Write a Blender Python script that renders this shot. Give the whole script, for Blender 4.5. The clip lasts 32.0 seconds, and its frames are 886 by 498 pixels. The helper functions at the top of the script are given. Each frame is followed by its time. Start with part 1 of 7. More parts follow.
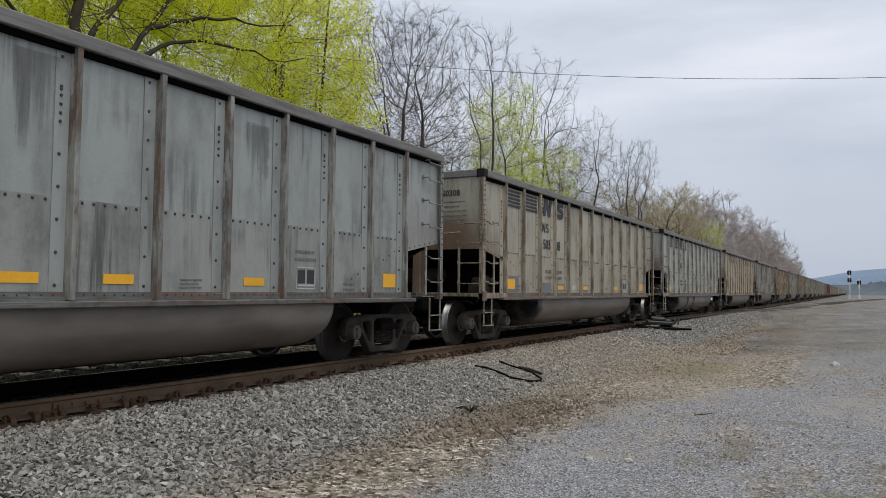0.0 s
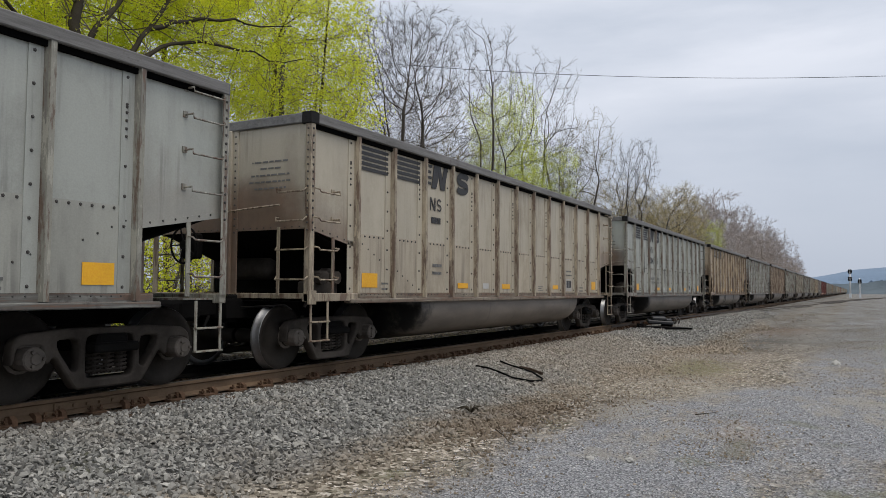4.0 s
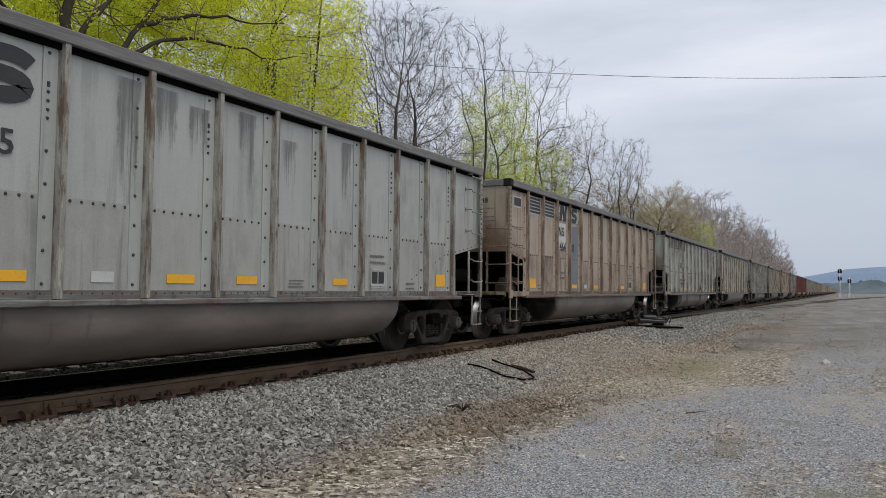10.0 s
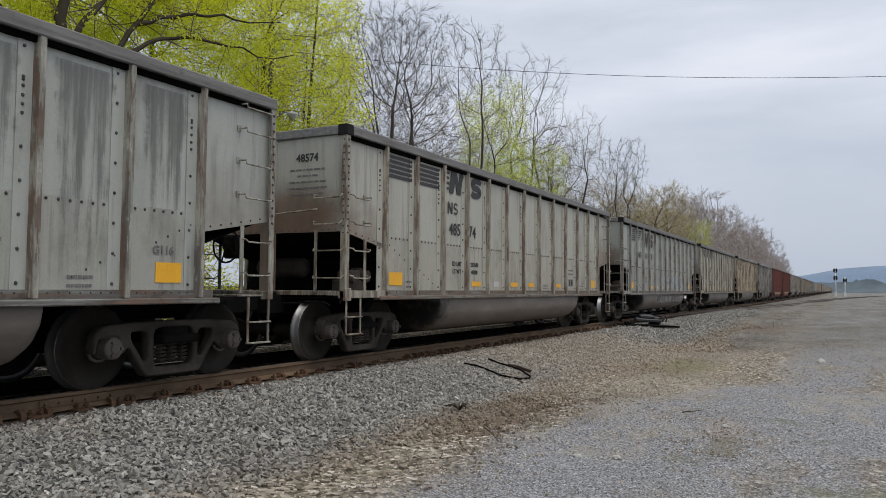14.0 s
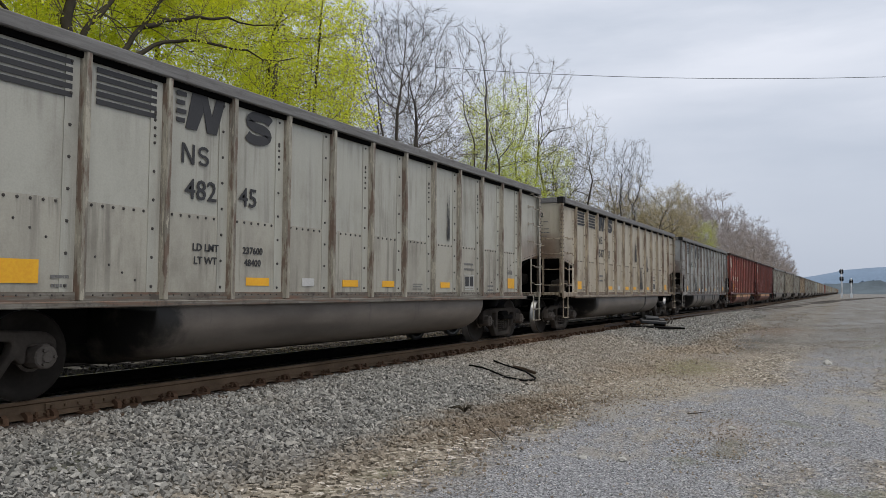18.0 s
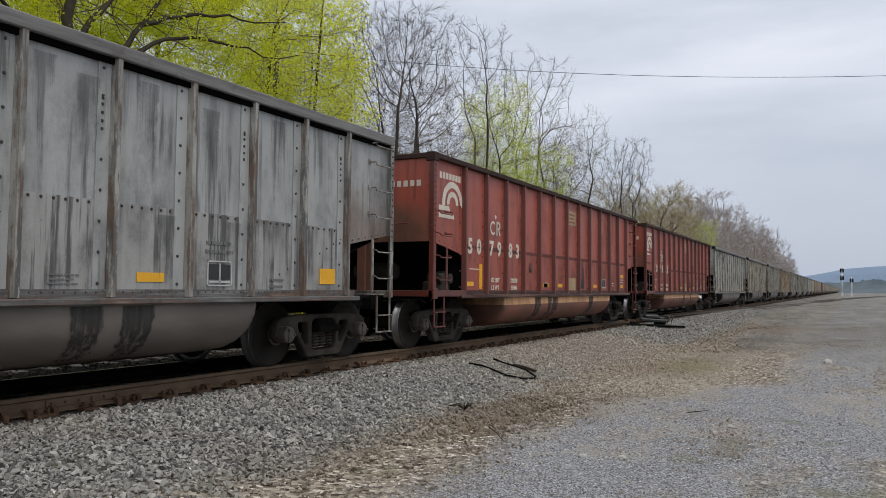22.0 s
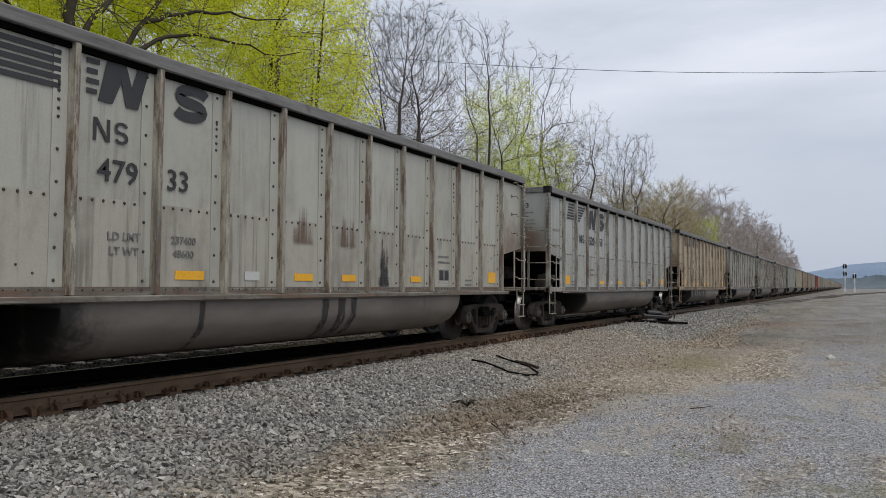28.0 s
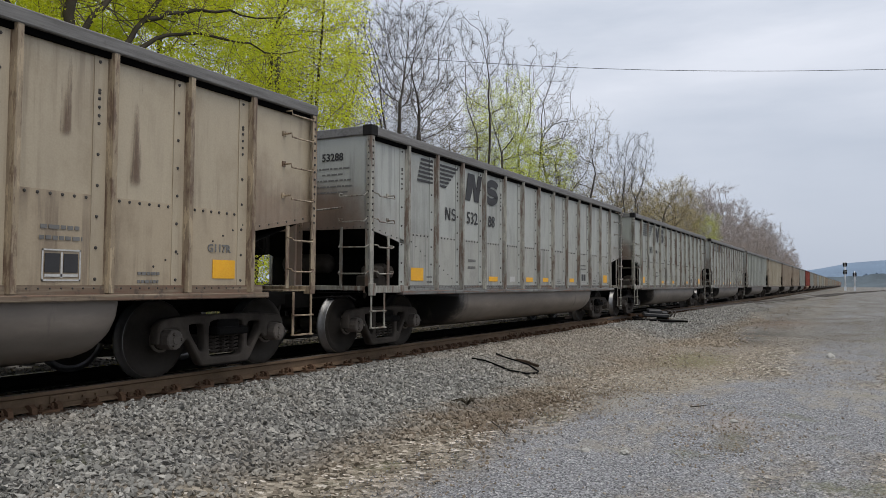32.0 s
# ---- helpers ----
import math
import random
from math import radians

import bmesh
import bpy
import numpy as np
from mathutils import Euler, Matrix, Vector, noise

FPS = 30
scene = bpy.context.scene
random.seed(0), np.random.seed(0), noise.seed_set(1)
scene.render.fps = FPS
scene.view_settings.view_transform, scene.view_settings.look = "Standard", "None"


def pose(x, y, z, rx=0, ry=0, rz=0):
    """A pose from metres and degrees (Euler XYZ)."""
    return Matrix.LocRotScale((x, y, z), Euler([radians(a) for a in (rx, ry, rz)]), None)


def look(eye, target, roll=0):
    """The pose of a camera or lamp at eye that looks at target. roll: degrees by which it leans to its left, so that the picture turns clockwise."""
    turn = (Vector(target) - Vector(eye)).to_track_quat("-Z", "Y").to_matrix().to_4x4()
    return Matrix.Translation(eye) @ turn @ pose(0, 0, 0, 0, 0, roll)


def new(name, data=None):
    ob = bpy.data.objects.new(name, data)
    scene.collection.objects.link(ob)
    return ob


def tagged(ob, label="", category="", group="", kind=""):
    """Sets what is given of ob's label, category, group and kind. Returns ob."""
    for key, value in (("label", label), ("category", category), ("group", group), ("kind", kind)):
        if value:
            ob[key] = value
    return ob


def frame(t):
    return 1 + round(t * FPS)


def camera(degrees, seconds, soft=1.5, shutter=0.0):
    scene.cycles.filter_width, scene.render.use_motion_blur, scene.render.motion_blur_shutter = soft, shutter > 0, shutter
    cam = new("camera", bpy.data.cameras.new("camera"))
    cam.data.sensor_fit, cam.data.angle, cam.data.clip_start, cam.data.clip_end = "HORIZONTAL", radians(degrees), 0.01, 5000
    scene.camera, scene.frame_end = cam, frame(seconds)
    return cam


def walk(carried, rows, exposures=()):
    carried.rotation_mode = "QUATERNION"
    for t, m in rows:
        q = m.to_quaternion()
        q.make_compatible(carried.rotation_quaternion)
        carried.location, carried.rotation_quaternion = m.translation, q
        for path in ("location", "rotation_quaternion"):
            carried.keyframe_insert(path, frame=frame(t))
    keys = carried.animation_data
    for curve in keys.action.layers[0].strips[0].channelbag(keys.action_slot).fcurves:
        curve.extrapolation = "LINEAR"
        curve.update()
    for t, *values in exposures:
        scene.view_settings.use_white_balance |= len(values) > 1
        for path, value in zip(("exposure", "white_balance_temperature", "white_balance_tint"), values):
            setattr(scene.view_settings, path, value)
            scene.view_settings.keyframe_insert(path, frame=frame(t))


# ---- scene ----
FOV = 61.13
EYE = (0.0, 0.0, 1.1375)          # height above the rail heads
SIDE = 6.485                      # from the eye to the near sides of the cars
HALF = 1.54                       # half the width of a car
AXIS = SIDE + HALF                # the track's centre line, along x
PITCH = 16.03                     # from car to car


def aim(turn, tilt, lean):
    a, b = radians(turn), radians(tilt)
    way = Vector((math.cos(a) * math.cos(b), math.sin(a) * math.cos(b), math.sin(b)))
    return look(EYE, Vector(EYE) + way, lean)


cam = camera(FOV, 32.0, soft=0.7)
walk(cam, [(t, aim(turn, tilt, lean)) for t, turn, tilt, lean in (
    (0, 28.76, 3.12, 0.48),
    (0.5, 28.78, 3.13, 0.39),
    (1, 28.72, 3.03, 0.32),
    (1.5, 28.75, 3.01, 0.23),
    (2, 28.81, 3.01, 0.27),
    (2.5, 28.91, 3.01, 0.35),
    (3, 28.89, 3.04, 0.24),
    (3.5, 28.87, 3.08, 0.30),
    (5.5, 28.53, 3.26, 0.24),
    (6, 28.53, 3.28, 0.33),
    (6.5, 28.44, 3.26, 0.36),
    (7, 28.43, 3.19, 0.39),
    (7.5, 28.38, 3.06, 0.45),
    (8, 28.35, 3.04, 0.56),
    (8.5, 28.31, 3.02, 0.51),
    (9, 28.25, 3.01, 0.49),
    (9.5, 28.21, 3.01, 0.49),
    (10, 28.19, 3.01, 0.48),
    (10.5, 28.14, 3.02, 0.50),
    (11, 28.13, 3.03, 0.50),
    (11.5, 28.06, 3.08, 0.45),
    (12, 27.95, 3.12, 0.24),
    (12.5, 27.94, 3.15, 0.32),
    (13, 27.92, 3.11, 0.44),
    (13.5, 27.93, 3.03, 0.51),
    (14, 27.93, 2.96, 0.47),
    (14.5, 27.92, 2.84, 0.39),
    (16.5, 28.17, 2.93, 0.35),
    (17, 28.26, 2.99, 0.47),
    (17.5, 28.28, 3.06, 0.46),
    (18, 28.29, 3.09, 0.38),
    (18.5, 28.28, 3.13, 0.32),
    (19, 28.23, 3.17, 0.23),
    (19.5, 28.23, 3.16, 0.27),
    (20, 28.24, 3.16, 0.39),
    (20.5, 28.25, 3.08, 0.48),
    (21, 28.23, 3.00, 0.52),
    (21.5, 28.27, 2.95, 0.47),
    (22, 28.32, 2.94, 0.51),
    (22.5, 28.35, 2.95, 0.39),
    (23, 28.37, 2.95, 0.41),
    (23.5, 28.41, 2.97, 0.28),
    (24, 28.43, 2.95, 0.27),
    (24.5, 28.46, 2.93, 0.48),
    (25, 28.48, 2.88, 0.65),
    (25.5, 28.51, 2.81, 0.57),
    (27.5, 28.47, 2.69, 0.37),
    (28, 28.49, 2.69, 0.38),
    (28.5, 28.46, 2.69, 0.44),
    (29, 28.44, 2.69, 0.38),
    (29.5, 28.43, 2.65, 0.38),
    (30, 28.45, 2.63, 0.37),
    (30.5, 28.46, 2.60, 0.30),
    (31, 28.47, 2.58, 0.37),
    (31.5, 28.47, 2.55, 0.34),
    (32, 28.50, 2.57, 0.37),
)])


# ---- world and light ----
def node(tree, kind, at=None, **values):
    n = tree.nodes.new(kind)
    for key, value in values.items():
        if key in n.inputs:
            n.inputs[key].default_value = value
    return n


world = bpy.data.worlds.new("overcast_sky")
scene.world = world
world.use_nodes = True
wt = world.node_tree
wt.nodes.clear()
out = wt.nodes.new("ShaderNodeOutputWorld")
back = wt.nodes.new("ShaderNodeBackground")
sky = wt.nodes.new("ShaderNodeTexSky")
sky.sky_type, sky.sun_disc = "NISHITA", False
sky.sun_elevation, sky.sun_rotation = radians(66), radians(202)
sky.dust_density, sky.air_density = 4.0, 1.0
coord = wt.nodes.new("ShaderNodeTexCoord")
stretch = wt.nodes.new("ShaderNodeMapping")
stretch.inputs["Scale"].default_value = (1.2, 1.2, 5.5)
wt.links.new(coord.outputs["Generated"], stretch.inputs["Vector"])
clouds = node(wt, "ShaderNodeTexNoise", Scale=1.7, Detail=6.0, Roughness=0.52)
wt.links.new(stretch.outputs["Vector"], clouds.inputs["Vector"])
ramp = wt.nodes.new("ShaderNodeValToRGB")
ramp.color_ramp.elements[0].position, ramp.color_ramp.elements[0].color = 0.36, (0.655, 0.71, 0.815, 1)
ramp.color_ramp.elements[1].position, ramp.color_ramp.elements[1].color = 0.64, (0.95, 0.98, 1.07, 1)
wt.links.new(clouds.outputs["Fac"], ramp.inputs["Fac"])
cover = wt.nodes.new("ShaderNodeMix")
cover.data_type = "RGBA"
cover.inputs["Factor"].default_value = 0.9
dim = wt.nodes.new("ShaderNodeVectorMath")
dim.operation = "SCALE"
dim.inputs["Scale"].default_value = 0.08
wt.links.new(sky.outputs["Color"], dim.inputs[0])
wt.links.new(dim.outputs["Vector"], cover.inputs["A"])
lift = wt.nodes.new("ShaderNodeSeparateXYZ")
wt.links.new(coord.outputs["Generated"], lift.inputs[0])
high = wt.nodes.new("ShaderNodeMapRange")
high.interpolation_type = "SMOOTHSTEP"
high.inputs["From Min"].default_value, high.inputs["From Max"].default_value = -0.02, 0.42
wt.links.new(lift.outputs["Z"], high.inputs["Value"])
low = wt.nodes.new("ShaderNodeMix")
low.data_type = "RGBA"
low.inputs["A"].default_value = (0.535, 0.592, 0.70, 1)
wt.links.new(high.outputs["Result"], low.inputs["Factor"])
wt.links.new(ramp.outputs["Color"], low.inputs["B"])
wt.links.new(low.outputs["Result"], cover.inputs["B"])
wt.links.new(cover.outputs["Result"], back.inputs["Color"])
back.inputs["Strength"].default_value = 1.0
wt.links.new(back.outputs["Background"], out.inputs["Surface"])

sun = new("sun", bpy.data.lights.new("sun", "SUN"))
sun.data.energy, sun.data.angle, sun.data.color = 1.5, radians(30), (1.0, 0.93, 0.84)
sun.matrix_world = look((0, 0, 30), (5, 12.5, 0))
scene.view_settings.exposure = 0.0


# ---- materials ----
def colours(tree, fac, stops):
    r = tree.nodes.new("ShaderNodeValToRGB")
    while len(r.color_ramp.elements) < len(stops):
        r.color_ramp.elements.new(0.5)
    for e, (p, c) in zip(r.color_ramp.elements, stops):
        e.position, e.color = p, (*c, 1)
    tree.links.new(fac, r.inputs["Fac"])
    return r.outputs["Color"]


def mixed(tree, fac, a, b, mode="MIX"):
    m = tree.nodes.new("ShaderNodeMix")
    m.data_type, m.blend_type = "RGBA", mode
    for socket, v in (("Factor", fac), ("A", a), ("B", b)):
        if isinstance(v, (int, float)):
            m.inputs[socket].default_value = v if socket == "Factor" else (v, v, v, 1)
        elif isinstance(v, tuple):
            m.inputs[socket].default_value = (*v, 1)
        else:
            tree.links.new(v, m.inputs[socket])
    return m.outputs["Result"]


def noise_of(tree, vector, scale, detail=4.0, rough=0.55, stretch=None, offset=None):
    if stretch or offset is not None:
        mp = tree.nodes.new("ShaderNodeMapping")
        if stretch:
            mp.inputs["Scale"].default_value = stretch
        if offset is not None:
            tree.links.new(offset, mp.inputs["Location"])
        tree.links.new(vector, mp.inputs["Vector"])
        vector = mp.outputs["Vector"]
    n = node(tree, "ShaderNodeTexNoise", Scale=scale, Detail=detail, Roughness=rough)
    tree.links.new(vector, n.inputs["Vector"])
    return n.outputs["Fac"]


def maths(tree, op, a, b=0.0, clamp=False):
    m = tree.nodes.new("ShaderNodeMath")
    m.operation, m.use_clamp = op, clamp
    for i, v in enumerate((a, b)):
        if isinstance(v, (int, float)):
            m.inputs[i].default_value = v
        else:
            tree.links.new(v, m.inputs[i])
    return m.outputs[0]


def steps(tree, v, lo, hi):
    m = tree.nodes.new("ShaderNodeMapRange")
    m.interpolation_type = "SMOOTHSTEP"
    m.inputs["From Min"].default_value, m.inputs["From Max"].default_value = lo, hi
    tree.links.new(v, m.inputs["Value"])
    return m.outputs["Result"]


def blank(name, rough=0.7, metal=0.0):
    m = bpy.data.materials.new(name)
    m.use_nodes = True
    t = m.node_tree
    b = t.nodes["Principled BSDF"]
    b.inputs["Roughness"].default_value, b.inputs["Metallic"].default_value = rough, metal
    c = t.nodes.new("ShaderNodeTexCoord")
    return m, t, b, c.outputs["Object"]


def bump(tree, bsdf, height, strength=0.3, distance=0.01):
    n = node(tree, "ShaderNodeBump", Strength=strength, Distance=distance)
    tree.links.new(height, n.inputs["Height"])
    tree.links.new(n.outputs["Normal"], bsdf.inputs["Normal"])


def shift_of(tree, spread=40.0):
    info = tree.nodes.new("ShaderNodeObjectInfo")
    v = tree.nodes.new("ShaderNodeVectorMath")
    v.operation = "SCALE"
    v.inputs[0].default_value = (1.0, 0.37, 0.61)
    tree.links.new(maths(tree, "MULTIPLY", info.outputs["Random"], spread), v.inputs["Scale"])
    return v.outputs["Vector"], info.outputs["Random"]


def paint(name, base, dirt, rust=(0.16, 0.07, 0.035), wear=0.5, rough=0.55, scorched=False, scraped=False, singed=0.0):
    """Weathered car paint: vertical run-off streaks, blotches of grime, a dusting of rust."""
    m, t, b, obj = blank(name, rough)
    shift, rnd = shift_of(t)
    tone = mixed(t, maths(t, "MULTIPLY", rnd, 0.35), base, tuple(c * 0.78 for c in base))
    where = steps(t, noise_of(t, obj, 0.9, 3, 0.5, None, shift), 0.38, 0.62)
    streak = steps(t, noise_of(t, obj, 5.0, 6, 0.65, (1.9, 1.9, 0.09), shift), 0.48, 0.64)
    wash = steps(t, noise_of(t, obj, 2.2, 5, 0.6, (1.3, 1.3, 0.16), shift), 0.45, 0.7)
    blot = steps(t, noise_of(t, obj, 1.3, 7, 0.7, (1, 1, 0.6), shift), 0.45, 0.72)
    c = mixed(t, maths(t, "MULTIPLY", maths(t, "MULTIPLY", streak, where), 1.1 * wear, True), tone, dirt)
    c = mixed(t, maths(t, "MULTIPLY", wash, 0.42 * wear), c, dirt)
    pale = steps(t, noise_of(t, obj, 3.1, 5, 0.6, (1.6, 1.6, 0.14), shift), 0.62, 0.74)
    c = mixed(t, maths(t, "MULTIPLY", pale, 0.2), c, tuple(min(0.8, v * 1.35) for v in base))
    c = mixed(t, maths(t, "MULTIPLY", blot, 0.75 * wear), c, dirt)
    fleck = steps(t, noise_of(t, obj, 9.0, 8, 0.75, None, shift), 0.64, 0.76)
    c = mixed(t, maths(t, "MULTIPLY", fleck, 0.55 * wear), c, rust)
    if scraped:
        # the proud edges: long rusty scrapes and bare pale patches
        rub = noise_of(t, obj, 2.2, 7, 0.7, (4.5, 4.5, 0.8), shift)
        c = mixed(t, maths(t, "MULTIPLY", steps(t, rub, 0.49, 0.58), 0.85), c, mixed(t, noise_of(t, obj, 7.0, 4), (0.05, 0.034, 0.025), (0.17, 0.095, 0.058)))
        c = mixed(t, maths(t, "MULTIPLY", maths(t, "SUBTRACT", 1.0, steps(t, rub, 0.40, 0.44)), 0.8), c, tuple(min(0.8, v * 1.3) for v in base))
    if scorched:
        # brown heat and rust stain on a car's end
        sep = t.nodes.new("ShaderNodeSeparateXYZ")
        t.links.new(obj, sep.inputs[0])
        dy = maths(t, "MULTIPLY", maths(t, "SUBTRACT", maths(t, "ABSOLUTE", sep.outputs["Y"]), 0.55), 1.15)
        dz = maths(t, "SUBTRACT", sep.outputs["Z"], 2.12)
        dz = maths(t, "MAXIMUM", maths(t, "MULTIPLY", dz, 1.9), maths(t, "MULTIPLY", dz, -0.6))
        far = maths(t, "ADD", maths(t, "MULTIPLY", dy, dy), maths(t, "MULTIPLY", dz, dz))
        far = maths(t, "ADD", far, maths(t, "MULTIPLY", maths(t, "SUBTRACT", noise_of(t, obj, 3.0, 6, 0.65, None, shift), 0.5), 1.4))
        spot = maths(t, "SUBTRACT", 1.0, steps(t, far, 0.2, 2.0))
        c = mixed(t, maths(t, "MULTIPLY", spot, 0.85), c, mixed(t, noise_of(t, obj, 2.2, 4, 0.6, None, shift), (0.055, 0.038, 0.028), (0.23, 0.13, 0.08)))
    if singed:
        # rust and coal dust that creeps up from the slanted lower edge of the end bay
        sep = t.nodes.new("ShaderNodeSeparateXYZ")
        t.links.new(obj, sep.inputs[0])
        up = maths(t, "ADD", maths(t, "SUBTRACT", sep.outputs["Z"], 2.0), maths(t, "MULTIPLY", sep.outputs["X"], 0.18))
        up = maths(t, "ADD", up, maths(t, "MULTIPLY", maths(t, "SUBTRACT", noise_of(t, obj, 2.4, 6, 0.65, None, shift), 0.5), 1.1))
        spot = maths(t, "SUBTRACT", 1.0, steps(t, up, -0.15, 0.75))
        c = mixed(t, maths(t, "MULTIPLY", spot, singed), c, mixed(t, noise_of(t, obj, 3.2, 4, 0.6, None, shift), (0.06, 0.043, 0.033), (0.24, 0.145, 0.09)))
    fine = noise_of(t, obj, 60.0, 3)
    c = mixed(t, 0.18, c, mixed(t, fine, 0.1, 0.9), "OVERLAY")
    t.links.new(c, b.inputs["Base Color"])
    t.links.new(maths(t, "ADD", maths(t, "MULTIPLY", blot, 0.3), rough - 0.1), b.inputs["Roughness"])
    bump(t, b, noise_of(t, obj, 3.0, 3, 0.5, None, shift), 0.25, 0.02)
    return m


def plain(name, base, dark=0.6, scale=8.0, rough=0.7, metal=0.0, depth=0.004, shine=0.5):
    """One colour, mottled at two scales, with fine relief."""
    m, t, b, obj = blank(name, rough, metal)
    b.inputs["Specular IOR Level"].default_value = shine
    shift, rnd = shift_of(t)
    big = noise_of(t, obj, scale * 0.2, 4, 0.6, None, shift)
    small = noise_of(t, obj, scale * 4, 4, 0.6, None, shift)
    low = tuple(c * dark for c in base)
    c = colours(t, big, [(0.3, low), (0.7, base)])
    c = mixed(t, 0.35, c, mixed(t, small, 0.15, 0.85), "OVERLAY")
    t.links.new(c, b.inputs["Base Color"])
    bump(t, b, small, 0.4, depth)
    return m


def sill_paint(name, base, dirt):
    """Worn bottom edge: grime, rust and rubbed pale lengths in level streaks."""
    m, t, b, obj = blank(name, 0.7)
    shift, rnd = shift_of(t)
    long = noise_of(t, obj, 4.0, 7, 0.7, (0.25, 2.0, 5.0), shift)
    c = colours(t, long, [(0.3, tuple(0.5 * v + 0.5 * d for v, d in zip(base, dirt))), (0.5, dirt), (0.62, (0.15, 0.085, 0.055)), (0.75, tuple(v * 0.75 for v in base))])
    spots = steps(t, noise_of(t, obj, 6.0, 7, 0.7, None, shift), 0.5, 0.66)
    c = mixed(t, maths(t, "MULTIPLY", spots, 0.7), c, (0.05, 0.04, 0.032))
    t.links.new(c, b.inputs["Base Color"])
    bump(t, b, long, 0.4, 0.008)
    return m


COLOURS = {
    # base, grime, rust, wear
    "grey": ((0.37, 0.384, 0.347), (0.10, 0.095, 0.085), (0.15, 0.065, 0.03), 0.38),
    "teal": ((0.30, 0.325, 0.31), (0.085, 0.085, 0.08), (0.15, 0.065, 0.03), 0.6),
    "dun": ((0.372, 0.352, 0.278), (0.12, 0.1, 0.078), (0.13, 0.065, 0.035), 0.5),
    "warm": ((0.405, 0.4, 0.345), (0.12, 0.105, 0.085), (0.15, 0.07, 0.035), 0.36),
    "ash": ((0.334, 0.349, 0.32), (0.12, 0.12, 0.115), (0.15, 0.07, 0.035), 0.32),
    "pale": ((0.385, 0.398, 0.368), (0.12, 0.12, 0.115), (0.15, 0.07, 0.035), 0.32),
    "streaked": ((0.37, 0.378, 0.365), (0.085, 0.083, 0.08), (0.12, 0.06, 0.04), 0.8),
    "tan": ((0.43, 0.365, 0.262), (0.15, 0.11, 0.075), (0.15, 0.065, 0.03), 0.34),
    "rusty": ((0.425, 0.345, 0.24), (0.115, 0.085, 0.058), (0.15, 0.065, 0.03), 0.6),
    "cream": ((0.45, 0.405, 0.315), (0.15, 0.12, 0.09), (0.15, 0.07, 0.035), 0.34),
    "brown": ((0.385, 0.32, 0.245), (0.12, 0.09, 0.066), (0.12, 0.06, 0.035), 0.55),
    "red": ((0.375, 0.082, 0.05), (0.10, 0.035, 0.028), (0.33, 0.11, 0.08), 0.65),
    "dark_red": ((0.355, 0.08, 0.05), (0.08, 0.03, 0.025), (0.28, 0.09, 0.07), 0.65),
}
PAINTS = {k: paint(k + "_paint", a, b, c, w) for k, (a, b, c, w) in COLOURS.items()}
RIB_PAINTS = {k: paint(k + "_rib_paint", tuple(v * (0.4 if "red" in k else u) for v, u in zip(a, (0.76, 0.71, 0.65))), b, c, min(1.5, w * 2.2), scraped="red" not in k) for k, (a, b, c, w) in COLOURS.items()}
LOWER_PAINTS = {k: paint(k + "_lower_paint", (a[0] * 0.95, a[1] * 0.92, a[2] * 0.89), b, c, min(1.4, w * 1.6)) for k, (a, b, c, w) in COLOURS.items()}
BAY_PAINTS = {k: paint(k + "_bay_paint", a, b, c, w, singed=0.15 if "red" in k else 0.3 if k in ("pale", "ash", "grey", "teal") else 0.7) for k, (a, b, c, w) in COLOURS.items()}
SILL_PAINTS = {k: sill_paint(k + "_sill_paint", tuple(v * 0.2 for v in a) if "red" in k else a, tuple(v * 0.4 for v in b) if "red" in k else b) for k, (a, b, c, w) in COLOURS.items()}
END_PAINTS = {k: paint(k + "_end_paint", a, b, c, w, scorched=True) for k, (a, b, c, w) in COLOURS.items()}
def chord_paint():
    """Scraped top edge: bare grey and dark grime in long level streaks."""
    m, t, b, obj = blank("scraped_chord_paint", 0.6)
    shift, rnd = shift_of(t)
    long = noise_of(t, obj, 6.0, 7, 0.7, (0.22, 2.0, 3.5), shift)
    c = colours(t, long, [(0.3, (0.085, 0.08, 0.074)), (0.5, (0.145, 0.141, 0.134)), (0.75, (0.22, 0.216, 0.206))])
    spots = steps(t, noise_of(t, obj, 5.0, 7, 0.7, None, shift), 0.56, 0.7)
    c = mixed(t, maths(t, "MULTIPLY", spots, 0.6), c, (0.075, 0.062, 0.05))
    t.links.new(c, b.inputs["Base Color"])
    bump(t, b, long, 0.4, 0.01)
    return m


CHORD = chord_paint()
SEAM = plain("grimy_dark_seam", (0.2, 0.06, 0.045), 0.3, 6, 0.8)
CHORD_RUST = plain("dark_rusty_chord_paint", (0.055, 0.032, 0.026), 0.5, 6, shine=0.15)
CHORD_DARK = plain("black_chord_paint", (0.018, 0.017, 0.017), 0.6, 6, shine=0.15)
RIVET = plain("dark_rivet_steel", (0.06, 0.055, 0.05), 0.6, 30)
# near-black colour for the shade beneath the top chord
CHORD_SHADE = plain("black_chord_shade", (0.004, 0.004, 0.004), 0.6, 12, 0.95, shine=0.02)
# grimy steel, blackened further to carry the shade beneath the cars
GRIME_AND_SHADE = plain("grimy_shade_black_steel", (0.011, 0.0105, 0.01), 0.5, 12, 0.9, shine=0.06)
CAST = plain("dusty_cast_steel", (0.085, 0.073, 0.062), 0.3, 10, 0.85, shine=0.12)
BEARING = plain("dusty_bearing_steel", (0.15, 0.13, 0.112), 0.45, 10, 0.8, shine=0.2)
WHEEL = plain("dark_wheel_steel", (0.04, 0.035, 0.03), 0.45, 8, 0.75, 0.1, shine=0.1)
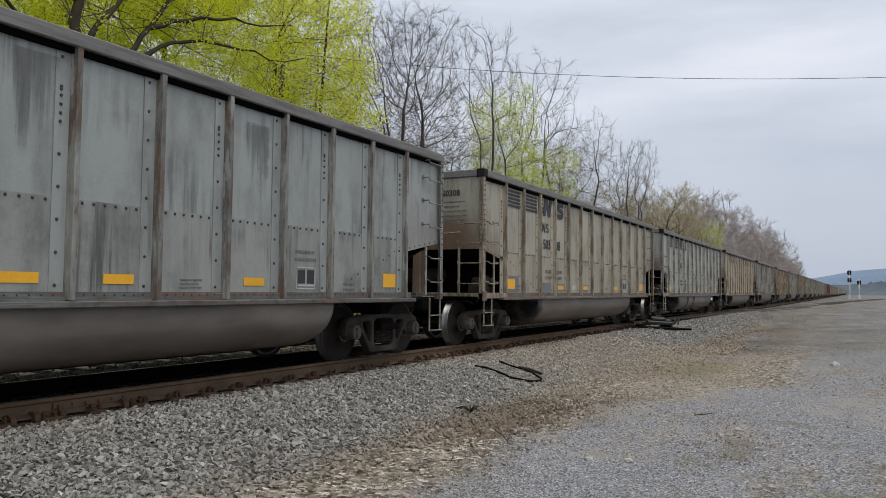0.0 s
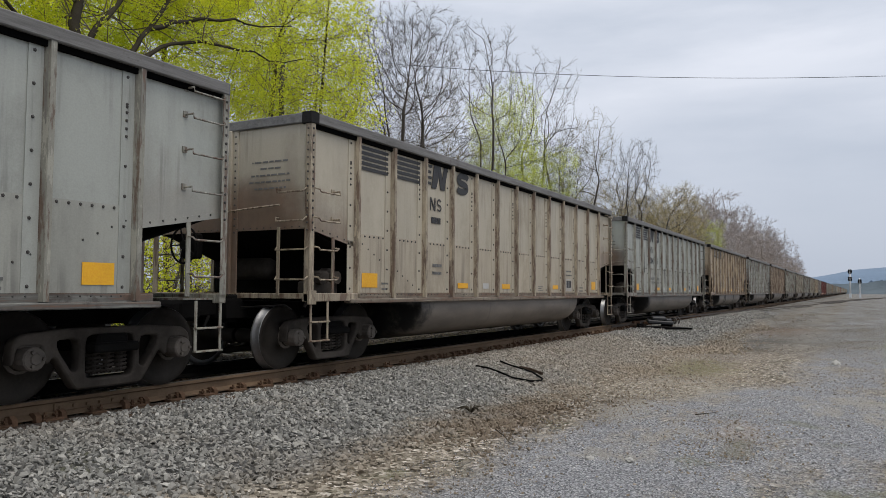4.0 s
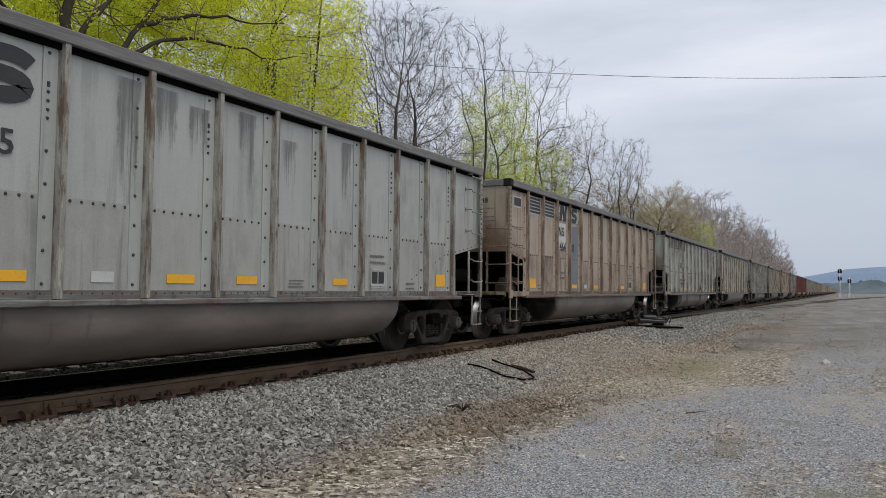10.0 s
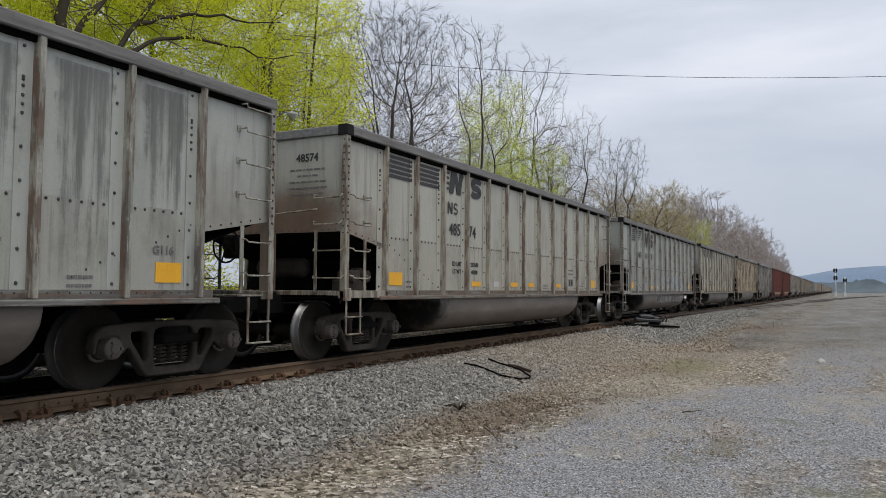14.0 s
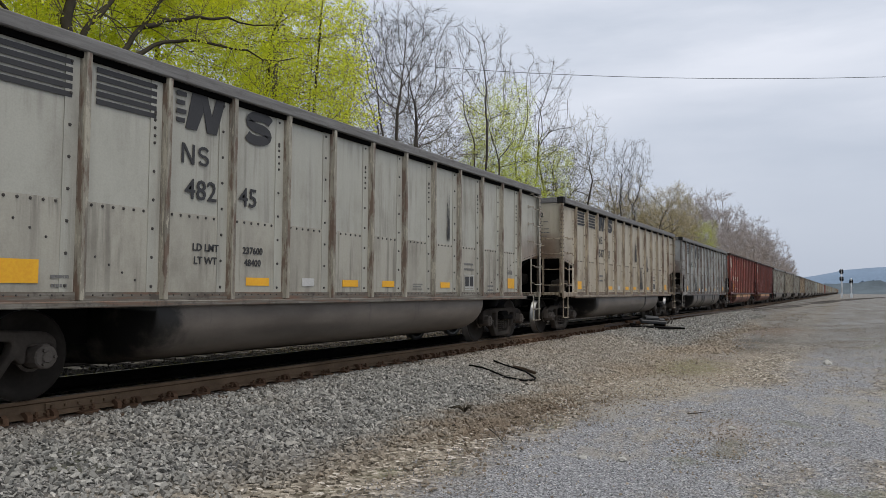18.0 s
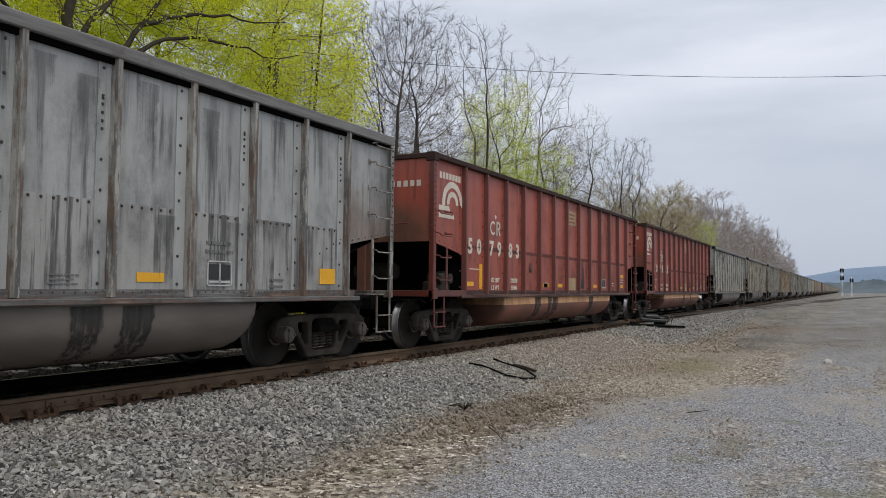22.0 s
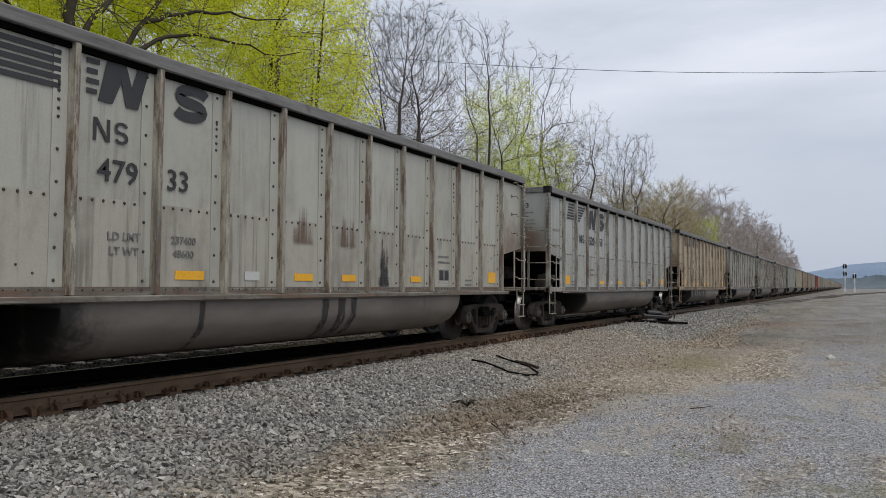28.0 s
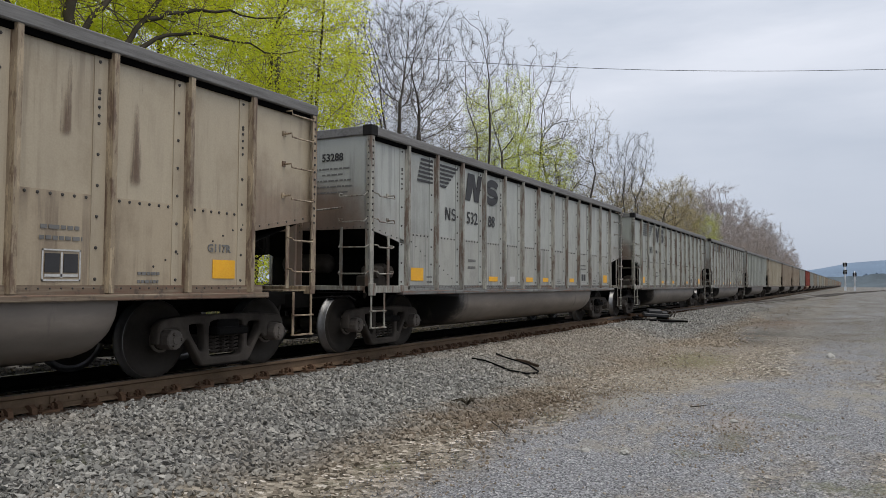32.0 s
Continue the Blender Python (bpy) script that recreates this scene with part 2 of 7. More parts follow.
TREAD = plain("polished_tread_steel", (0.30, 0.30, 0.30), 0.7, 10, 0.42, 0.85)


def tub_paint():
    """Dusty brown-grey steel with level wipe marks; the leading end's shade is painted near-black."""
    m, t, b, obj = blank("dusty_tub_steel", 0.5)
    b.inputs["Specular IOR Level"].default_value = 0.45
    shift, rnd = shift_of(t)
    c = colours(t, noise_of(t, obj, 1.2, 6, 0.65, (0.5, 1, 1.5), shift), [(0.3, (0.095, 0.08, 0.066)), (0.6, (0.175, 0.15, 0.126)), (0.75, (0.24, 0.21, 0.18))])
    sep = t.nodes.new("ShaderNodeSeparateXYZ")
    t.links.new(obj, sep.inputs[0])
    # shade on the rounded leading end, painted with a ragged edge
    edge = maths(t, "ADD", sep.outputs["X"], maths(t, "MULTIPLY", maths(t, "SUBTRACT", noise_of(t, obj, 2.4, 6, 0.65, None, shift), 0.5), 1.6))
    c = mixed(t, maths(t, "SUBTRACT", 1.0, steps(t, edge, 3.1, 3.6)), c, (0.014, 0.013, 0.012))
    drips = steps(t, noise_of(t, obj, 3.5, 5, 0.6, (1.0, 0.2, 0.2), shift), 0.62, 0.72)
    c = mixed(t, maths(t, "MULTIPLY", drips, 0.5), c, (0.05, 0.044, 0.038))
    t.links.new(c, b.inputs["Base Color"])
    bump(t, b, noise_of(t, obj, 14, 4, 0.6, None, shift), 0.3, 0.005)
    return m


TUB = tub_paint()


def striped_tub():
    """Red tub with a faded orange band along its top, sooty streaks and a painted-in shaded front."""
    m, t, b, obj = blank("striped_tub_paint", 0.65)
    sep = t.nodes.new("ShaderNodeSeparateXYZ")
    t.links.new(obj, sep.inputs[0])
    band = steps(t, sep.outputs["Z"], 0.765, 0.775)
    low = colours(t, noise_of(t, obj, 0.8, 5), [(0.3, (0.12, 0.06, 0.042)), (0.7, (0.24, 0.085, 0.055))])
    high = colours(t, noise_of(t, obj, 2.0, 5, 0.6, (1.5, 1, 0.2)), [(0.3, (0.45, 0.22, 0.11)), (0.6, (0.80, 0.46, 0.23))])
    c = mixed(t, band, low, high)
    soot_and_shade = steps(t, noise_of(t, obj, 3.0, 5, 0.6, (1.2, 0.1, 0.15)), 0.58, 0.72)
    # the leading end is darkened as if in shade
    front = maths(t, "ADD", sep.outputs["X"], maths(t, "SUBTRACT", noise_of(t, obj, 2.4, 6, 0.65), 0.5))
    soot_and_shade = maths(t, "MAXIMUM", soot_and_shade, maths(t, "SUBTRACT", 1.0, steps(t, front, 3.0, 3.5)))
    c = mixed(t, maths(t, "MULTIPLY", soot_and_shade, 0.75), c, (0.045, 0.035, 0.03))
    t.links.new(c, b.inputs["Base Color"])
    bump(t, b, noise_of(t, obj, 12, 4), 0.3, 0.006)
    return m


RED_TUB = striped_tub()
COAL = plain("coal", (0.014, 0.014, 0.015), 0.5, 20, 0.8, shine=0.1)
BLACK = plain("black_lettering", (0.03, 0.03, 0.032), 0.8, 20, 0.6)
WHITE = plain("white_lettering", (0.68, 0.62, 0.52), 0.85, 20, 0.6)
FADED = plain("faded_lettering", (0.17, 0.168, 0.16), 0.7, 20, 0.6)
YELLOW = plain("yellow_reflector", (0.85, 0.43, 0.015), 0.82, 10, 0.45)
CHALKY = plain("dusty_spray_paint", (0.3, 0.29, 0.275), 0.6, 12, 0.75)
LABEL = plain("white_label", (0.52, 0.52, 0.5), 0.85, 20, 0.6)


def stain_paint(name, colour, strength=0.9, soft=0.3, hang=False, length=1.0):
    """A run of grime that thins out at its edges and breaks into streaks below."""
    m, t, b, obj = blank(name, 0.6)
    shift, rnd = shift_of(t)
    box = t.nodes.new("ShaderNodeTexCoord")
    sep = t.nodes.new("ShaderNodeSeparateXYZ")
    t.links.new(box.outputs["Generated"], sep.inputs[0])
    # a bundle of upright runs, each of its own length, tallest in the middle
    wave = maths(t, "SUBTRACT", noise_of(t, obj, 5.0, 4, 0.6, (0.3, 0.3, 1.0), shift), 0.5)
    x = maths(t, "ADD", maths(t, "SUBTRACT", maths(t, "MULTIPLY", sep.outputs["X"], 2.0), 1.0), maths(t, "MULTIPLY", wave, 0.7))
    across = maths(t, "SUBTRACT", 1.0, maths(t, "ABSOLUTE", x), True)
    run = steps(t, noise_of(t, obj, 16.0, 5, 0.7, (1.0, 1.0, 0.035), shift), 0.36, 0.64)
    tall = maths(t, "MULTIPLY", steps(t, across, 0.0, 0.55), maths(t, "ADD", maths(t, "MULTIPLY", run, 0.8), 0.38))
    fray = maths(t, "MULTIPLY", maths(t, "SUBTRACT", noise_of(t, obj, 26.0, 5, 0.75, (1, 1, 0.35), shift), 0.5), 0.8)
    rise = maths(t, "SUBTRACT", 1.0, sep.outputs["Z"]) if hang else sep.outputs["Z"]
    v = maths(t, "ADD", maths(t, "SUBTRACT", maths(t, "MULTIPLY", tall, length), rise), fray)
    fac = maths(t, "MULTIPLY", steps(t, v, 0.0, 0.1 + soft), steps(t, across, 0.02, 0.25))
    fac = maths(t, "MULTIPLY", fac, maths(t, "MULTIPLY", steps(t, sep.outputs["Z"], 0.0, 0.1), maths(t, "ADD", maths(t, "MULTIPLY", run, 0.3), 0.7)))
    fac = maths(t, "MULTIPLY", fac, strength, True)
    b.inputs["Base Color"].default_value = (*colour, 1)
    clear = t.nodes.new("ShaderNodeBsdfTransparent")
    both = t.nodes.new("ShaderNodeMixShader")
    t.links.new(fac, both.inputs[0])
    t.links.new(clear.outputs[0], both.inputs[1])
    t.links.new(b.outputs[0], both.inputs[2])
    t.links.new(both.outputs[0], t.nodes["Material Output"].inputs["Surface"])
    return m


STAIN = stain_paint("black_oil_stain", (0.022, 0.022, 0.023), 0.97, 0.2)
RUNOFF = stain_paint("grey_rain_runoff", (0.10, 0.10, 0.098), 0.5, 0.6, True)
TUB_RUN = stain_paint("dark_tub_runoff", (0.03, 0.028, 0.026), 0.8, 0.5, True, 1.5)


def spray_blob():
    """A soft uneven ring of sprayed paint."""
    m, t, b, obj = blank("pale_blue_spray_paint", 0.6)
    shift, rnd = shift_of(t)
    box = t.nodes.new("ShaderNodeTexCoord")
    sep = t.nodes.new("ShaderNodeSeparateXYZ")
    t.links.new(box.outputs["Generated"], sep.inputs[0])
    dx = maths(t, "SUBTRACT", maths(t, "MULTIPLY", sep.outputs["X"], 2.0), 1.0)
    dz = maths(t, "SUBTRACT", maths(t, "MULTIPLY", sep.outputs["Z"], 2.0), 1.0)
    far = maths(t, "POWER", maths(t, "ADD", maths(t, "MULTIPLY", dx, dx), maths(t, "MULTIPLY", dz, dz)), 0.5)
    uneven = maths(t, "ADD", far, maths(t, "MULTIPLY", maths(t, "SUBTRACT", noise_of(t, obj, 3.6, 3, 0.5, None, shift), 0.5), 1.7))
    ring = maths(t, "MULTIPLY", maths(t, "ADD", maths(t, "MULTIPLY", steps(t, uneven, 0.1, 0.4), 0.6), 0.4), maths(t, "SUBTRACT", 1.0, steps(t, uneven, 0.6, 0.95)))
    fac = maths(t, "MULTIPLY", maths(t, "MULTIPLY", ring, maths(t, "SUBTRACT", 1.0, steps(t, far, 0.7, 1.0))), 0.6)
    b.inputs["Base Color"].default_value = (0.45, 0.51, 0.57, 1)
    clear = t.nodes.new("ShaderNodeBsdfTransparent")
    both = t.nodes.new("ShaderNodeMixShader")
    t.links.new(fac, both.inputs[0])
    t.links.new(clear.outputs[0], both.inputs[1])
    t.links.new(b.outputs[0], both.inputs[2])
    t.links.new(both.outputs[0], t.nodes["Material Output"].inputs["Surface"])
    return m


SPRAY = spray_blob()
SCORCH = stain_paint("rusty_brown_stain", (0.13, 0.078, 0.05), 0.7, 0.7)
RAIL_RUST = plain("rusty_rail_steel", (0.185, 0.126, 0.08), 0.5, 8, 0.85, shine=0.2)
PLATE_RUST = plain("dark_rusty_plate_steel", (0.15, 0.09, 0.056), 0.4, 14, 0.9, shine=0.15)
RAIL_TOP = plain("worn_rail_head", (0.15, 0.125, 0.105), 0.7, 10, 0.5, 0.5)
TIE_GREY = plain("silvered_tie_wood", (0.17, 0.158, 0.142), 0.5, 5, 0.9, shine=0.1)
TIE = plain("weathered_tie_wood", (0.11, 0.08, 0.058), 0.5, 5, 0.9, shine=0.1)
BARK_DARK = plain("dark_bark", (0.072, 0.062, 0.045), 0.5, 10, 0.9, 0, 0.02, shine=0.1)
TWIG_GREEN = plain("olive_brown_twigs", (0.2, 0.17, 0.095), 0.7, 4, 0.9)
TWIG_TAN = plain("tan_twigs", (0.24, 0.19, 0.105), 0.7, 4, 0.9)
# twig colour for the far row, lightened to include distance haze
TWIG_FAR_HAZE = plain("haze_paled_pinkish_twigs", (0.36, 0.30, 0.265), 0.75, 2, 0.9)
TWIG = plain("pale_brown_twigs", (0.075, 0.062, 0.052), 0.7, 4, 0.9)
POLE = plain("weathered_pole_wood", (0.085, 0.078, 0.07), 0.6, 8, 0.9)
METAL = plain("grey_galvanised_steel", (0.35, 0.36, 0.37), 0.7, 8, 0.5, 0.4)


def leaf_paint(name, base, other):
    m, t, b, obj = blank(name, 0.6)
    geo = t.nodes.new("ShaderNodeNewGeometry")
    c = colours(t, geo.outputs["Random Per Island"], [(0.0, other), (0.5, base), (1.0, tuple(min(1, v * 1.35) for v in base))])
    big = noise_of(t, obj, 0.35, 3)
    c = mixed(t, steps(t, big, 0.4, 0.65), c, mixed(t, 0.5, c, other))
    t.links.new(c, b.inputs["Base Color"])
    b.inputs["Transmission Weight"].default_value = 0.0
    thin = node(t, "ShaderNodeBsdfTranslucent")
    t.links.new(c, thin.inputs["Color"])
    both = t.nodes.new("ShaderNodeMixShader")
    both.inputs[0].default_value = 0.74
    t.links.new(b.outputs[0], both.inputs[1])
    t.links.new(thin.outputs[0], both.inputs[2])
    t.links.new(both.outputs[0], t.nodes["Material Output"].inputs["Surface"])
    return m


LEAF = leaf_paint("spring_green_leaves", (0.8, 0.82, 0.07), (0.56, 0.62, 0.055))
LEAF_PALE = leaf_paint("pale_green_buds", (0.66, 0.70, 0.11), (0.48, 0.54, 0.12))
LEAF_TAN = leaf_paint("tan_olive_buds", (0.58, 0.49, 0.24), (0.42, 0.35, 0.19))


def ground_paint():
    """Grey crushed stone beside the track, a brown strip of dirt, blue-grey fine gravel of the lot, grass and litter behind."""
    m, t, b, obj = blank("gravel_ground", 0.95)
    b.inputs["Specular IOR Level"].default_value = 0.1
    sep = t.nodes.new("ShaderNodeSeparateXYZ")
    t.links.new(obj, sep.inputs[0])
    wob = noise_of(t, obj, 0.35, 5, 0.6)
    wob2 = noise_of(t, obj, 1.6, 5, 0.65)
    y = maths(t, "ADD", sep.outputs["Y"], maths(t, "MULTIPLY", maths(t, "SUBTRACT", wob, 0.5), 1.8))
    y = maths(t, "ADD", y, maths(t, "MULTIPLY", maths(t, "SUBTRACT", wob2, 0.5), 1.0))
    beyond = maths(t, "MULTIPLY", steps(t, sep.outputs["X"], 9.5, 15.0), 2.0)
    y = maths(t, "ADD", y, maths(t, "MULTIPLY", beyond, steps(t, maths(t, "MULTIPLY", sep.outputs["Y"], -1.0), -4.3, -2.5)))
    vor = node(t, "ShaderNodeTexVoronoi", Scale=24.0)
    t.links.new(obj, vor.inputs["Vector"])
    grain = t.nodes.new("ShaderNodeSeparateColor")
    t.links.new(vor.outputs["Color"], grain.inputs[0])
    fine = node(t, "ShaderNodeTexVoronoi", Scale=70.0)
    t.links.new(obj, fine.inputs["Vector"])
    grit = t.nodes.new("ShaderNodeSeparateColor")
    t.links.new(fine.outputs["Color"], grit.inputs[0])
    lot = colours(t, grit.outputs[0], [(0.0, (0.085, 0.086, 0.09)), (0.3, (0.18, 0.183, 0.188)), (0.75, (0.335, 0.34, 0.35)), (0.95, (0.42, 0.423, 0.425)), (1.0, (0.62, 0.60, 0.58))])
    dirt = colours(t, grain.outputs[1], [(0.0, (0.05, 0.042, 0.03)), (0.3, (0.185, 0.16, 0.122)), (0.75, (0.35, 0.31, 0.245)), (0.93, (0.5, 0.44, 0.36)), (1.0, (0.74, 0.68, 0.6))])
    stone = colours(t, grain.outputs[0], [(0.0, (0.045, 0.043, 0.04)), (0.7, (0.155, 0.153, 0.146)), (1.0, (0.42, 0.40, 0.37))])
    forest = colours(t, wob2, [(0.35, (0.07, 0.06, 0.035)), (0.6, (0.09, 0.11, 0.035)), (0.75, (0.12, 0.15, 0.04))])
    patch = steps(t, noise_of(t, obj, 0.45, 6, 0.7, (0.45, 1, 1)), 0.5, 0.62)
    lot = mixed(t, maths(t, "MULTIPLY", patch, 0.75), lot, dirt)
    tan = steps(t, noise_of(t, obj, 0.9, 6, 0.7, (0.5, 1, 1)), 0.56, 0.66)
    lot = mixed(t, maths(t, "MULTIPLY", tan, 0.5), lot, (0.34, 0.31, 0.25))
    c = mixed(t, steps(t, y, 2.6, 3.5), lot, dirt)
    c = mixed(t, steps(t, y, 4.1, 5.0), c, stone)
    c = mixed(t, maths(t, "MULTIPLY", maths(t, "MULTIPLY", maths(t, "MULTIPLY", steps(t, sep.outputs["X"], 10.0, 16.0), maths(t, "SUBTRACT", 1.0, steps(t, sep.outputs["X"], 20.0, 25.0))), steps(t, y, 3.6, 4.6)), 0.75), c, mixed(t, 0.5, c, (0.40, 0.335, 0.255)))
    rusty = steps(t, sep.outputs["Y"], 6.35, 7.0)
    c = mixed(t, maths(t, "MULTIPLY", rusty, 0.55), c, (0.13, 0.082, 0.055))
    # from the near rail back: coal dust plus the train's shade, painted near-black
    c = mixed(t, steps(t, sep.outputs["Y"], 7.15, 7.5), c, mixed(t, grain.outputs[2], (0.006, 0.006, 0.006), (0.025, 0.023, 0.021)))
    c = mixed(t, steps(t, y, 13.6, 14.8), c, forest)
    # down the line the crushed stone draws back towards the rails and bare earth begins
    rim = maths(t, "ADD", 2.7, maths(t, "MULTIPLY", maths(t, "MAXIMUM", maths(t, "SUBTRACT", sep.outputs["X"], 25.0), 0.0), 0.085))
    bare = maths(t, "SUBTRACT", 1.0, steps(t, maths(t, "ADD", maths(t, "SUBTRACT", sep.outputs["Y"], rim), maths(t, "MULTIPLY", maths(t, "SUBTRACT", wob, 0.5), 2.2)), -0.3, 0.4))
    earth = colours(t, noise_of(t, obj, 0.45, 7, 0.7, (0.28, 1, 1)), [(0.34, (0.075, 0.067, 0.056)), (0.45, (0.155, 0.143, 0.122)), (0.6, (0.205, 0.203, 0.188)), (0.74, (0.26, 0.267, 0.276))])
    c = mixed(t, maths(t, "MULTIPLY", maths(t, "MULTIPLY", steps(t, sep.outputs["X"], 17.0, 27.0), bare), 0.75), c, earth)
    moss = steps(t, noise_of(t, obj, 0.8, 5, 0.6, None), 0.62, 0.72)
    c = mixed(t, maths(t, "MULTIPLY", moss, 0.4), c, (0.13, 0.14, 0.06))
    damp = steps(t, noise_of(t, obj, 0.5, 6, 0.65, (0.4, 1, 1)), 0.55, 0.72)
    c = mixed(t, maths(t, "MULTIPLY", damp, 0.45), c, (0.07, 0.055, 0.045))
    for px, py, rad, tint in ((16.4, 3.0, 1.3, (0.17, 0.165, 0.06)), (8.5, 3.85, 1.0, (0.10, 0.062, 0.035)), (13.2, 2.6, 1.6, (0.36, 0.33, 0.27)), (9.2, 1.2, 0.45, (0.34, 0.29, 0.24)), (8.3, 1.1, 0.35, (0.16, 0.14, 0.08)), (22.0, 2.5, 1.2, (0.06, 0.05, 0.04)), (26.5, 2.5, 1.5, (0.07, 0.06, 0.05)), (34.0, 3.1, 3.0, (0.18, 0.12, 0.085)), (10.0, 2.7, 0.7, (0.33, 0.31, 0.26))):
        dx = maths(t, "MULTIPLY", maths(t, "SUBTRACT", sep.outputs["X"], px), 0.6)
        dy = maths(t, "MULTIPLY", maths(t, "SUBTRACT", sep.outputs["Y"], py), 1.4)
        far = maths(t, "POWER", maths(t, "ADD", maths(t, "MULTIPLY", dx, dx), maths(t, "MULTIPLY", dy, dy)), 0.5)
        far = maths(t, "ADD", maths(t, "DIVIDE", far, rad), maths(t, "MULTIPLY", maths(t, "SUBTRACT", noise_of(t, obj, 2.2, 6, 0.7), 0.5), 2.2))
        near = maths(t, "MULTIPLY", maths(t, "SUBTRACT", 1.0, steps(t, far, 0.3, 1.1)), 0.9)
        c = mixed(t, near, c, mixed(t, 0.55, c, tint))
    t.links.new(c, b.inputs["Base Color"])
    h = maths(t, "ADD", maths(t, "MULTIPLY", vor.outputs["Distance"], 0.9), maths(t, "MULTIPLY", fine.outputs["Distance"], 0.4))
    bump(t, b, h, 1.0, 0.025)
    return m


def stone_paint(name, lo, mid, hi, dust=0.5, earth=0.6):
    m, t, b, obj = blank(name, 0.9)
    b.inputs["Specular IOR Level"].default_value = 0.15
    geo = t.nodes.new("ShaderNodeNewGeometry")
    c = colours(t, geo.outputs["Random Per Island"], [(0.0, lo), (0.55, mid), (0.9, hi), (1.0, tuple(v * 1.2 for v in hi))])
    warm = steps(t, noise_of(t, obj, 0.7, 5, 0.65), 0.5, 0.68)
    c = mixed(t, maths(t, "MULTIPLY", warm, dust), c, (0.215, 0.175, 0.13))
    sep = t.nodes.new("ShaderNodeSeparateXYZ")
    t.links.new(obj, sep.inputs[0])
    off = maths(t, "ADD", sep.outputs["Y"], maths(t, "MULTIPLY", maths(t, "SUBTRACT", noise_of(t, obj, 0.9, 5, 0.65), 0.5), 2.4))
    c = mixed(t, maths(t, "MULTIPLY", maths(t, "SUBTRACT", 1.0, steps(t, off, 3.7, 4.7)), earth), c, (0.265, 0.208, 0.142))
    # brown earth round the weed
    for px, py, rad in ((8.7, 3.75, 1.5), (7.0, 3.3, 1.1), (10.3, 3.3, 1.0)):
        ex = maths(t, "MULTIPLY", maths(t, "SUBTRACT", sep.outputs["X"], px), 0.6)
        ey = maths(t, "MULTIPLY", maths(t, "SUBTRACT", sep.outputs["Y"], py), 1.5)
        from_it = maths(t, "DIVIDE", maths(t, "POWER", maths(t, "ADD", maths(t, "MULTIPLY", ex, ex), maths(t, "MULTIPLY", ey, ey)), 0.5), rad)
        from_it = maths(t, "ADD", from_it, maths(t, "MULTIPLY", maths(t, "SUBTRACT", noise_of(t, obj, 1.8, 6, 0.7), 0.5), 2.0))
        c = mixed(t, maths(t, "MULTIPLY", maths(t, "SUBTRACT", 1.0, steps(t, from_it, 0.2, 1.0)), earth), c, mixed(t, 0.75, c, (0.135, 0.095, 0.062)))
    along = maths(t, "ADD", sep.outputs["X"], maths(t, "MULTIPLY", maths(t, "SUBTRACT", noise_of(t, obj, 0.6, 5, 0.65), 0.5), 7.0))
    c = mixed(t, maths(t, "MULTIPLY", maths(t, "MULTIPLY", steps(t, along, 9.5, 15.0), maths(t, "SUBTRACT", 1.0, steps(t, along, 20.0, 24.0))), earth), c, mixed(t, 0.6, c, (0.44, 0.365, 0.275)))
    c = mixed(t, 0.3, c, mixed(t, noise_of(t, obj, 80, 3), 0.1, 0.9), "OVERLAY")
    t.links.new(c, b.inputs["Base Color"])
    bump(t, b, noise_of(t, obj, 70, 3), 0.4, 0.004)
    return m


# ---- mesh helpers ----
def mesh_of(name, verts, faces, material, smooth=False):
    me = bpy.data.meshes.new(name)
    me.from_pydata([tuple(v) for v in verts], [], [tuple(f) for f in faces])
    for mat in material if isinstance(material, (list, tuple)) else (material,):
        me.materials.append(mat)
    if smooth:
        me.polygons.foreach_set("use_smooth", [True] * len(me.polygons))
    me.update()
    return me


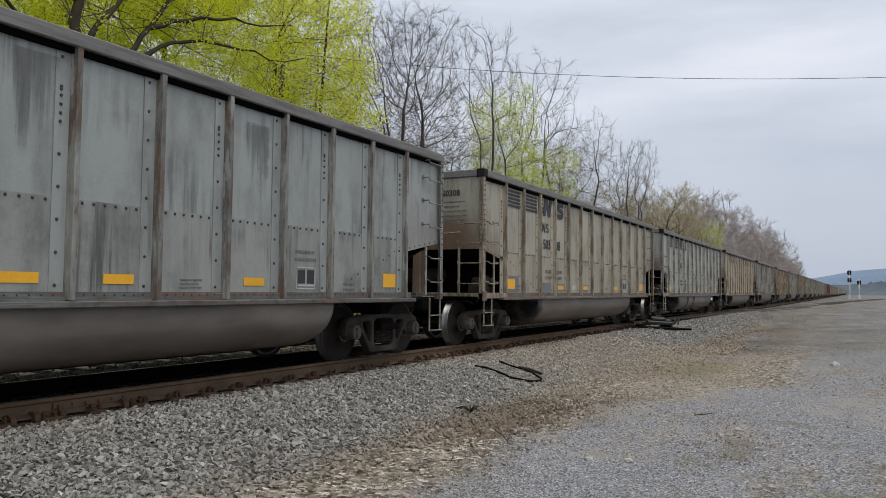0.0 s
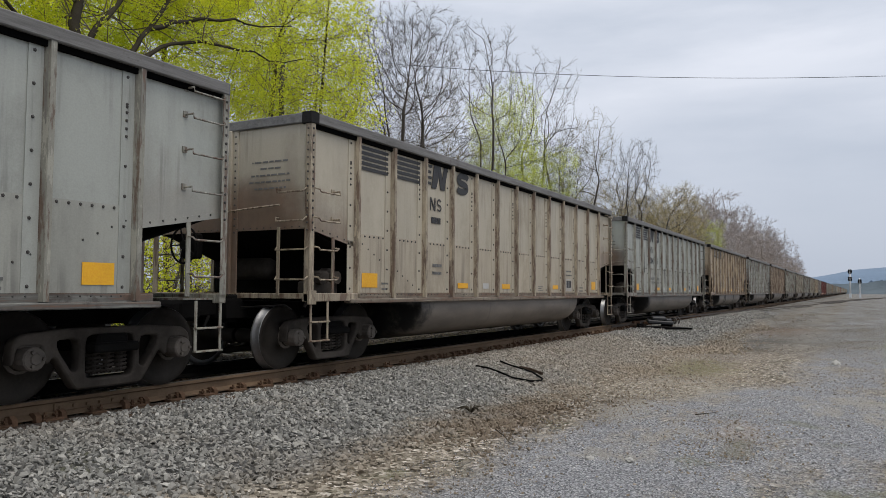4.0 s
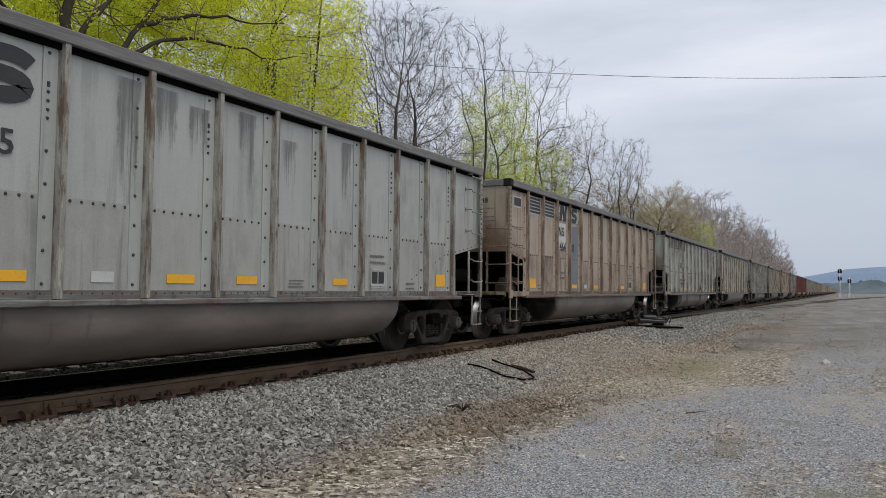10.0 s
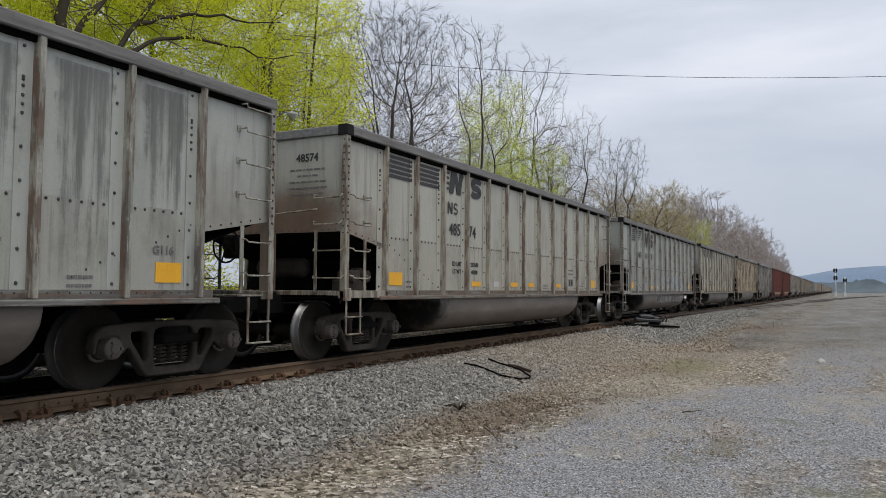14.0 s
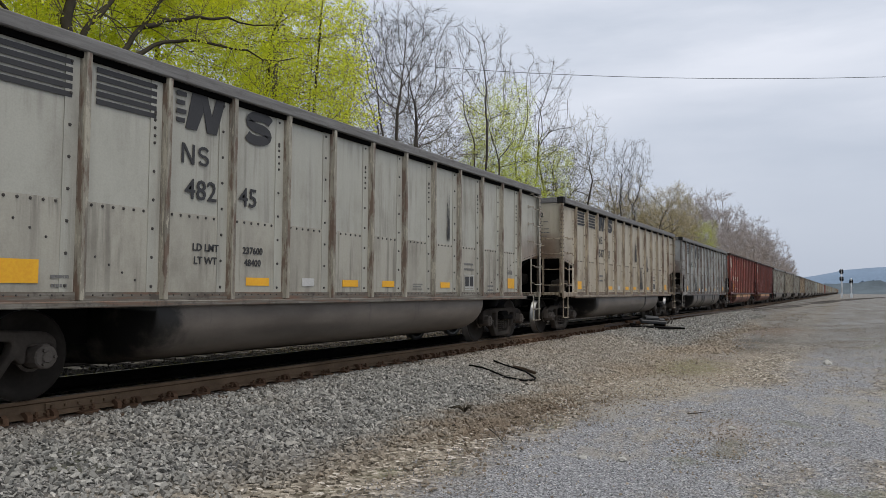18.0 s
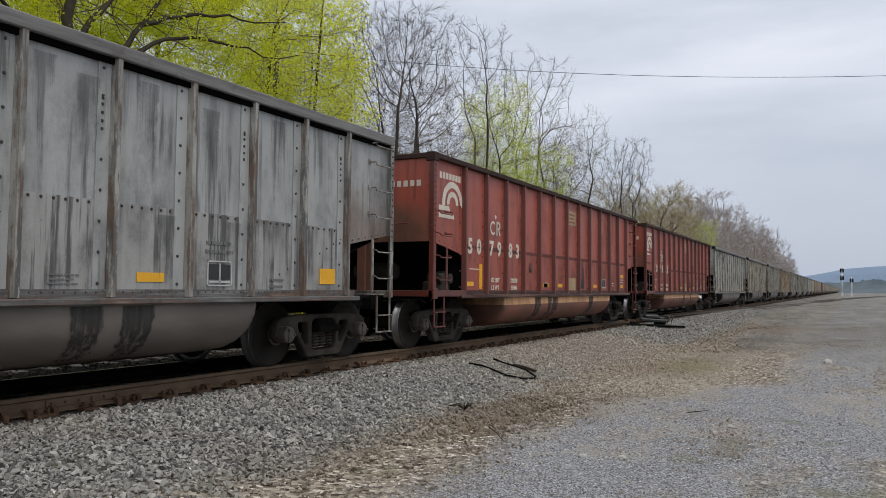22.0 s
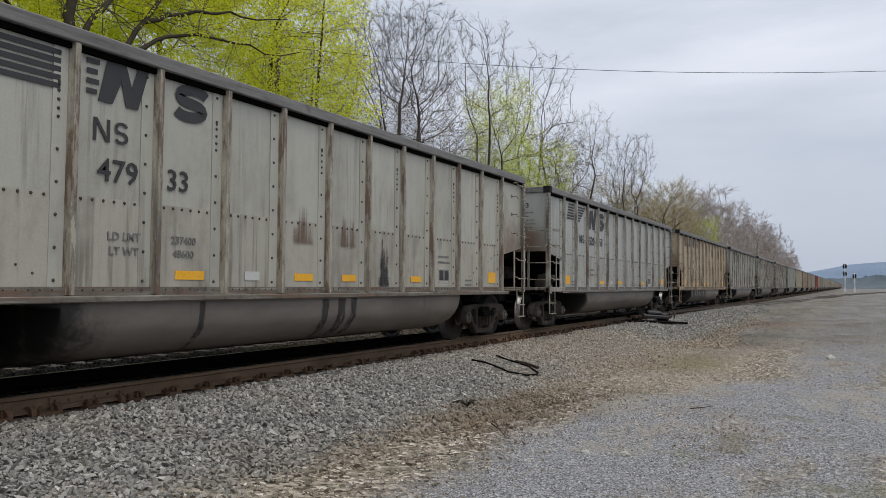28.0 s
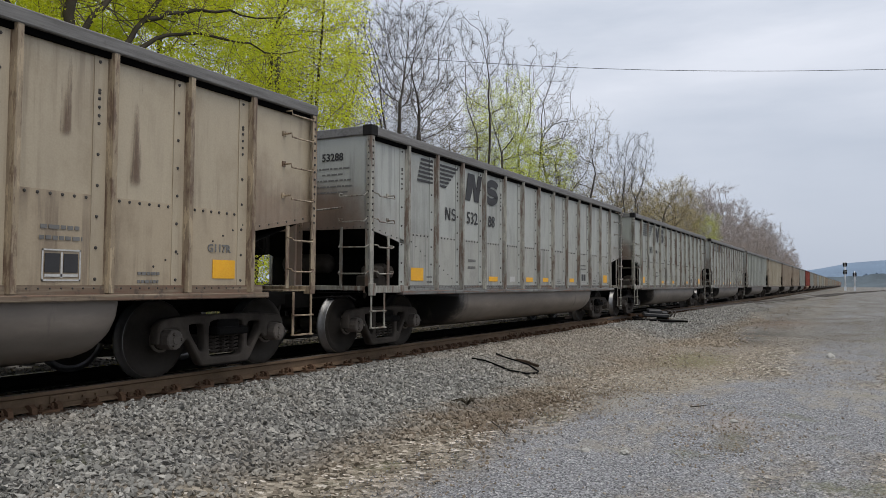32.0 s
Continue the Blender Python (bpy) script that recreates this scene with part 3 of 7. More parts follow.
class Shape:
    """Collects boxes, tubes, prisms and lathed rings into one mesh."""

    def __init__(self):
        self.v, self.f, self.m = [], [], []

    def add(self, verts, faces, slot=0):
        o = len(self.v)
        self.v += [tuple(p) for p in verts]
        self.f += [tuple(i + o for i in f) for f in faces]
        self.m += [slot] * len(faces)
        return self

    def box(self, x0, x1, y0, y1, z0, z1, bevel=0.0, slot=0):
        if bevel <= 0:
            p = [(x, y, z) for x in (x0, x1) for y in (y0, y1) for z in (z0, z1)]
            return self.add(p, [(0, 1, 3, 2), (4, 6, 7, 5), (0, 4, 5, 1), (2, 3, 7, 6), (0, 2, 6, 4), (1, 5, 7, 3)], slot)
        bm = bmesh.new()
        bmesh.ops.create_cube(bm, size=1.0)
        for v in bm.verts:
            v.co = Vector(((x0 + x1) / 2 + v.co.x * (x1 - x0), (y0 + y1) / 2 + v.co.y * (y1 - y0), (z0 + z1) / 2 + v.co.z * (z1 - z0)))
        bmesh.ops.bevel(bm, geom=bm.edges[:], offset=bevel, segments=1, affect="EDGES")
        bm.verts.index_update()
        self.add([v.co[:] for v in bm.verts], [[v.index for v in f.verts] for f in bm.faces], slot)
        bm.free()
        return self

    def prism(self, outline, y0, y1, axis="y", slot=0):
        """An outline in the plane across the axis, made solid from y0 to y1."""
        n = len(outline)
        put = {"y": lambda a, b, c: (a, c, b), "x": lambda a, b, c: (c, a, b), "z": lambda a, b, c: (a, b, c)}[axis]
        p = [put(a, b, y0) for a, b in outline] + [put(a, b, y1) for a, b in outline]
        faces = [tuple(range(n)), tuple(range(2 * n - 1, n - 1, -1))]
        faces += [(i, i + n, (i + 1) % n + n, (i + 1) % n) for i in range(n)]
        return self.add(p, faces, slot)

    def tube(self, points, radius, sides=6, slot=0):
        pts = [Vector(p) for p in points]
        radii = radius if isinstance(radius, (list, tuple)) else [radius] * len(pts)
        verts, faces = [], []
        for i, p in enumerate(pts):
            d = (pts[min(i + 1, len(pts) - 1)] - pts[max(i - 1, 0)]).normalized()
            a = d.orthogonal().normalized() if i == 0 else (a - d * a.dot(d)).normalized()
            b = d.cross(a)
            for k in range(sides):
                w = 2 * math.pi * k / sides
                verts.append(p + (a * math.cos(w) + b * math.sin(w)) * radii[i])
        for i in range(len(pts) - 1):
            for k in range(sides):
                j = (k + 1) % sides
                faces.append((i * sides + k, i * sides + j, (i + 1) * sides + j, (i + 1) * sides + k))
        faces.append(tuple(range(sides - 1, -1, -1)))
        faces.append(tuple(range((len(pts) - 1) * sides, len(pts) * sides)))
        return self.add(verts, faces, slot)

    def lathe(self, profile, at, sides=32, slots=None):
        """Rings of (radius, y) round an axle along y through at."""
        n = len(profile)
        verts, faces, slot = [], [], []
        for k in range(sides):
            w = 2 * math.pi * k / sides
            verts += [(at[0] + r * math.cos(w), at[1] + y, at[2] + r * math.sin(w)) for r, y in profile]
        for k in range(sides):
            j = (k + 1) % sides
            for i in range(n - 1):
                faces.append((k * n + i, k * n + i + 1, j * n + i + 1, j * n + i))
                slot.append(slots[i] if slots else 0)
        o = len(self.m)
        self.add(verts, faces)
        self.m[o:] = slot
        return self

    def rivet(self, x, y, z, r=0.02, out=-1):
        s = 5
        v = [(x + r * math.cos(2 * math.pi * k / s), y, z + r * math.sin(2 * math.pi * k / s)) for k in range(s)]
        v += [(x + 0.55 * r * math.cos(2 * math.pi * k / s), y + out * r * 0.7, z + 0.55 * r * math.sin(2 * math.pi * k / s)) for k in range(s)]
        return self.add(v, [(k, (k + 1) % s, (k + 1) % s + s, k + s) for k in range(s)] + [tuple(range(s, 2 * s))])

    def rivet_x(self, x, y, z, r=0.016, out=-1):
        s = 5
        v = [(x, y + r * math.cos(2 * math.pi * k / s), z + r * math.sin(2 * math.pi * k / s)) for k in range(s)]
        v += [(x + out * r * 0.7, y + 0.55 * r * math.cos(2 * math.pi * k / s), z + 0.55 * r * math.sin(2 * math.pi * k / s)) for k in range(s)]
        return self.add(v, [(k, (k + 1) % s, (k + 1) % s + s, k + s) for k in range(s)] + [tuple(range(s, 2 * s))])

    def mesh(self, name, material, smooth=False):
        me = mesh_of(name, self.v, self.f, material, smooth)
        if any(self.m):
            me.polygons.foreach_set("material_index", self.m)
        bm = bmesh.new()
        bm.from_mesh(me)
        bmesh.ops.recalc_face_normals(bm, faces=bm.faces[:])
        bm.to_mesh(me)
        bm.free()
        return me


def part(name, data, parent, label="", at=None):
    ob = new(name, data)
    ob.parent = parent
    if at is not None:
        ob.matrix_basis = at
    return tagged(ob, label)


def thing(name, label, category, at=None, group=""):
    ob = tagged(new(name), label, category, group)
    ob.empty_display_size = 0.2
    if at is not None:
        ob.matrix_basis = at
    return ob


FONT_MESHES = {}


def letters(text, size, material, bold=0.0):
    """Letters in the x-z plane, facing -y, centred on their origin."""
    key = (text, size, material.name, bold)
    if key not in FONT_MESHES:
        cu = bpy.data.curves.new("letters", "FONT")
        cu.body, cu.size, cu.align_x, cu.align_y = text, size, "CENTER", "CENTER"
        cu.extrude, cu.offset, cu.resolution_u = 0.002, bold, 2
        ob = bpy.data.objects.new("letters", cu)
        me = bpy.data.meshes.new_from_object(ob)
        me.transform(Matrix.Rotation(math.pi / 2, 4, "X"))
        me.materials.clear()
        me.materials.append(material)
        me.polygons.foreach_set("material_index", [0] * len(me.polygons))
        bpy.data.objects.remove(ob)
        FONT_MESHES[key] = me
    return FONT_MESHES[key]


# ---- ground ----
def smooth(v, lo, hi):
    k = np.clip((v - lo) / (hi - lo), 0, 1)
    return k * k * (3 - 2 * k)


def level(x, y):
    """Height of the ground: a low lot, the ballast shoulder, the track bed, a ditch, then the wooded strip."""
    z = -0.46 + 0.255 * smooth(y, 3.9, 6.4)
    z = z - 0.15 * smooth(y, 13.8, 14.6) + 1.4 * smooth(y, 14.8, 26)
    z = z + 0.03 * np.sin(x * 0.55 + y * 0.9) * smooth(-y, -5.5, -3.5) + 0.02 * np.sin(x * 1.7 - y * 1.1) * smooth(-y, -5.8, -4.5)
    return z


def spread(limits):
    parts = [np.arange(a, b, s) for a, b, s in limits]
    return np.concatenate(parts + [[limits[-1][1]]])


def build_ground():
    xs = spread([(-400, -40, 40), (-40, -2, 2), (-2, 26, 0.16), (26, 80, 1.0), (80, 300, 10), (300, 3000, 150)])
    ys = spread([(-2000, -200, 100), (-200, -20, 10), (-20, -2, 1), (-2, 7.5, 0.12), (7.5, 13, 0.3), (13, 40, 1.5), (40, 200, 16), (200, 2000, 150)])
    X, Y = np.meshgrid(xs, ys, indexing="ij")
    Z = level(X, Y)
    rnd = np.random.RandomState(3)
    near = (X > -2) & (X < 26) & (Y > -2) & (Y < 7.0)
    Z = Z + near * rnd.normal(0, 0.006, Z.shape)
    n, k = len(xs), len(ys)
    i = np.arange((n - 1) * (k - 1))
    a = (i // (k - 1)) * k + i % (k - 1)
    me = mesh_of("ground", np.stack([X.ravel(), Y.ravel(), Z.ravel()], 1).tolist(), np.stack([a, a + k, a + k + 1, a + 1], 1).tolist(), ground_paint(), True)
    return tagged(new("ground", me), "grey gravel lot and crushed stone beside the track", "ground", kind="structure")


def stones(name, count, box, sizes, material, seed, label, weight=None, sink=0.12, corners=9, flat=0.75):
    """Loose angular stones in one mesh, thinned out by weight(x, y)."""
    rnd = np.random.RandomState(seed)
    x = rnd.uniform(box[0], box[1], count * 3)
    y = rnd.uniform(box[2], box[3], count * 3)
    if weight is not None:
        keep = rnd.uniform(0, 1, len(x)) < weight(x, y)
        x, y = x[keep], y[keep]
    x, y = x[:count], y[:count]
    n = len(x)
    hulls = []
    for _ in range(14):
        bm = bmesh.new()
        for q in rnd.normal(0, 1, (corners, 3)):
            bm.verts.new(Vector(q).normalized() * rnd.uniform(0.8, 1.05))
        bmesh.ops.convex_hull(bm, input=bm.verts[:])
        loose = [v for v in bm.verts if not v.link_faces]
        bmesh.ops.delete(bm, geom=loose, context="VERTS")
        bm.verts.index_update()
        hulls.append((np.array([v.co[:] for v in bm.verts]), np.array([[v.index for v in f.verts] for f in bm.faces])))
        bm.free()
    size = (sizes[0] + (sizes[1] - sizes[0]) * rnd.beta(1.3, 2.2, n)) * 0.5
    scale = rnd.uniform(0.65, 1.3, (n, 3)) * size[:, None]
    scale[:, 2] *= flat
    q = rnd.normal(0, 1, (n, 4))
    q[:, 1:3] *= 0.6
    q /= np.linalg.norm(q, axis=1, keepdims=True)
    w, a, b, c = q.T
    R = np.stack([1 - 2 * (b * b + c * c), 2 * (a * b - w * c), 2 * (a * c + w * b), 2 * (a * b + w * c), 1 - 2 * (a * a + c * c), 2 * (b * c - w * a),
                  2 * (a * c - w * b), 2 * (b * c + w * a), 1 - 2 * (a * a + b * b)], 1).reshape(n, 3, 3)
    place = np.stack([x, y, level(x, y) + size * (0.5 - sink)], 1)
    verts, faces, o = [], [], 0
    for h, (base, tri) in enumerate(hulls):
        pick = np.arange(h, n, len(hulls))
        V = np.einsum("nij,nmj->nmi", R[pick], base[None] * scale[pick][:, None, :]) + place[pick][:, None, :]
        verts.append(V.reshape(-1, 3))
        faces.append((tri[None] + (np.arange(len(pick)) * len(base))[:, None, None]).reshape(-1, 3) + o)
        o += V.shape[0] * V.shape[1]
    me = mesh_of(name, np.concatenate(verts).tolist(), np.concatenate(faces).tolist(), material)
    return tagged(new(name, me), label, "gravel", kind="stuff")


ground = build_ground()


# ---- track ----
RAIL_H = 0.18


def rail_mesh(x0, x1, side):
    o = [(-0.038, 0), (-0.038, -0.035), (-0.012, -0.05), (-0.009, -0.13), (-0.075, -0.165), (-0.075, -RAIL_H), (0.075, -RAIL_H), (0.075, -0.165), (0.009, -0.13), (0.012, -0.05), (0.038, -0.035), (0.038, 0), (0.03, 0.004), (-0.03, 0.004)]
    s = Shape().prism(o, x0, x1, "x")
    me = s.mesh("rail", [side, RAIL_TOP])
    for p in me.polygons:
        if p.normal.z > 0.5 and p.center.z > -0.01:
            p.material_index = 1
    return me


RAIL_LONG = rail_mesh(-60, 900, RAIL_RUST)
RAIL_DARK = rail_mesh(-60, 900, GRIME_AND_SHADE)


def build_track():
    track = tagged(new("railway_track"), "rusty steel rails on wooden ties in grey ballast", "railway track", kind="structure")
    track.matrix_basis = pose(0, AXIS, 0)
    for y in (-0.755, 0.755):
        # the far rail's near-black sides paint in the shade under the train
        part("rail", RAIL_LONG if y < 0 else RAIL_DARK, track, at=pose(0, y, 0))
    tie = Shape().box(-0.115, 0.115, -1.3, 1.3, -0.37, -0.192, 0.012).mesh("tie", TIE)
    plate = Shape().box(-0.1, 0.1, -0.19, 0.17, -0.2, -0.172, 0.004)
    for sx in (-0.06, 0.06):
        plate.box(sx - 0.012, sx + 0.012, -0.125, -0.1, -0.175, -0.11, 0.004).box(sx - 0.02, sx + 0.02, -0.125, -0.068, -0.155, -0.138, 0.003)
    plate = plate.mesh("tie_plate", PLATE_RUST)
    anchor = Shape().prism([(-0.14, -0.2), (-0.13, -0.135), (-0.08, -0.105), (-0.02, -0.115), (0.02, -0.15), (0.06, -0.2)], -0.028, 0.028, "x").mesh("rail_anchor", PLATE_RUST)
    rnd = random.Random(5)
    for i in range(150):
        x = -5.07 + i * 0.52
        t = part("tie", tie, track, at=pose(x + rnd.uniform(-0.02, 0.02), rnd.uniform(-0.05, 0.05), 0, 0, 0, rnd.uniform(-1.5, 1.5)))
        if i < 90:
            part("tie_plate", plate, track, at=pose(x, -0.755, 0))
            for dx in (-0.135, 0.135):
                if rnd.random() < 0.5:
                    part("rail_anchor", anchor, track, at=pose(x + dx, -0.755, 0, 0, 0, rnd.uniform(-4, 4)))
    bar = Shape().box(-0.45, 0.45, -0.035, -0.014, -0.135, -0.052, 0.006)
    for k in range(6):
        bar.box(-0.39 + k * 0.156 - 0.016, -0.39 + k * 0.156 + 0.016, -0.06, -0.033, -0.108, -0.078, 0.004)
    for x in (5.35, 17.2, 29.0):
        part("joint_bar", bar.mesh("joint_bar", RAIL_RUST), track, at=pose(x, -0.755, 0))
    far = Shape()
    for i in range(700):
        x = 73.2 + i * 0.53
        far.box(x - 0.115, x + 0.115, -1.3, 1.3, -0.37, -0.192)
    tagged(part("far_ties", far.mesh("far_ties", TIE), track), kind="stuff")
    return track


build_track()


def second_track():
    """A parallel track behind the train, its rails bright with use."""
    t = tagged(new("second_track"), "parallel track with bright rails in coal-dusted ballast painted shade-black", "railway track", kind="structure")
    t.matrix_basis = pose(0, AXIS + 4.2, 0)
    for y in (-0.755, 0.755):
        part("rail", RAIL_DARK, t, at=pose(0, y, 0))
    s = Shape()
    for i in range(600):
        x = -20 + i * 0.53
        s.box(x - 0.115, x + 0.115, -1.3, 1.3, -0.37, -0.186)
    tagged(part("tie_row", s.mesh("tie_row", TIE_GREY), t), kind="stuff")


second_track()

# ---- coal cars ----
BAY, ENDBAY, RIBS = 1.006, 1.2, 13
LENGTH = 2 * ENDBAY + (RIBS - 1) * BAY
TOP, LAP, FLOOR, SILL = 3.58, 1.95, 1.03, 0.935
CUT_END, CUT_RIB = 2.0, 1.78       # the side's lower edge over the open ends
SKIN = -HALF + 0.085               # the panels lie behind the ribs
RIB_X = [ENDBAY + i * BAY for i in range(RIBS)]
RADIUS, WHEELBASE = 0.457, 1.80
AXLE = (0.28, 0.28 + WHEELBASE)


def ladder(s, x0, x1, y, z0, z1, rungs, post=0.03):
    for x in (x0, x1):
        s.box(x - post, x + post, y - 0.008, y + 0.012, z0, z1, 0.003)
    for z in rungs:
        s.tube([(x0, y - 0.01, z + 0.03), (x0, y - 0.06, z), (x1, y - 0.06, z), (x1, y - 0.01, z + 0.03)], 0.011, 5)


def car_meshes(kind):
    body = PAINTS[kind]
    dull = RIB_PAINTS[kind]
    red = "red" in kind
    chord = CHORD_RUST if red else CHORD
    far = -0.15 if red else 0.0
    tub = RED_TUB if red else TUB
    me = {}
    w = BAY
    me["panel"] = Shape().box(0, w, SKIN, SKIN + 0.012, LAP - 0.03, TOP - 0.02).mesh("panel", body)
    me["lower_panel"] = Shape().box(0, w, SKIN - 0.006, SKIN - 0.001, FLOOR - 0.08, LAP + 0.03).mesh("lower_panel", LOWER_PAINTS[kind])
    if red:
        me["seam_bar"] = Shape().box(0.0, w, SKIN - 0.012, SKIN - 0.006, LAP - 0.045, LAP + 0.03).mesh("seam_bar", SEAM)
    s = Shape().prism([(far, CUT_END), (ENDBAY, CUT_RIB), (ENDBAY, TOP - 0.02), (far, TOP - 0.02)], SKIN, SKIN + 0.012)
    s.prism([(far, CUT_END - 0.02), (ENDBAY, CUT_RIB - 0.02), (ENDBAY, CUT_RIB + 0.05), (far, CUT_END + 0.05)], SKIN - 0.012, SKIN)
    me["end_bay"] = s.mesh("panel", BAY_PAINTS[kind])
    s = Shape().prism([(-0.085, SKIN), (-0.062, -HALF), (-0.004, -HALF), (0.01, SKIN)], FLOOR - 0.02, TOP - 0.10, "z")
    if not red:
        s.box(-0.235, -0.085, SKIN - 0.012, SKIN, FLOOR - 0.07, TOP - 0.14, slot=1)
    me["rib"] = s.mesh("rib", [RIB_PAINTS[kind], body])
    s = Shape().box(far, LENGTH - far, -HALF - 0.012, -HALF + 0.15, TOP - (0.1 if red else 0.145), TOP, 0.012)
    me["top_chord"] = s.mesh("top_chord", chord)
    # added strip that paints the chord's shadow along the panel tops
    me["top_angle"] = Shape().box(0.1, LENGTH - 0.1, SKIN - 0.045, SKIN - 0.001, TOP - 0.205, TOP - 0.14).mesh("top_angle", CHORD_SHADE)
    s = Shape().box(-0.012, 0.13, -HALF, HALF, TOP - (0.1 if red else 0.145), TOP - 0.004, 0.012)
    me["end_chord"] = s.mesh("end_chord", chord)
    s = Shape().box(-0.02, 0.16, -HALF - 0.018, -HALF + 0.16, TOP - 0.16, TOP + 0.006, 0.01)
    me["corner_cap"] = s.mesh("corner_cap", chord if red else CHORD_DARK)
    s = Shape().box(ENDBAY - 0.25, LENGTH - ENDBAY + 0.25, -HALF - 0.02, -HALF + 0.12, SILL, FLOOR - 0.03, 0.01)
    s.box(ENDBAY - 0.2, LENGTH - ENDBAY + 0.2, SKIN - 0.03, SKIN + 0.02, FLOOR - 0.04, FLOOR + 0.06)
    me["side_sill"] = s.mesh("side_sill", SILL_PAINTS[kind])
    s = Shape().box(0, ENDBAY - far, -HALF, -HALF + 0.1, FLOOR - 0.06, FLOOR + 0.055, 0.008).box(0, 0.1, -HALF, HALF, FLOOR - 0.06, FLOOR + 0.05, 0.008)
    s.box(0.02, 0.55, -HALF + 0.1, -0.5, FLOOR - 0.02, FLOOR + 0.0).box(-0.02, 0.14, -HALF - 0.02, -HALF + 0.02, FLOOR - 0.1, FLOOR + 0.09, 0.006)
    s.box(0.02, 0.55, 0.5, HALF - 0.1, FLOOR - 0.02, FLOOR + 0.0)
    me["end_sill"] = s.mesh("end_sill", dull)
    s = Shape().box(0, 0.1, -HALF, -HALF + 0.012, FLOOR, TOP - 0.14, 0.004).box(0, 0.012, -HALF + 0.012, -HALF + 0.1, FLOOR, TOP - 0.14, 0.004)
    me["corner_post"] = s.mesh("corner_post", dull)
    s = Shape().box(0.03, 0.042, -HALF + 0.03, HALF - 0.03, CUT_END - 0.02, TOP - 0.1)
    s.box(0.018, 0.05, -HALF + 0.03, HALF - 0.03, CUT_END - 0.03, CUT_END + 0.03)
    me["end_panel"] = s.mesh("end_panel", END_PAINTS[kind])
    s = Shape().box(-0.03, 0.03, -0.09, 0.09, FLOOR, TOP - 0.14, 0.008).box(0.012, 0.03, -0.19, -0.08, FLOOR, TOP - 0.14)
    me["end_post"] = s.mesh("end_post", END_PAINTS[kind])
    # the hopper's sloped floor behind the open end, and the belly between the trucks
    # near-black colour stands in for the shade in here
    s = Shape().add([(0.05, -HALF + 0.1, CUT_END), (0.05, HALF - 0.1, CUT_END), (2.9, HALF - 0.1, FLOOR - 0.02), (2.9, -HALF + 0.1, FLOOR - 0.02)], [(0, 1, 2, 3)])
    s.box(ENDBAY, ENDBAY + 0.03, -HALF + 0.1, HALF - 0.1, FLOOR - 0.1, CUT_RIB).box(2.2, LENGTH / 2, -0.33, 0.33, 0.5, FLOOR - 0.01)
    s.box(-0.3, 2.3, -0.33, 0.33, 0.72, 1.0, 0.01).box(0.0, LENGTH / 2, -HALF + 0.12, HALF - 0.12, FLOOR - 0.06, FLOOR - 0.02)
    me["slope_sheet"] = s.mesh("slope_sheet", GRIME_AND_SHADE)
    # rounded tub between the trucks: a wide U across, its ends swept up
    s = Shape()
    half_ring = [(-HALF + 0.07, SILL), (-HALF + 0.065, 0.80)] + [(-HALF + 0.065 + 0.55 * (1 - math.cos(a)), 0.78 - 0.45 * math.sin(a)) for a in np.linspace(0.2, 1.45, 9)] + [(-0.5, 0.265), (-0.2, 0.22)]
    ring = half_ring + [(-y, z) for y, z in reversed(half_ring)]
    stations = [(3.12, 0.0), (3.13, 0.5), (3.16, 0.76), (3.23, 0.91), (3.33, 0.975), (3.5, 1.0)]
    stations += [(LENGTH - x, k) for x, k in reversed(stations)]
    verts, faces = [], []
    n = len(ring)
    for x, k in stations:
        verts += [(x, y, SILL - (SILL - z) * (0.25 + 0.75 * k)) for y, z in ring]
    for i in range(len(stations) - 1):
        faces += [(i * n + j, i * n + j + 1, (i + 1) * n + j + 1, (i + 1) * n + j) for j in range(n - 1)]
    faces += [tuple(range(n)), tuple(range(len(verts) - 1, len(verts) - n - 1, -1))]
    s.add(verts, faces)
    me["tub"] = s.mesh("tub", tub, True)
    s = Shape()
    rnd = random.Random(9)
    pts = [[(x, y, TOP - 0.32 + 0.22 * (1 - (y / HALF) ** 2) * (1 if 1 < x < LENGTH - 1 else 0.3) + rnd.uniform(-0.03, 0.03)) for y in np.linspace(-HALF + 0.14, HALF - 0.14, 9)] for x in np.linspace(0.1, LENGTH - 0.1, 40)]
    s.add([p for r in pts for p in r], [(i * 9 + j, i * 9 + j + 1, i * 9 + j + 10, i * 9 + j + 9) for i in range(39) for j in range(8)])
    me["coal_load"] = s.mesh("coal_load", COAL)
    # grab irons and ladders
    s = Shape()
    ladder(s, 0.56, 0.56, -HALF + 0.03, FLOOR + 0.02, CUT_END - 0.12, [])
    for z in (1.27, 1.68):
        s.tube([(0.10, -HALF, z + 0.04), (0.12, -HALF - 0.06, z + 0.03), (0.16, -HALF - 0.06, z), (0.54, -HALF - 0.06, z), (0.58, -HALF - 0.06, z + 0.03), (0.57, -HALF + 0.02, z + 0.04)], 0.012, 5)
    me["side_ladder"] = s.mesh("side_ladder", dull)
    s = Shape()
    s.box(-0.02, 0.0, -HALF + 0.52, -HALF + 0.57, FLOOR + 0.02, CUT_END, 0.003)
    for z in (1.27, 1.68):
        s.tube([(0, -HALF + 0.03, z + 0.04), (-0.06, -HALF + 0.04, z), (-0.06, -HALF + 0.56, z), (-0.01, -HALF + 0.57, z + 0.04)], 0.012, 5)
    me["end_ladder"] = s.mesh("end_ladder", dull)
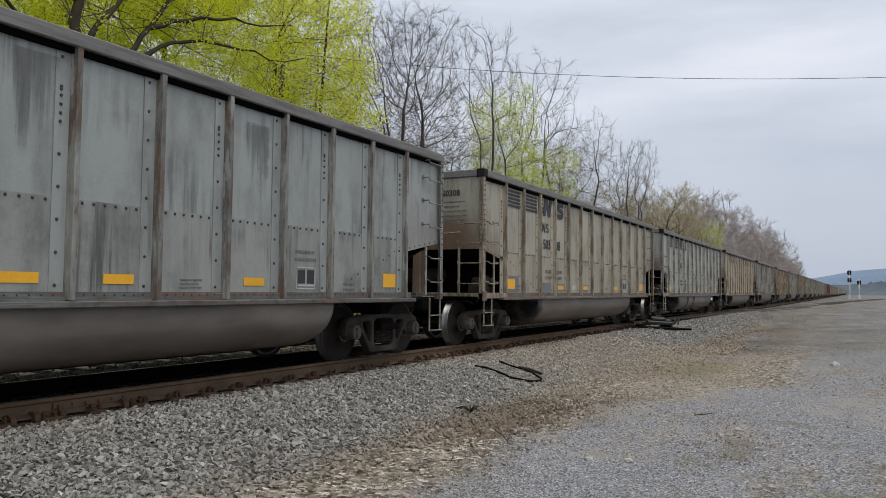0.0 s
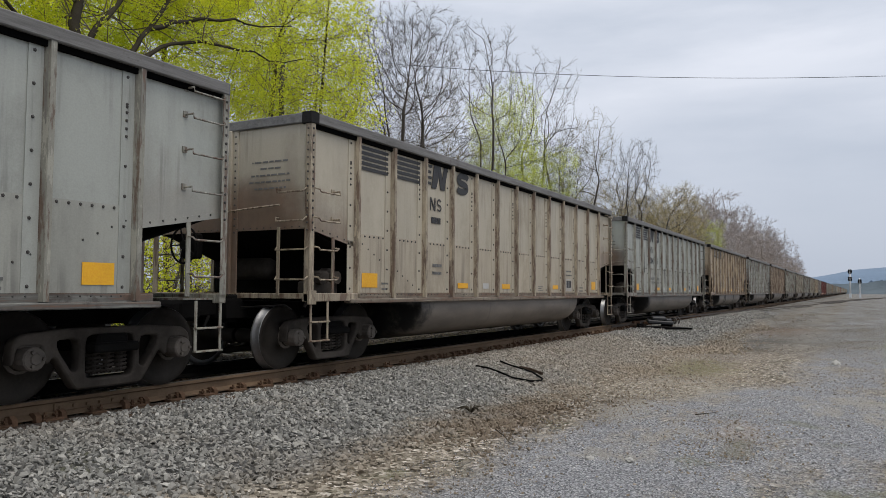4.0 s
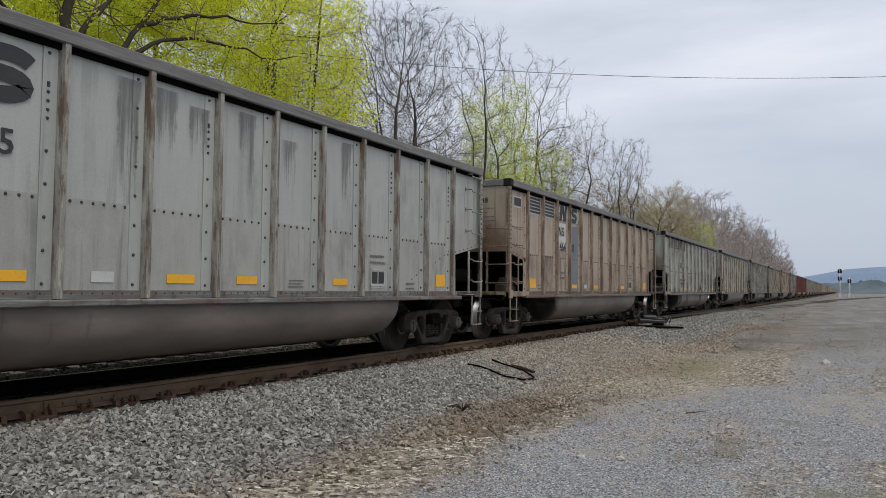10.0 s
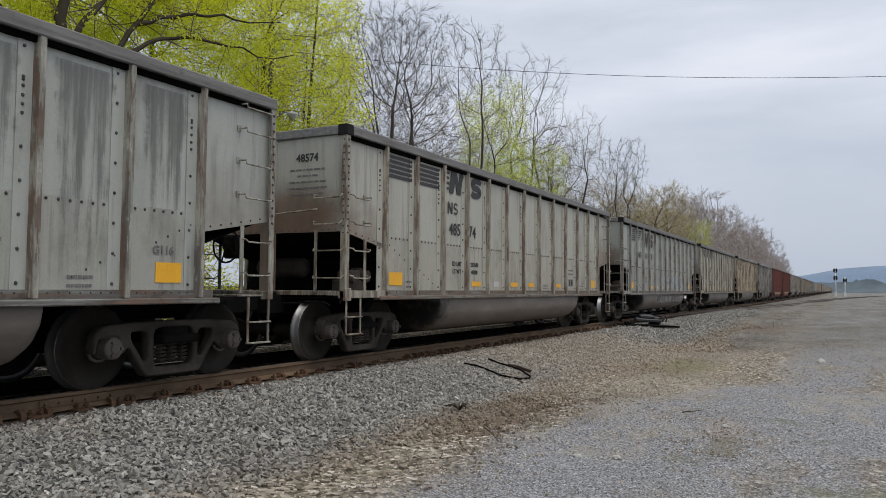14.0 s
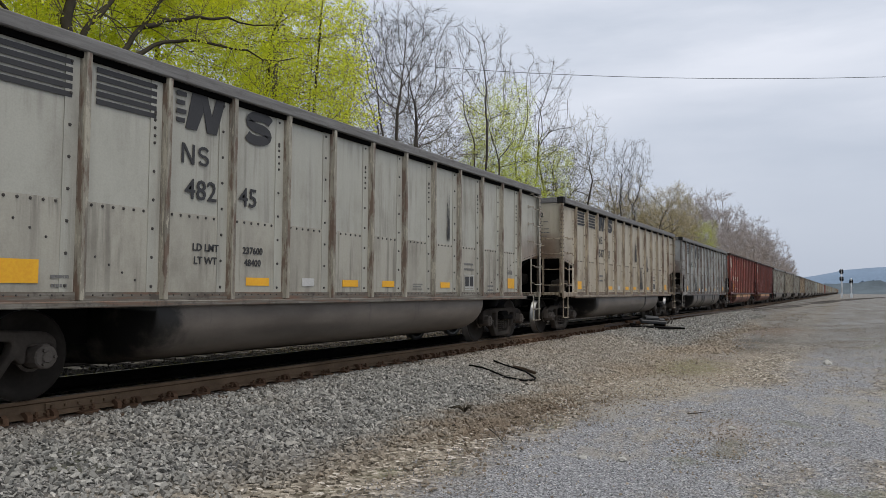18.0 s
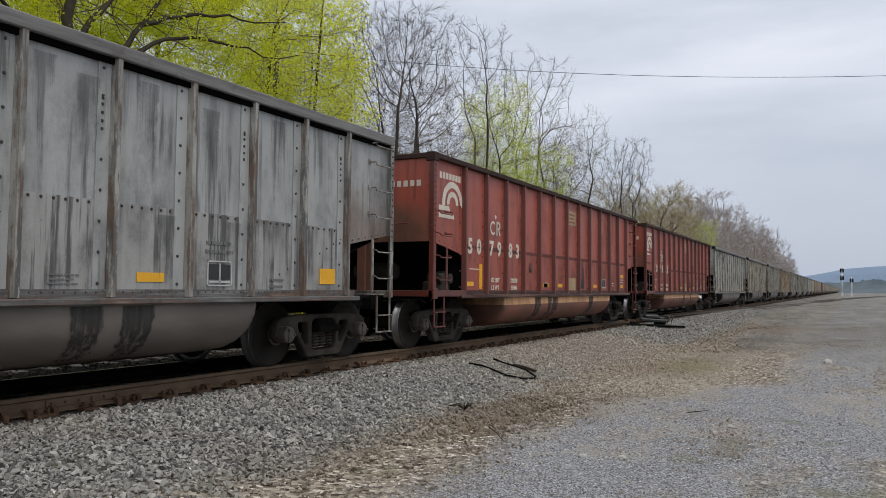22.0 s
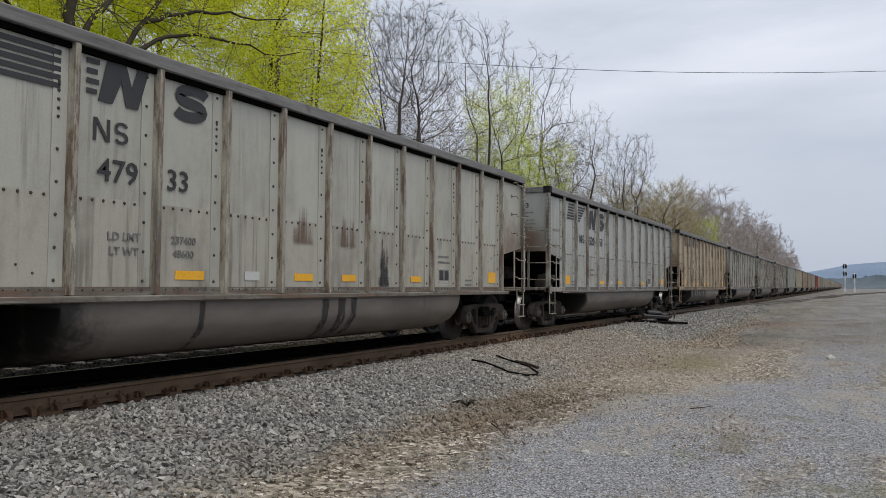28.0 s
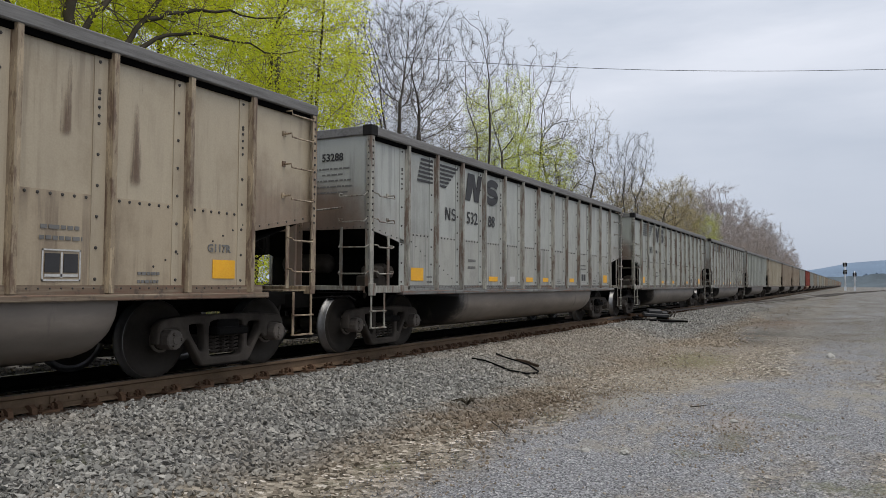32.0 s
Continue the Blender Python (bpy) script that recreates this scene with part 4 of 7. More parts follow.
    for name, along in (("grab_iron", "x"), ("end_grab_iron", "y")):
        s = Shape()
        if along == "x":
            s.tube([(0.1, -HALF, 0.05), (0.13, -HALF - 0.06, 0.03), (0.16, -HALF - 0.06, 0), (0.6, -HALF - 0.06, 0), (0.6, -HALF - 0.05, 0.05), (0.6, SKIN, 0.05)], 0.012, 5)
            s.box(0.57, 0.63, SKIN - 0.015, SKIN, 0.02, 0.09)
        else:
            s.tube([(0, -HALF + 0.06, 0.05), (-0.06, -HALF + 0.08, 0.0), (-0.06, -HALF + 0.55, 0), (-0.06, -HALF + 0.56, 0.05), (0.03, -HALF + 0.56, 0.05)], 0.012, 5)
        me[name] = s.mesh("grab_iron", dull)
    s = Shape()
    s.tube([(-0.05, -HALF + 0.5, 2.31), (-0.08, -0.4, 2.27), (-0.08, 0.0, 2.24), (-0.08, 0.9, 2.18)], 0.014, 5)
    me["end_rod"] = s.mesh("end_rod", dull)
    s = Shape()
    s.box(0.05, 0.085, -HALF + 0.01, -HALF + 0.03, 0.42, FLOOR - 0.03, 0.003).box(0.42, 0.455, -HALF + 0.01, -HALF + 0.03, 0.42, FLOOR - 0.03, 0.003)
    for z in (0.42, 0.68):
        s.box(0.05, 0.455, -HALF - 0.02, -HALF + 0.04, z, z + 0.02, 0.003)
    me["step"] = s.mesh("step", dull)
    s = Shape()
    s.lathe([(0.02, -0.02), (0.07, -0.02), (0.07, 0.02), (0.02, 0.02)], (0, 0, 0), 12)
    s.tube([(0.27 * math.cos(a), 0, 0.27 * math.sin(a)) for a in np.linspace(0, 2 * math.pi, 21)], 0.016, 5)
    for a in np.linspace(0, 2 * math.pi, 6)[:5]:
        s.tube([(0, 0, 0), (0.27 * math.cos(a), 0.0, 0.27 * math.sin(a))], 0.012, 4)
    me["brake_wheel"] = s.mesh("brake_wheel", GRIME_AND_SHADE)
    s = Shape().box(0.0, 0.16, -0.15, 0.15, -0.2, 0.18, 0.03).box(-0.05, 0.0, -0.05, 0.05, -0.05, 0.05, 0.01)
    me["brake_housing"] = s.mesh("brake_housing", GRIME_AND_SHADE)
    s = Shape().lathe([(0.0, -0.55), (0.14, -0.52), (0.17, -0.45), (0.17, 0.35), (0.14, 0.42), (0.0, 0.45)], (0, 0, 0), 14)
    me["air_reservoir"] = s.mesh("air_reservoir", CAST, True)
    s = Shape().box(-0.22, 0.22, -0.1, 0.1, 0, 0.16, 0.02).box(-0.16, 0.05, -0.13, 0.08, 0.14, 0.27, 0.03).box(0.08, 0.2, -0.08, 0.08, 0.14, 0.3, 0.03)
    s.lathe([(0.0, -0.16), (0.07, -0.15), (0.07, 0.0)], (0.14, 0, 0.2), 10).lathe([(0.0, -0.17), (0.06, -0.16), (0.06, 0.0)], (-0.12, 0, 0.18), 10)
    s.tube([(-0.2, -0.1, 0.05), (-0.3, -0.14, 0.02), (-0.34, -0.1, -0.1)], 0.018, 5)
    me["brake_valve"] = s.mesh("brake_valve", CAST)
    s = Shape().box(-0.62, 0.3, -0.13, 0.13, -0.1, 0.12, 0.02).box(-0.95, -0.55, -0.14, 0.16, -0.16, 0.16, 0.05).box(-0.2, 0.0, -0.26, 0.26, -0.2, 0.2, 0.02)
    s.tube([(-0.5, -0.2, -0.1), (-0.7, -0.3, -0.28), (-0.85, -0.24, -0.2)], 0.022, 6).tube([(-0.25, -0.55, 0.02), (-0.2, -1.3, 0.06), (-0.2, -1.42, 0.0)], 0.014, 5)
    me["coupler"] = s.mesh("coupler", GRIME_AND_SHADE)
    # rivets of a side, then of an end
    s = Shape()
    for i, x in enumerate(RIB_X):
        for k in range(8):
            s.rivet(x - 0.175, SKIN - 0.012, FLOOR + 0.12 + k * 0.31)
        if i % 2 == 0 and not red:
            for k in range(4):
                s.rivet(x - 0.175, SKIN - 0.012, 2.78 + k * 0.085)
    for k in range(15):
        s.rivet(far + 0.05, -HALF, CUT_END - 0.05 + k * 0.1)
        s.rivet(LENGTH - far - 0.05, -HALF, CUT_END - 0.05 + k * 0.1)
    for i in range(RIBS - 1):
        x0 = RIB_X[i]
        for k in range(6):
            s.rivet(x0 + 0.09 + k * 0.125, SKIN - 0.006, LAP, 0.019)
        for k in range(7):
            s.rivet(x0 + 0.12 + k * 0.115, SKIN - 0.03, FLOOR + 0.03, 0.011)
    for k in range(4):
        for x, z in ((RIB_X[0] + 0.15 + k * 0.16, 1.83 - k * 0.075), (RIB_X[1] + 0.15 + k * 0.16, 1.44 - k * 0.075)):
            s.rivet(x, SKIN - 0.006, z, 0.015)
            s.rivet(LENGTH - x, SKIN - 0.006, z, 0.015)
    for k in range(6):
        x = 0.2 + k * 0.17
        z = CUT_END + (CUT_RIB - CUT_END) * x / ENDBAY + 0.03
        s.rivet(x, SKIN - 0.012, z, 0.015)
        s.rivet(LENGTH - x, SKIN - 0.012, z, 0.015)
    me["rivets"] = s.mesh("rivets", dull if red else RIVET)
    s = Shape()
    for k in range(15):
        z = CUT_END - 0.05 + k * 0.1
        s.rivet_x(0.0, -HALF + 0.05, z)
        s.rivet_x(0.0, HALF - 0.05, z)
        s.rivet_x(0.012, -0.14, z)
    for k in range(22):
        s.rivet_x(0.018, -HALF + 0.2 + k * 0.128, CUT_END + 0.0, 0.012)
    me["end_rivets"] = s.mesh("rivets", RIVET)
    return me


def rounded(points, r):
    """The outline with each corner cut in three short steps."""
    out = []
    n = len(points)
    for i in range(n):
        p, q, s = Vector(points[i - 1]), Vector(points[i]), Vector(points[(i + 1) % n])
        k = min(r, (p - q).length * 0.45, (s - q).length * 0.45)
        a, b = q + (p - q).normalized() * k, q + (s - q).normalized() * k
        out += [a, a.lerp(q, 0.5).lerp(q.lerp(b, 0.5), 0.5), b]
    return out


def cut_plate(name, rim, windows, half, edge, material):
    """A thick upright plate with openings and rounded edges."""
    cu = bpy.data.curves.new(name, "CURVE")
    cu.dimensions, cu.fill_mode, cu.extrude, cu.bevel_depth, cu.bevel_resolution, cu.offset = "2D", "BOTH", half, edge, 1, -edge
    for pts in [rounded(rim, 0.05)] + [rounded(w, 0.08) for w in windows]:
        sp = cu.splines.new("POLY")
        sp.points.add(len(pts) - 1)
        for q, v in zip(sp.points, pts):
            q.co = (v[0], v[1], 0, 1)
        sp.use_cyclic_u = True
    ob = bpy.data.objects.new(name, cu)
    me = bpy.data.meshes.new_from_object(ob)
    me.transform(Matrix.Rotation(math.pi / 2, 4, "X"))
    bpy.data.objects.remove(ob)
    me.materials.clear()
    me.materials.append(material)
    me.polygons.foreach_set("material_index", [0] * len(me.polygons))
    return me


def bogie_meshes():
    me = {}
    rim = [(0.97, 0.695), (1.07, 0.62), (1.08, 0.40), (1.04, 0.40), (1.02, 0.575), (0.765, 0.575), (0.755, 0.40), (0.70, 0.385), (0.645, 0.46), (0.40, 0.10)]
    rim = [(-0.5, 0.73), (0.5, 0.73)] + rim + [(-x, z) for x, z in reversed(rim)]
    side = [(0.37, 0.625), (0.62, 0.615), (0.60, 0.52), (0.43, 0.275), (0.37, 0.30)]
    me["side_frame"] = cut_plate("side_frame", rim, [side, [(-x, z) for x, z in side], [(-0.29, 0.65), (0.29, 0.65), (0.29, 0.20), (-0.29, 0.20)]], 0.05, 0.022, CAST)
    s = Shape().box(-0.19, 0.19, -1.12, 1.12, 0.46, 0.66, 0.03).box(-0.27, 0.27, -1.2, -1.02, 0.47, 0.57, 0.02).box(-0.27, 0.27, 1.02, 1.2, 0.47, 0.57, 0.02)
    me["bolster"] = s.mesh("bogie", GRIME_AND_SHADE)
    s = Shape()
    for x in (0.0,):
        turns = [(x + 0.07 * math.cos(a), 0.075 * math.sin(a), 0.245 + 0.225 * a / (10 * math.pi)) for a in np.linspace(0, 10 * math.pi, 31)]
        s.tube(turns, 0.014, 4)
        s.tube([(x, 0, 0.24), (x, 0, 0.46)], 0.035, 6)
    me["spring"] = s.mesh("spring", CAST, False)
    s = Shape().lathe([(0.0, -0.19), (0.05, -0.19), (0.06, -0.175), (0.105, -0.165), (0.118, -0.15), (0.118, 0.07), (0.16, 0.08), (0.16, 0.1)], (0, 0, 0), 14)
    for k in range(3):
        a = 2 * math.pi * k / 3
        s.lathe([(0.0, -0.2), (0.018, -0.2), (0.018, -0.16)], (0.075 * math.cos(a), 0, 0.075 * math.sin(a)), 6)
    s.box(-0.15, 0.15, -0.06, 0.1, 0.10, 0.15, 0.015)
    me["bearing"] = s.mesh("bearing", BEARING)
    prof = [(0.0, -0.20), (0.11, -0.20), (0.13, -0.17), (0.14, -0.06), (0.30, -0.02), (0.36, -0.05), (0.395, -0.065), (0.452, -0.065), (RADIUS, -0.055), (RADIUS + 0.002, 0.03), (0.482, 0.045), (0.482, 0.07), (0.40, 0.07), (0.36, 0.04), (0.14, 0.05), (0.1, 0.07), (0.1, 0.72)]
    cols = [0, 0, 0, 0, 0, 0, 1, 1, 1, 1, 1, 1, 0, 0, 0, 0]
    cols[6] = 0
    s = Shape().lathe(prof, (0, -0.755, 0), 30, cols)
    s.lathe([(r, -y) for r, y in prof], (0, 0.755, 0), 30, cols)
    me["wheelset"] = s.mesh("wheelset", [WHEEL, TREAD], True)
    return me


BOGIE = bogie_meshes()
CAR_MESHES = {}


def bogie(car, x):
    b = part("bogie", BOGIE["bolster"], car, "dusty cast-steel bogie", pose(x, 0, 0))
    for y in (-1.0, 1.0):
        part("side_frame", BOGIE["side_frame"], b, at=pose(0, y, 0))
        for dx in (-0.16, 0.0, 0.16):
            part("spring", BOGIE["spring"], b, "coil spring", pose(dx, y, 0))
        for k in (-1, 1):
            part("bearing", BOGIE["bearing"], b, at=pose(k * WHEELBASE / 2, y, RADIUS, 0, 0, 0 if y < 0 else 180))
    for k in (-1, 1):
        part("wheelset_front" if k < 0 else "wheelset_rear", BOGIE["wheelset"], b, "wheels with bright treads", pose(k * WHEELBASE / 2, 0, RADIUS))
    return b


AT_ENDS = ("end_chord", "corner_cap", "end_sill", "corner_post", "end_panel", "end_post", "side_ladder", "end_ladder", "step", "end_rivets")
MIRROR = pose(LENGTH, 0, 0, 0, 0, 180)


def build_car(kind, label, full=True):
    if kind not in CAR_MESHES:
        CAR_MESHES[kind] = car_meshes(kind)
    me = CAR_MESHES[kind]
    car = thing("coal_car", label, "freight car", group="coal cars of the train")
    if not full:
        # too far off to pick apart: each side, the ends and the running gear in one piece
        side = Shape()
        side.box(0, LENGTH, SKIN, SKIN + 0.012, CUT_RIB, TOP - 0.02).box(ENDBAY, LENGTH - ENDBAY, SKIN - 0.003, SKIN + 0.01, FLOOR - 0.07, CUT_RIB)
        for x in RIB_X:
            side.box(x - 0.06, x + 0.06, -HALF, SKIN, FLOOR, TOP - 0.1)
        key = "far_side_" + kind
        if key not in CAR_MESHES:
            CAR_MESHES[key] = side.mesh("side", PAINTS[kind])
        for m in (None, MIRROR):
            part("side", CAR_MESHES[key], car, at=m)
            for name in ("top_chord", "top_angle", "end_chord", "side_sill", "end_panel", "end_sill", "slope_sheet", "corner_post", "side_ladder"):
                part(name, me[name], car, at=m)
            part("bogie", FAR_BOGIE, car, at=pose(1.11, 0, 0) if m is None else pose(LENGTH - 1.11, 0, 0))
        part("coal_load", me["coal_load"], car)
        part("tub", me["tub"], car)
        return car
    end = -0.15 if "red" in kind else 0.0
    for m in (Matrix(), MIRROR):
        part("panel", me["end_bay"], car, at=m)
        for x in RIB_X[:-1]:
            for name in ("panel", "lower_panel", "seam_bar"):
                if name in me:
                    part(name, me[name], car, at=m @ pose(x, 0, 0))
        for x in RIB_X:
            part("rib", me["rib"], car, at=m @ pose(x, 0, 0))
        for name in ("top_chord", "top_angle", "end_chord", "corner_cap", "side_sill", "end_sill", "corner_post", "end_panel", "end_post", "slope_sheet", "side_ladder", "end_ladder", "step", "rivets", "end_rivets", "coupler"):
            if "red" in kind and name in ("top_angle", "end_ladder"):
                continue
            at = m @ pose(0, 0, 0.86) if name == "coupler" else m @ pose(end, 0, 0) if name in AT_ENDS else m
            ob = part(name, me[name], car, at=at)
            if "rivets" in name:
                tagged(ob, kind="stuff")
        for z in (2.08, 2.48):
            part("grab_iron", me["grab_iron"], car, at=m @ pose(end, 0, z))
            if "red" not in kind:
                part("grab_iron", me["end_grab_iron"], car, at=m @ pose(0, 0, z))
    # the far corners mirror the near ones
    flip = Matrix.Diagonal((-1, 1, 1, 1))
    for m in (pose(LENGTH, 0, 0) @ flip, pose(0, 0, 0, 0, 0, 180) @ flip):
        for name in ("corner_post", "side_ladder", "step", "grab_iron"):
            key = name + "_far"
            if key not in me:
                me[key] = me[name].copy()
                me[key].transform(Matrix.Diagonal((-1, 1, 1, 1)))
                me[key].flip_normals()
        break
    for m in (pose(LENGTH, 0, 0), pose(0, 0, 0, 0, 0, 180)):
        for name in ("corner_post", "side_ladder", "step"):
            part(name, me[name + "_far"], car, at=m)
        for z in (2.22, 2.64, 3.04, 3.34):
            part("grab_iron", me["grab_iron_far"], car, at=m @ pose(0, 0, z))
    # the open far bays take the same end panel, seen from the other side
    if "end_bay_far" not in me:
        me["end_bay_far"] = me["end_bay"].copy()
        me["end_bay_far"].transform(Matrix.Diagonal((-1, 1, 1, 1)))
        me["end_bay_far"].flip_normals()
    for m in (pose(LENGTH, 0, 0), pose(0, 0, 0, 0, 0, 180)):
        part("panel", me["end_bay_far"], car, at=m)
    part("end_rod", me["end_rod"], car, at=pose(end, 0, 0))
    part("tub", me["tub"], car)
    wheel = part("brake_wheel", me["brake_wheel"], car, at=pose(-0.22, 0.62, 1.78, 0, 0, 90))
    part("brake_housing", me["brake_housing"], car, at=pose(-0.14, 0.62, 1.78))
    part("air_reservoir", me["air_reservoir"], car, at=pose(0.75, 0.3, FLOOR + 0.42))
    part("brake_valve", me["brake_valve"], car, at=pose(0.72, -1.12, FLOOR + 0.0) @ Matrix.Scale(1.4, 4))
    part("coal_load", me["coal_load"], car)
    for x in (AXLE[0] + WHEELBASE / 2, LENGTH - AXLE[0] - WHEELBASE / 2):
        bogie(car, x)
    return car


s = Shape()
for y in (-0.755, 0.755):
    for k in (-1, 1):
        s.lathe([(0.1, -0.1), (0.14, -0.05), (0.36, -0.05), (RADIUS, -0.06), (RADIUS, 0.05), (0.1, 0.05)], (k * WHEELBASE / 2, y, RADIUS), 20)
    v = BOGIE["side_frame"]
    s.add([(p.co.x, p.co.y + math.copysign(1.0, y), p.co.z) for p in v.vertices], [tuple(f.vertices) for f in v.polygons])
FAR_BOGIE = s.mesh("bogie", CAST)


# ---- markings ----
PANEL_Y = SKIN - 0.0105


def mark(car, name, s, material, label=""):
    return part(name, s.mesh(name, material), car, label)


def plate(s, x0, x1, z0, z1, y=PANEL_Y, slant=0.0):
    return s.prism([(x0, z0), (x1, z0), (x1 + slant, z1), (x0 + slant, z1)], y - 0.004, y)


def bay(i):
    """Middle of side panel i; 0 and 13 are the end bays."""
    return RIB_X[i - 1] + BAY / 2 - 0.03 if 0 < i < 14 else (ENDBAY / 2 if i == 0 else LENGTH - ENDBAY / 2)


def emblem(car, x_n, x_s, z, material, h=0.48, f=1.0):
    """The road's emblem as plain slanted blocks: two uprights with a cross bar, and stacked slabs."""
    s = Shape()
    s.prism([(x_n - 0.27 * f, z - h / 2), (x_n - 0.10 * f, z - h / 2), (x_n + 0.0 * f, z + 0.02), (x_n - 0.04 * f, z + h / 2), (x_n - 0.17 * f, z + h / 2)], PANEL_Y - 0.004, PANEL_Y)
    s.prism([(x_n - 0.06 * f, z + h / 2), (x_n - 0.0 * f, z + 0.02), (x_n + 0.06 * f, z - h / 2), (x_n + 0.20 * f, z - h / 2), (x_n + 0.05 * f, z + h / 2)], PANEL_Y - 0.005, PANEL_Y)
    s.prism([(x_n + 0.14 * f, z - h / 2), (x_n + 0.21 * f, z - h / 2), (x_n + 0.34 * f, z + h / 2), (x_n + 0.20 * f, z + h / 2), (x_n + 0.13 * f, z + 0.0)], PANEL_Y - 0.0045, PANEL_Y)
    mark(car, "emblem", s, material, "dark block emblem")
    mark(car, "emblem", stroke_s(Shape(), x_s, z, 0.52 * f, h, 0.125 * f, 0.12), material, "dark block emblem")


def ribbon(s, points, wide, y=None):
    """A flat band of paint along a line on the side."""
    p = [Vector(q) for q in points]
    v = []
    for i, q in enumerate(p):
        d = (p[min(i + 1, len(p) - 1)] - p[max(i - 1, 0)]).normalized()
        side = Vector((-d.y, d.x)) * wide / 2
        v += [(q.x + side.x, (y or PANEL_Y) - 0.004, q.y + side.y), (q.x - side.x, (y or PANEL_Y) - 0.004, q.y - side.y)]
    return s.add(v, [(2 * i, 2 * i + 1, 2 * i + 3, 2 * i + 2) for i in range(len(p) - 1)])


def stroke_s(s, x, z, wide, tall, thick, slant=0.0):
    rx, ry = (wide - thick) / 2, (tall - thick) / 4
    line = [(rx * math.cos(a), ry + ry * math.sin(a)) for a in np.linspace(0.35, 1.5 * math.pi, 13)]
    line += [(rx * math.cos(a), -ry + ry * math.sin(a)) for a in np.linspace(0.5 * math.pi, 0.35 - math.pi, 13)[1:]]
    return ribbon(s, [(x + p + slant * q / tall, z + q) for p, q in line], thick)


def initials(car, x, z, material, h=0.23):
    """The owner's initials as plain strokes."""
    s = Shape()
    w = 0.034
    plate(s, x - 0.21, x - 0.21 + w, z - h / 2, z + h / 2)
    plate(s, x - 0.055, x - 0.055 + w, z - h / 2, z + h / 2)
    s.prism([(x - 0.21, z + h / 2), (x - 0.17, z + h / 2), (x - 0.021, z - h / 2), (x - 0.061, z - h / 2)], PANEL_Y - 0.005, PANEL_Y)
    stroke_s(s, x + 0.115, z, 0.17, h, w)
    mark(car, "owner_mark", s, material, "initials as plain strokes")


def text(car, string, x, z, size, material, y=PANEL_Y, name="marking", bold=0.003):
    return part(name, letters(string, size, material, bold), car, at=pose(x, y - 0.003, z))


def lines(car, x, z, rows, wide, h, material, name="small_print"):
    """Writing too small to read, as plain bars."""
    s = Shape()
    rnd = random.Random(int(x * 100 + z * 10))
    for k in range(rows):
        a = x - wide / 2 + rnd.uniform(0, 0.1) * wide
        end = x + wide / 2 - rnd.uniform(0, 0.3) * wide
        while a < end:
            b = min(end, a + rnd.uniform(0.08, 0.22) * wide)
            plate(s, a, b, z - k * h * 1.7, z - k * h * 1.7 + h * 0.62)
            a = b + 0.035 * wide
    mark(car, name, s, material)


def reflectors(car, red, seed):
    rnd = random.Random(seed)
    spots = [(1, -0.12, 0.42, 0.22), (4, 0.0, 0.42, 0.10), (6, 0.0, 0.4, 0.10), (7, 0.05, 0.36, 0.10), (9, 0.0, 0.36, 0.10), (12, 0.08, 0.36, 0.22)]
    if red:
        spots = [(1, -0.25, 0.42, 0.09), (5, 0, 0.4, 0.09), (6, 0.05, 0.36, 0.09), (9, 0.1, 0.34, 0.09), (12, 0.05, 0.34, 0.1)]
    elif rnd.random() < 0.4:
        spots.pop(3)
    for i, dx, wide, h in spots:
        s = plate(Shape(), bay(i) + dx - wide / 2, bay(i) + dx + wide / 2, 1.17, 1.17 + h)
        mark(car, "reflector", s, YELLOW, "scuffed yellow reflector")
    s = plate(Shape(), bay(5) - 0.13, bay(5) + 0.13, 1.17, 1.28)
    mark(car, "label_plate", s, LABEL, "white label")
    # the stencil panel: an outlined pair of dark squares
    s = Shape()
    x, z = bay(10), 1.28
    for a, b, c, d in ((-0.2, 0.2, -0.15, -0.135), (-0.2, 0.2, 0.135, 0.15), (-0.2, -0.185, -0.15, 0.15), (0.185, 0.2, -0.15, 0.15), (-0.01, 0.01, -0.12, 0.12)):
        plate(s, x + a, x + b, z + c, z + d)
    plate(s, x - 0.17, x + 0.17, z - 0.11, z - 0.085)
    mark(car, "stencil_frame", s, LABEL)
    s = Shape()
    plate(s, x - 0.17, x - 0.02, z - 0.07, z + 0.11)
    plate(s, x + 0.02, x + 0.17, z - 0.07, z + 0.11)
    mark(car, "stencil_panel", s, BLACK)


def drip(car, i, dx, z_top, length, wide, material, seed):
    """A run of grime down one panel, thin as paint."""
    x, w = bay(i) + dx, max(wide * 0.75, 0.07)
    x0, x1 = max(bay(i) - 0.45, x - w), min(bay(i) + 0.45, x + w)
    y = PANEL_Y - 0.008 - 0.0003 * (seed % 6)
    s = Shape().add([(x0, y, z_top - length), (x1, y, z_top - length), (x1, y, z_top), (x0, y, z_top)], [(0, 1, 2, 3)])
    mark(car, "stain", s, material, "run-off stain")


def tub_stain(car, x, wide, lean, seed):
    """Dark run-off down the rounded side of the tub."""
    rnd = random.Random(seed)
    s = Shape()
    ring = [(-HALF + 0.061 + 0.55 * (1 - math.cos(a)), 0.776 - 0.453 * math.sin(a)) for a in np.linspace(0.2, 1.3, 8)]
    ring = [(-HALF + 0.064, 0.92), (-HALF + 0.060, 0.80)] + ring
    v = []
    for i, (y, z) in enumerate(ring):
        f = i / (len(ring) - 1)
        w = wide * 2.2
        v += [(x + 0.35 * lean * f - w / 2, y, z), (x + 0.35 * lean * f + w / 2, y, z)]
    s.add(v, [(2 * i, 2 * i + 1, 2 * i + 3, 2 * i + 2) for i in range(len(ring) - 1)])
    mark(car, "stain", s, TUB_RUN, "dark run-off stain")


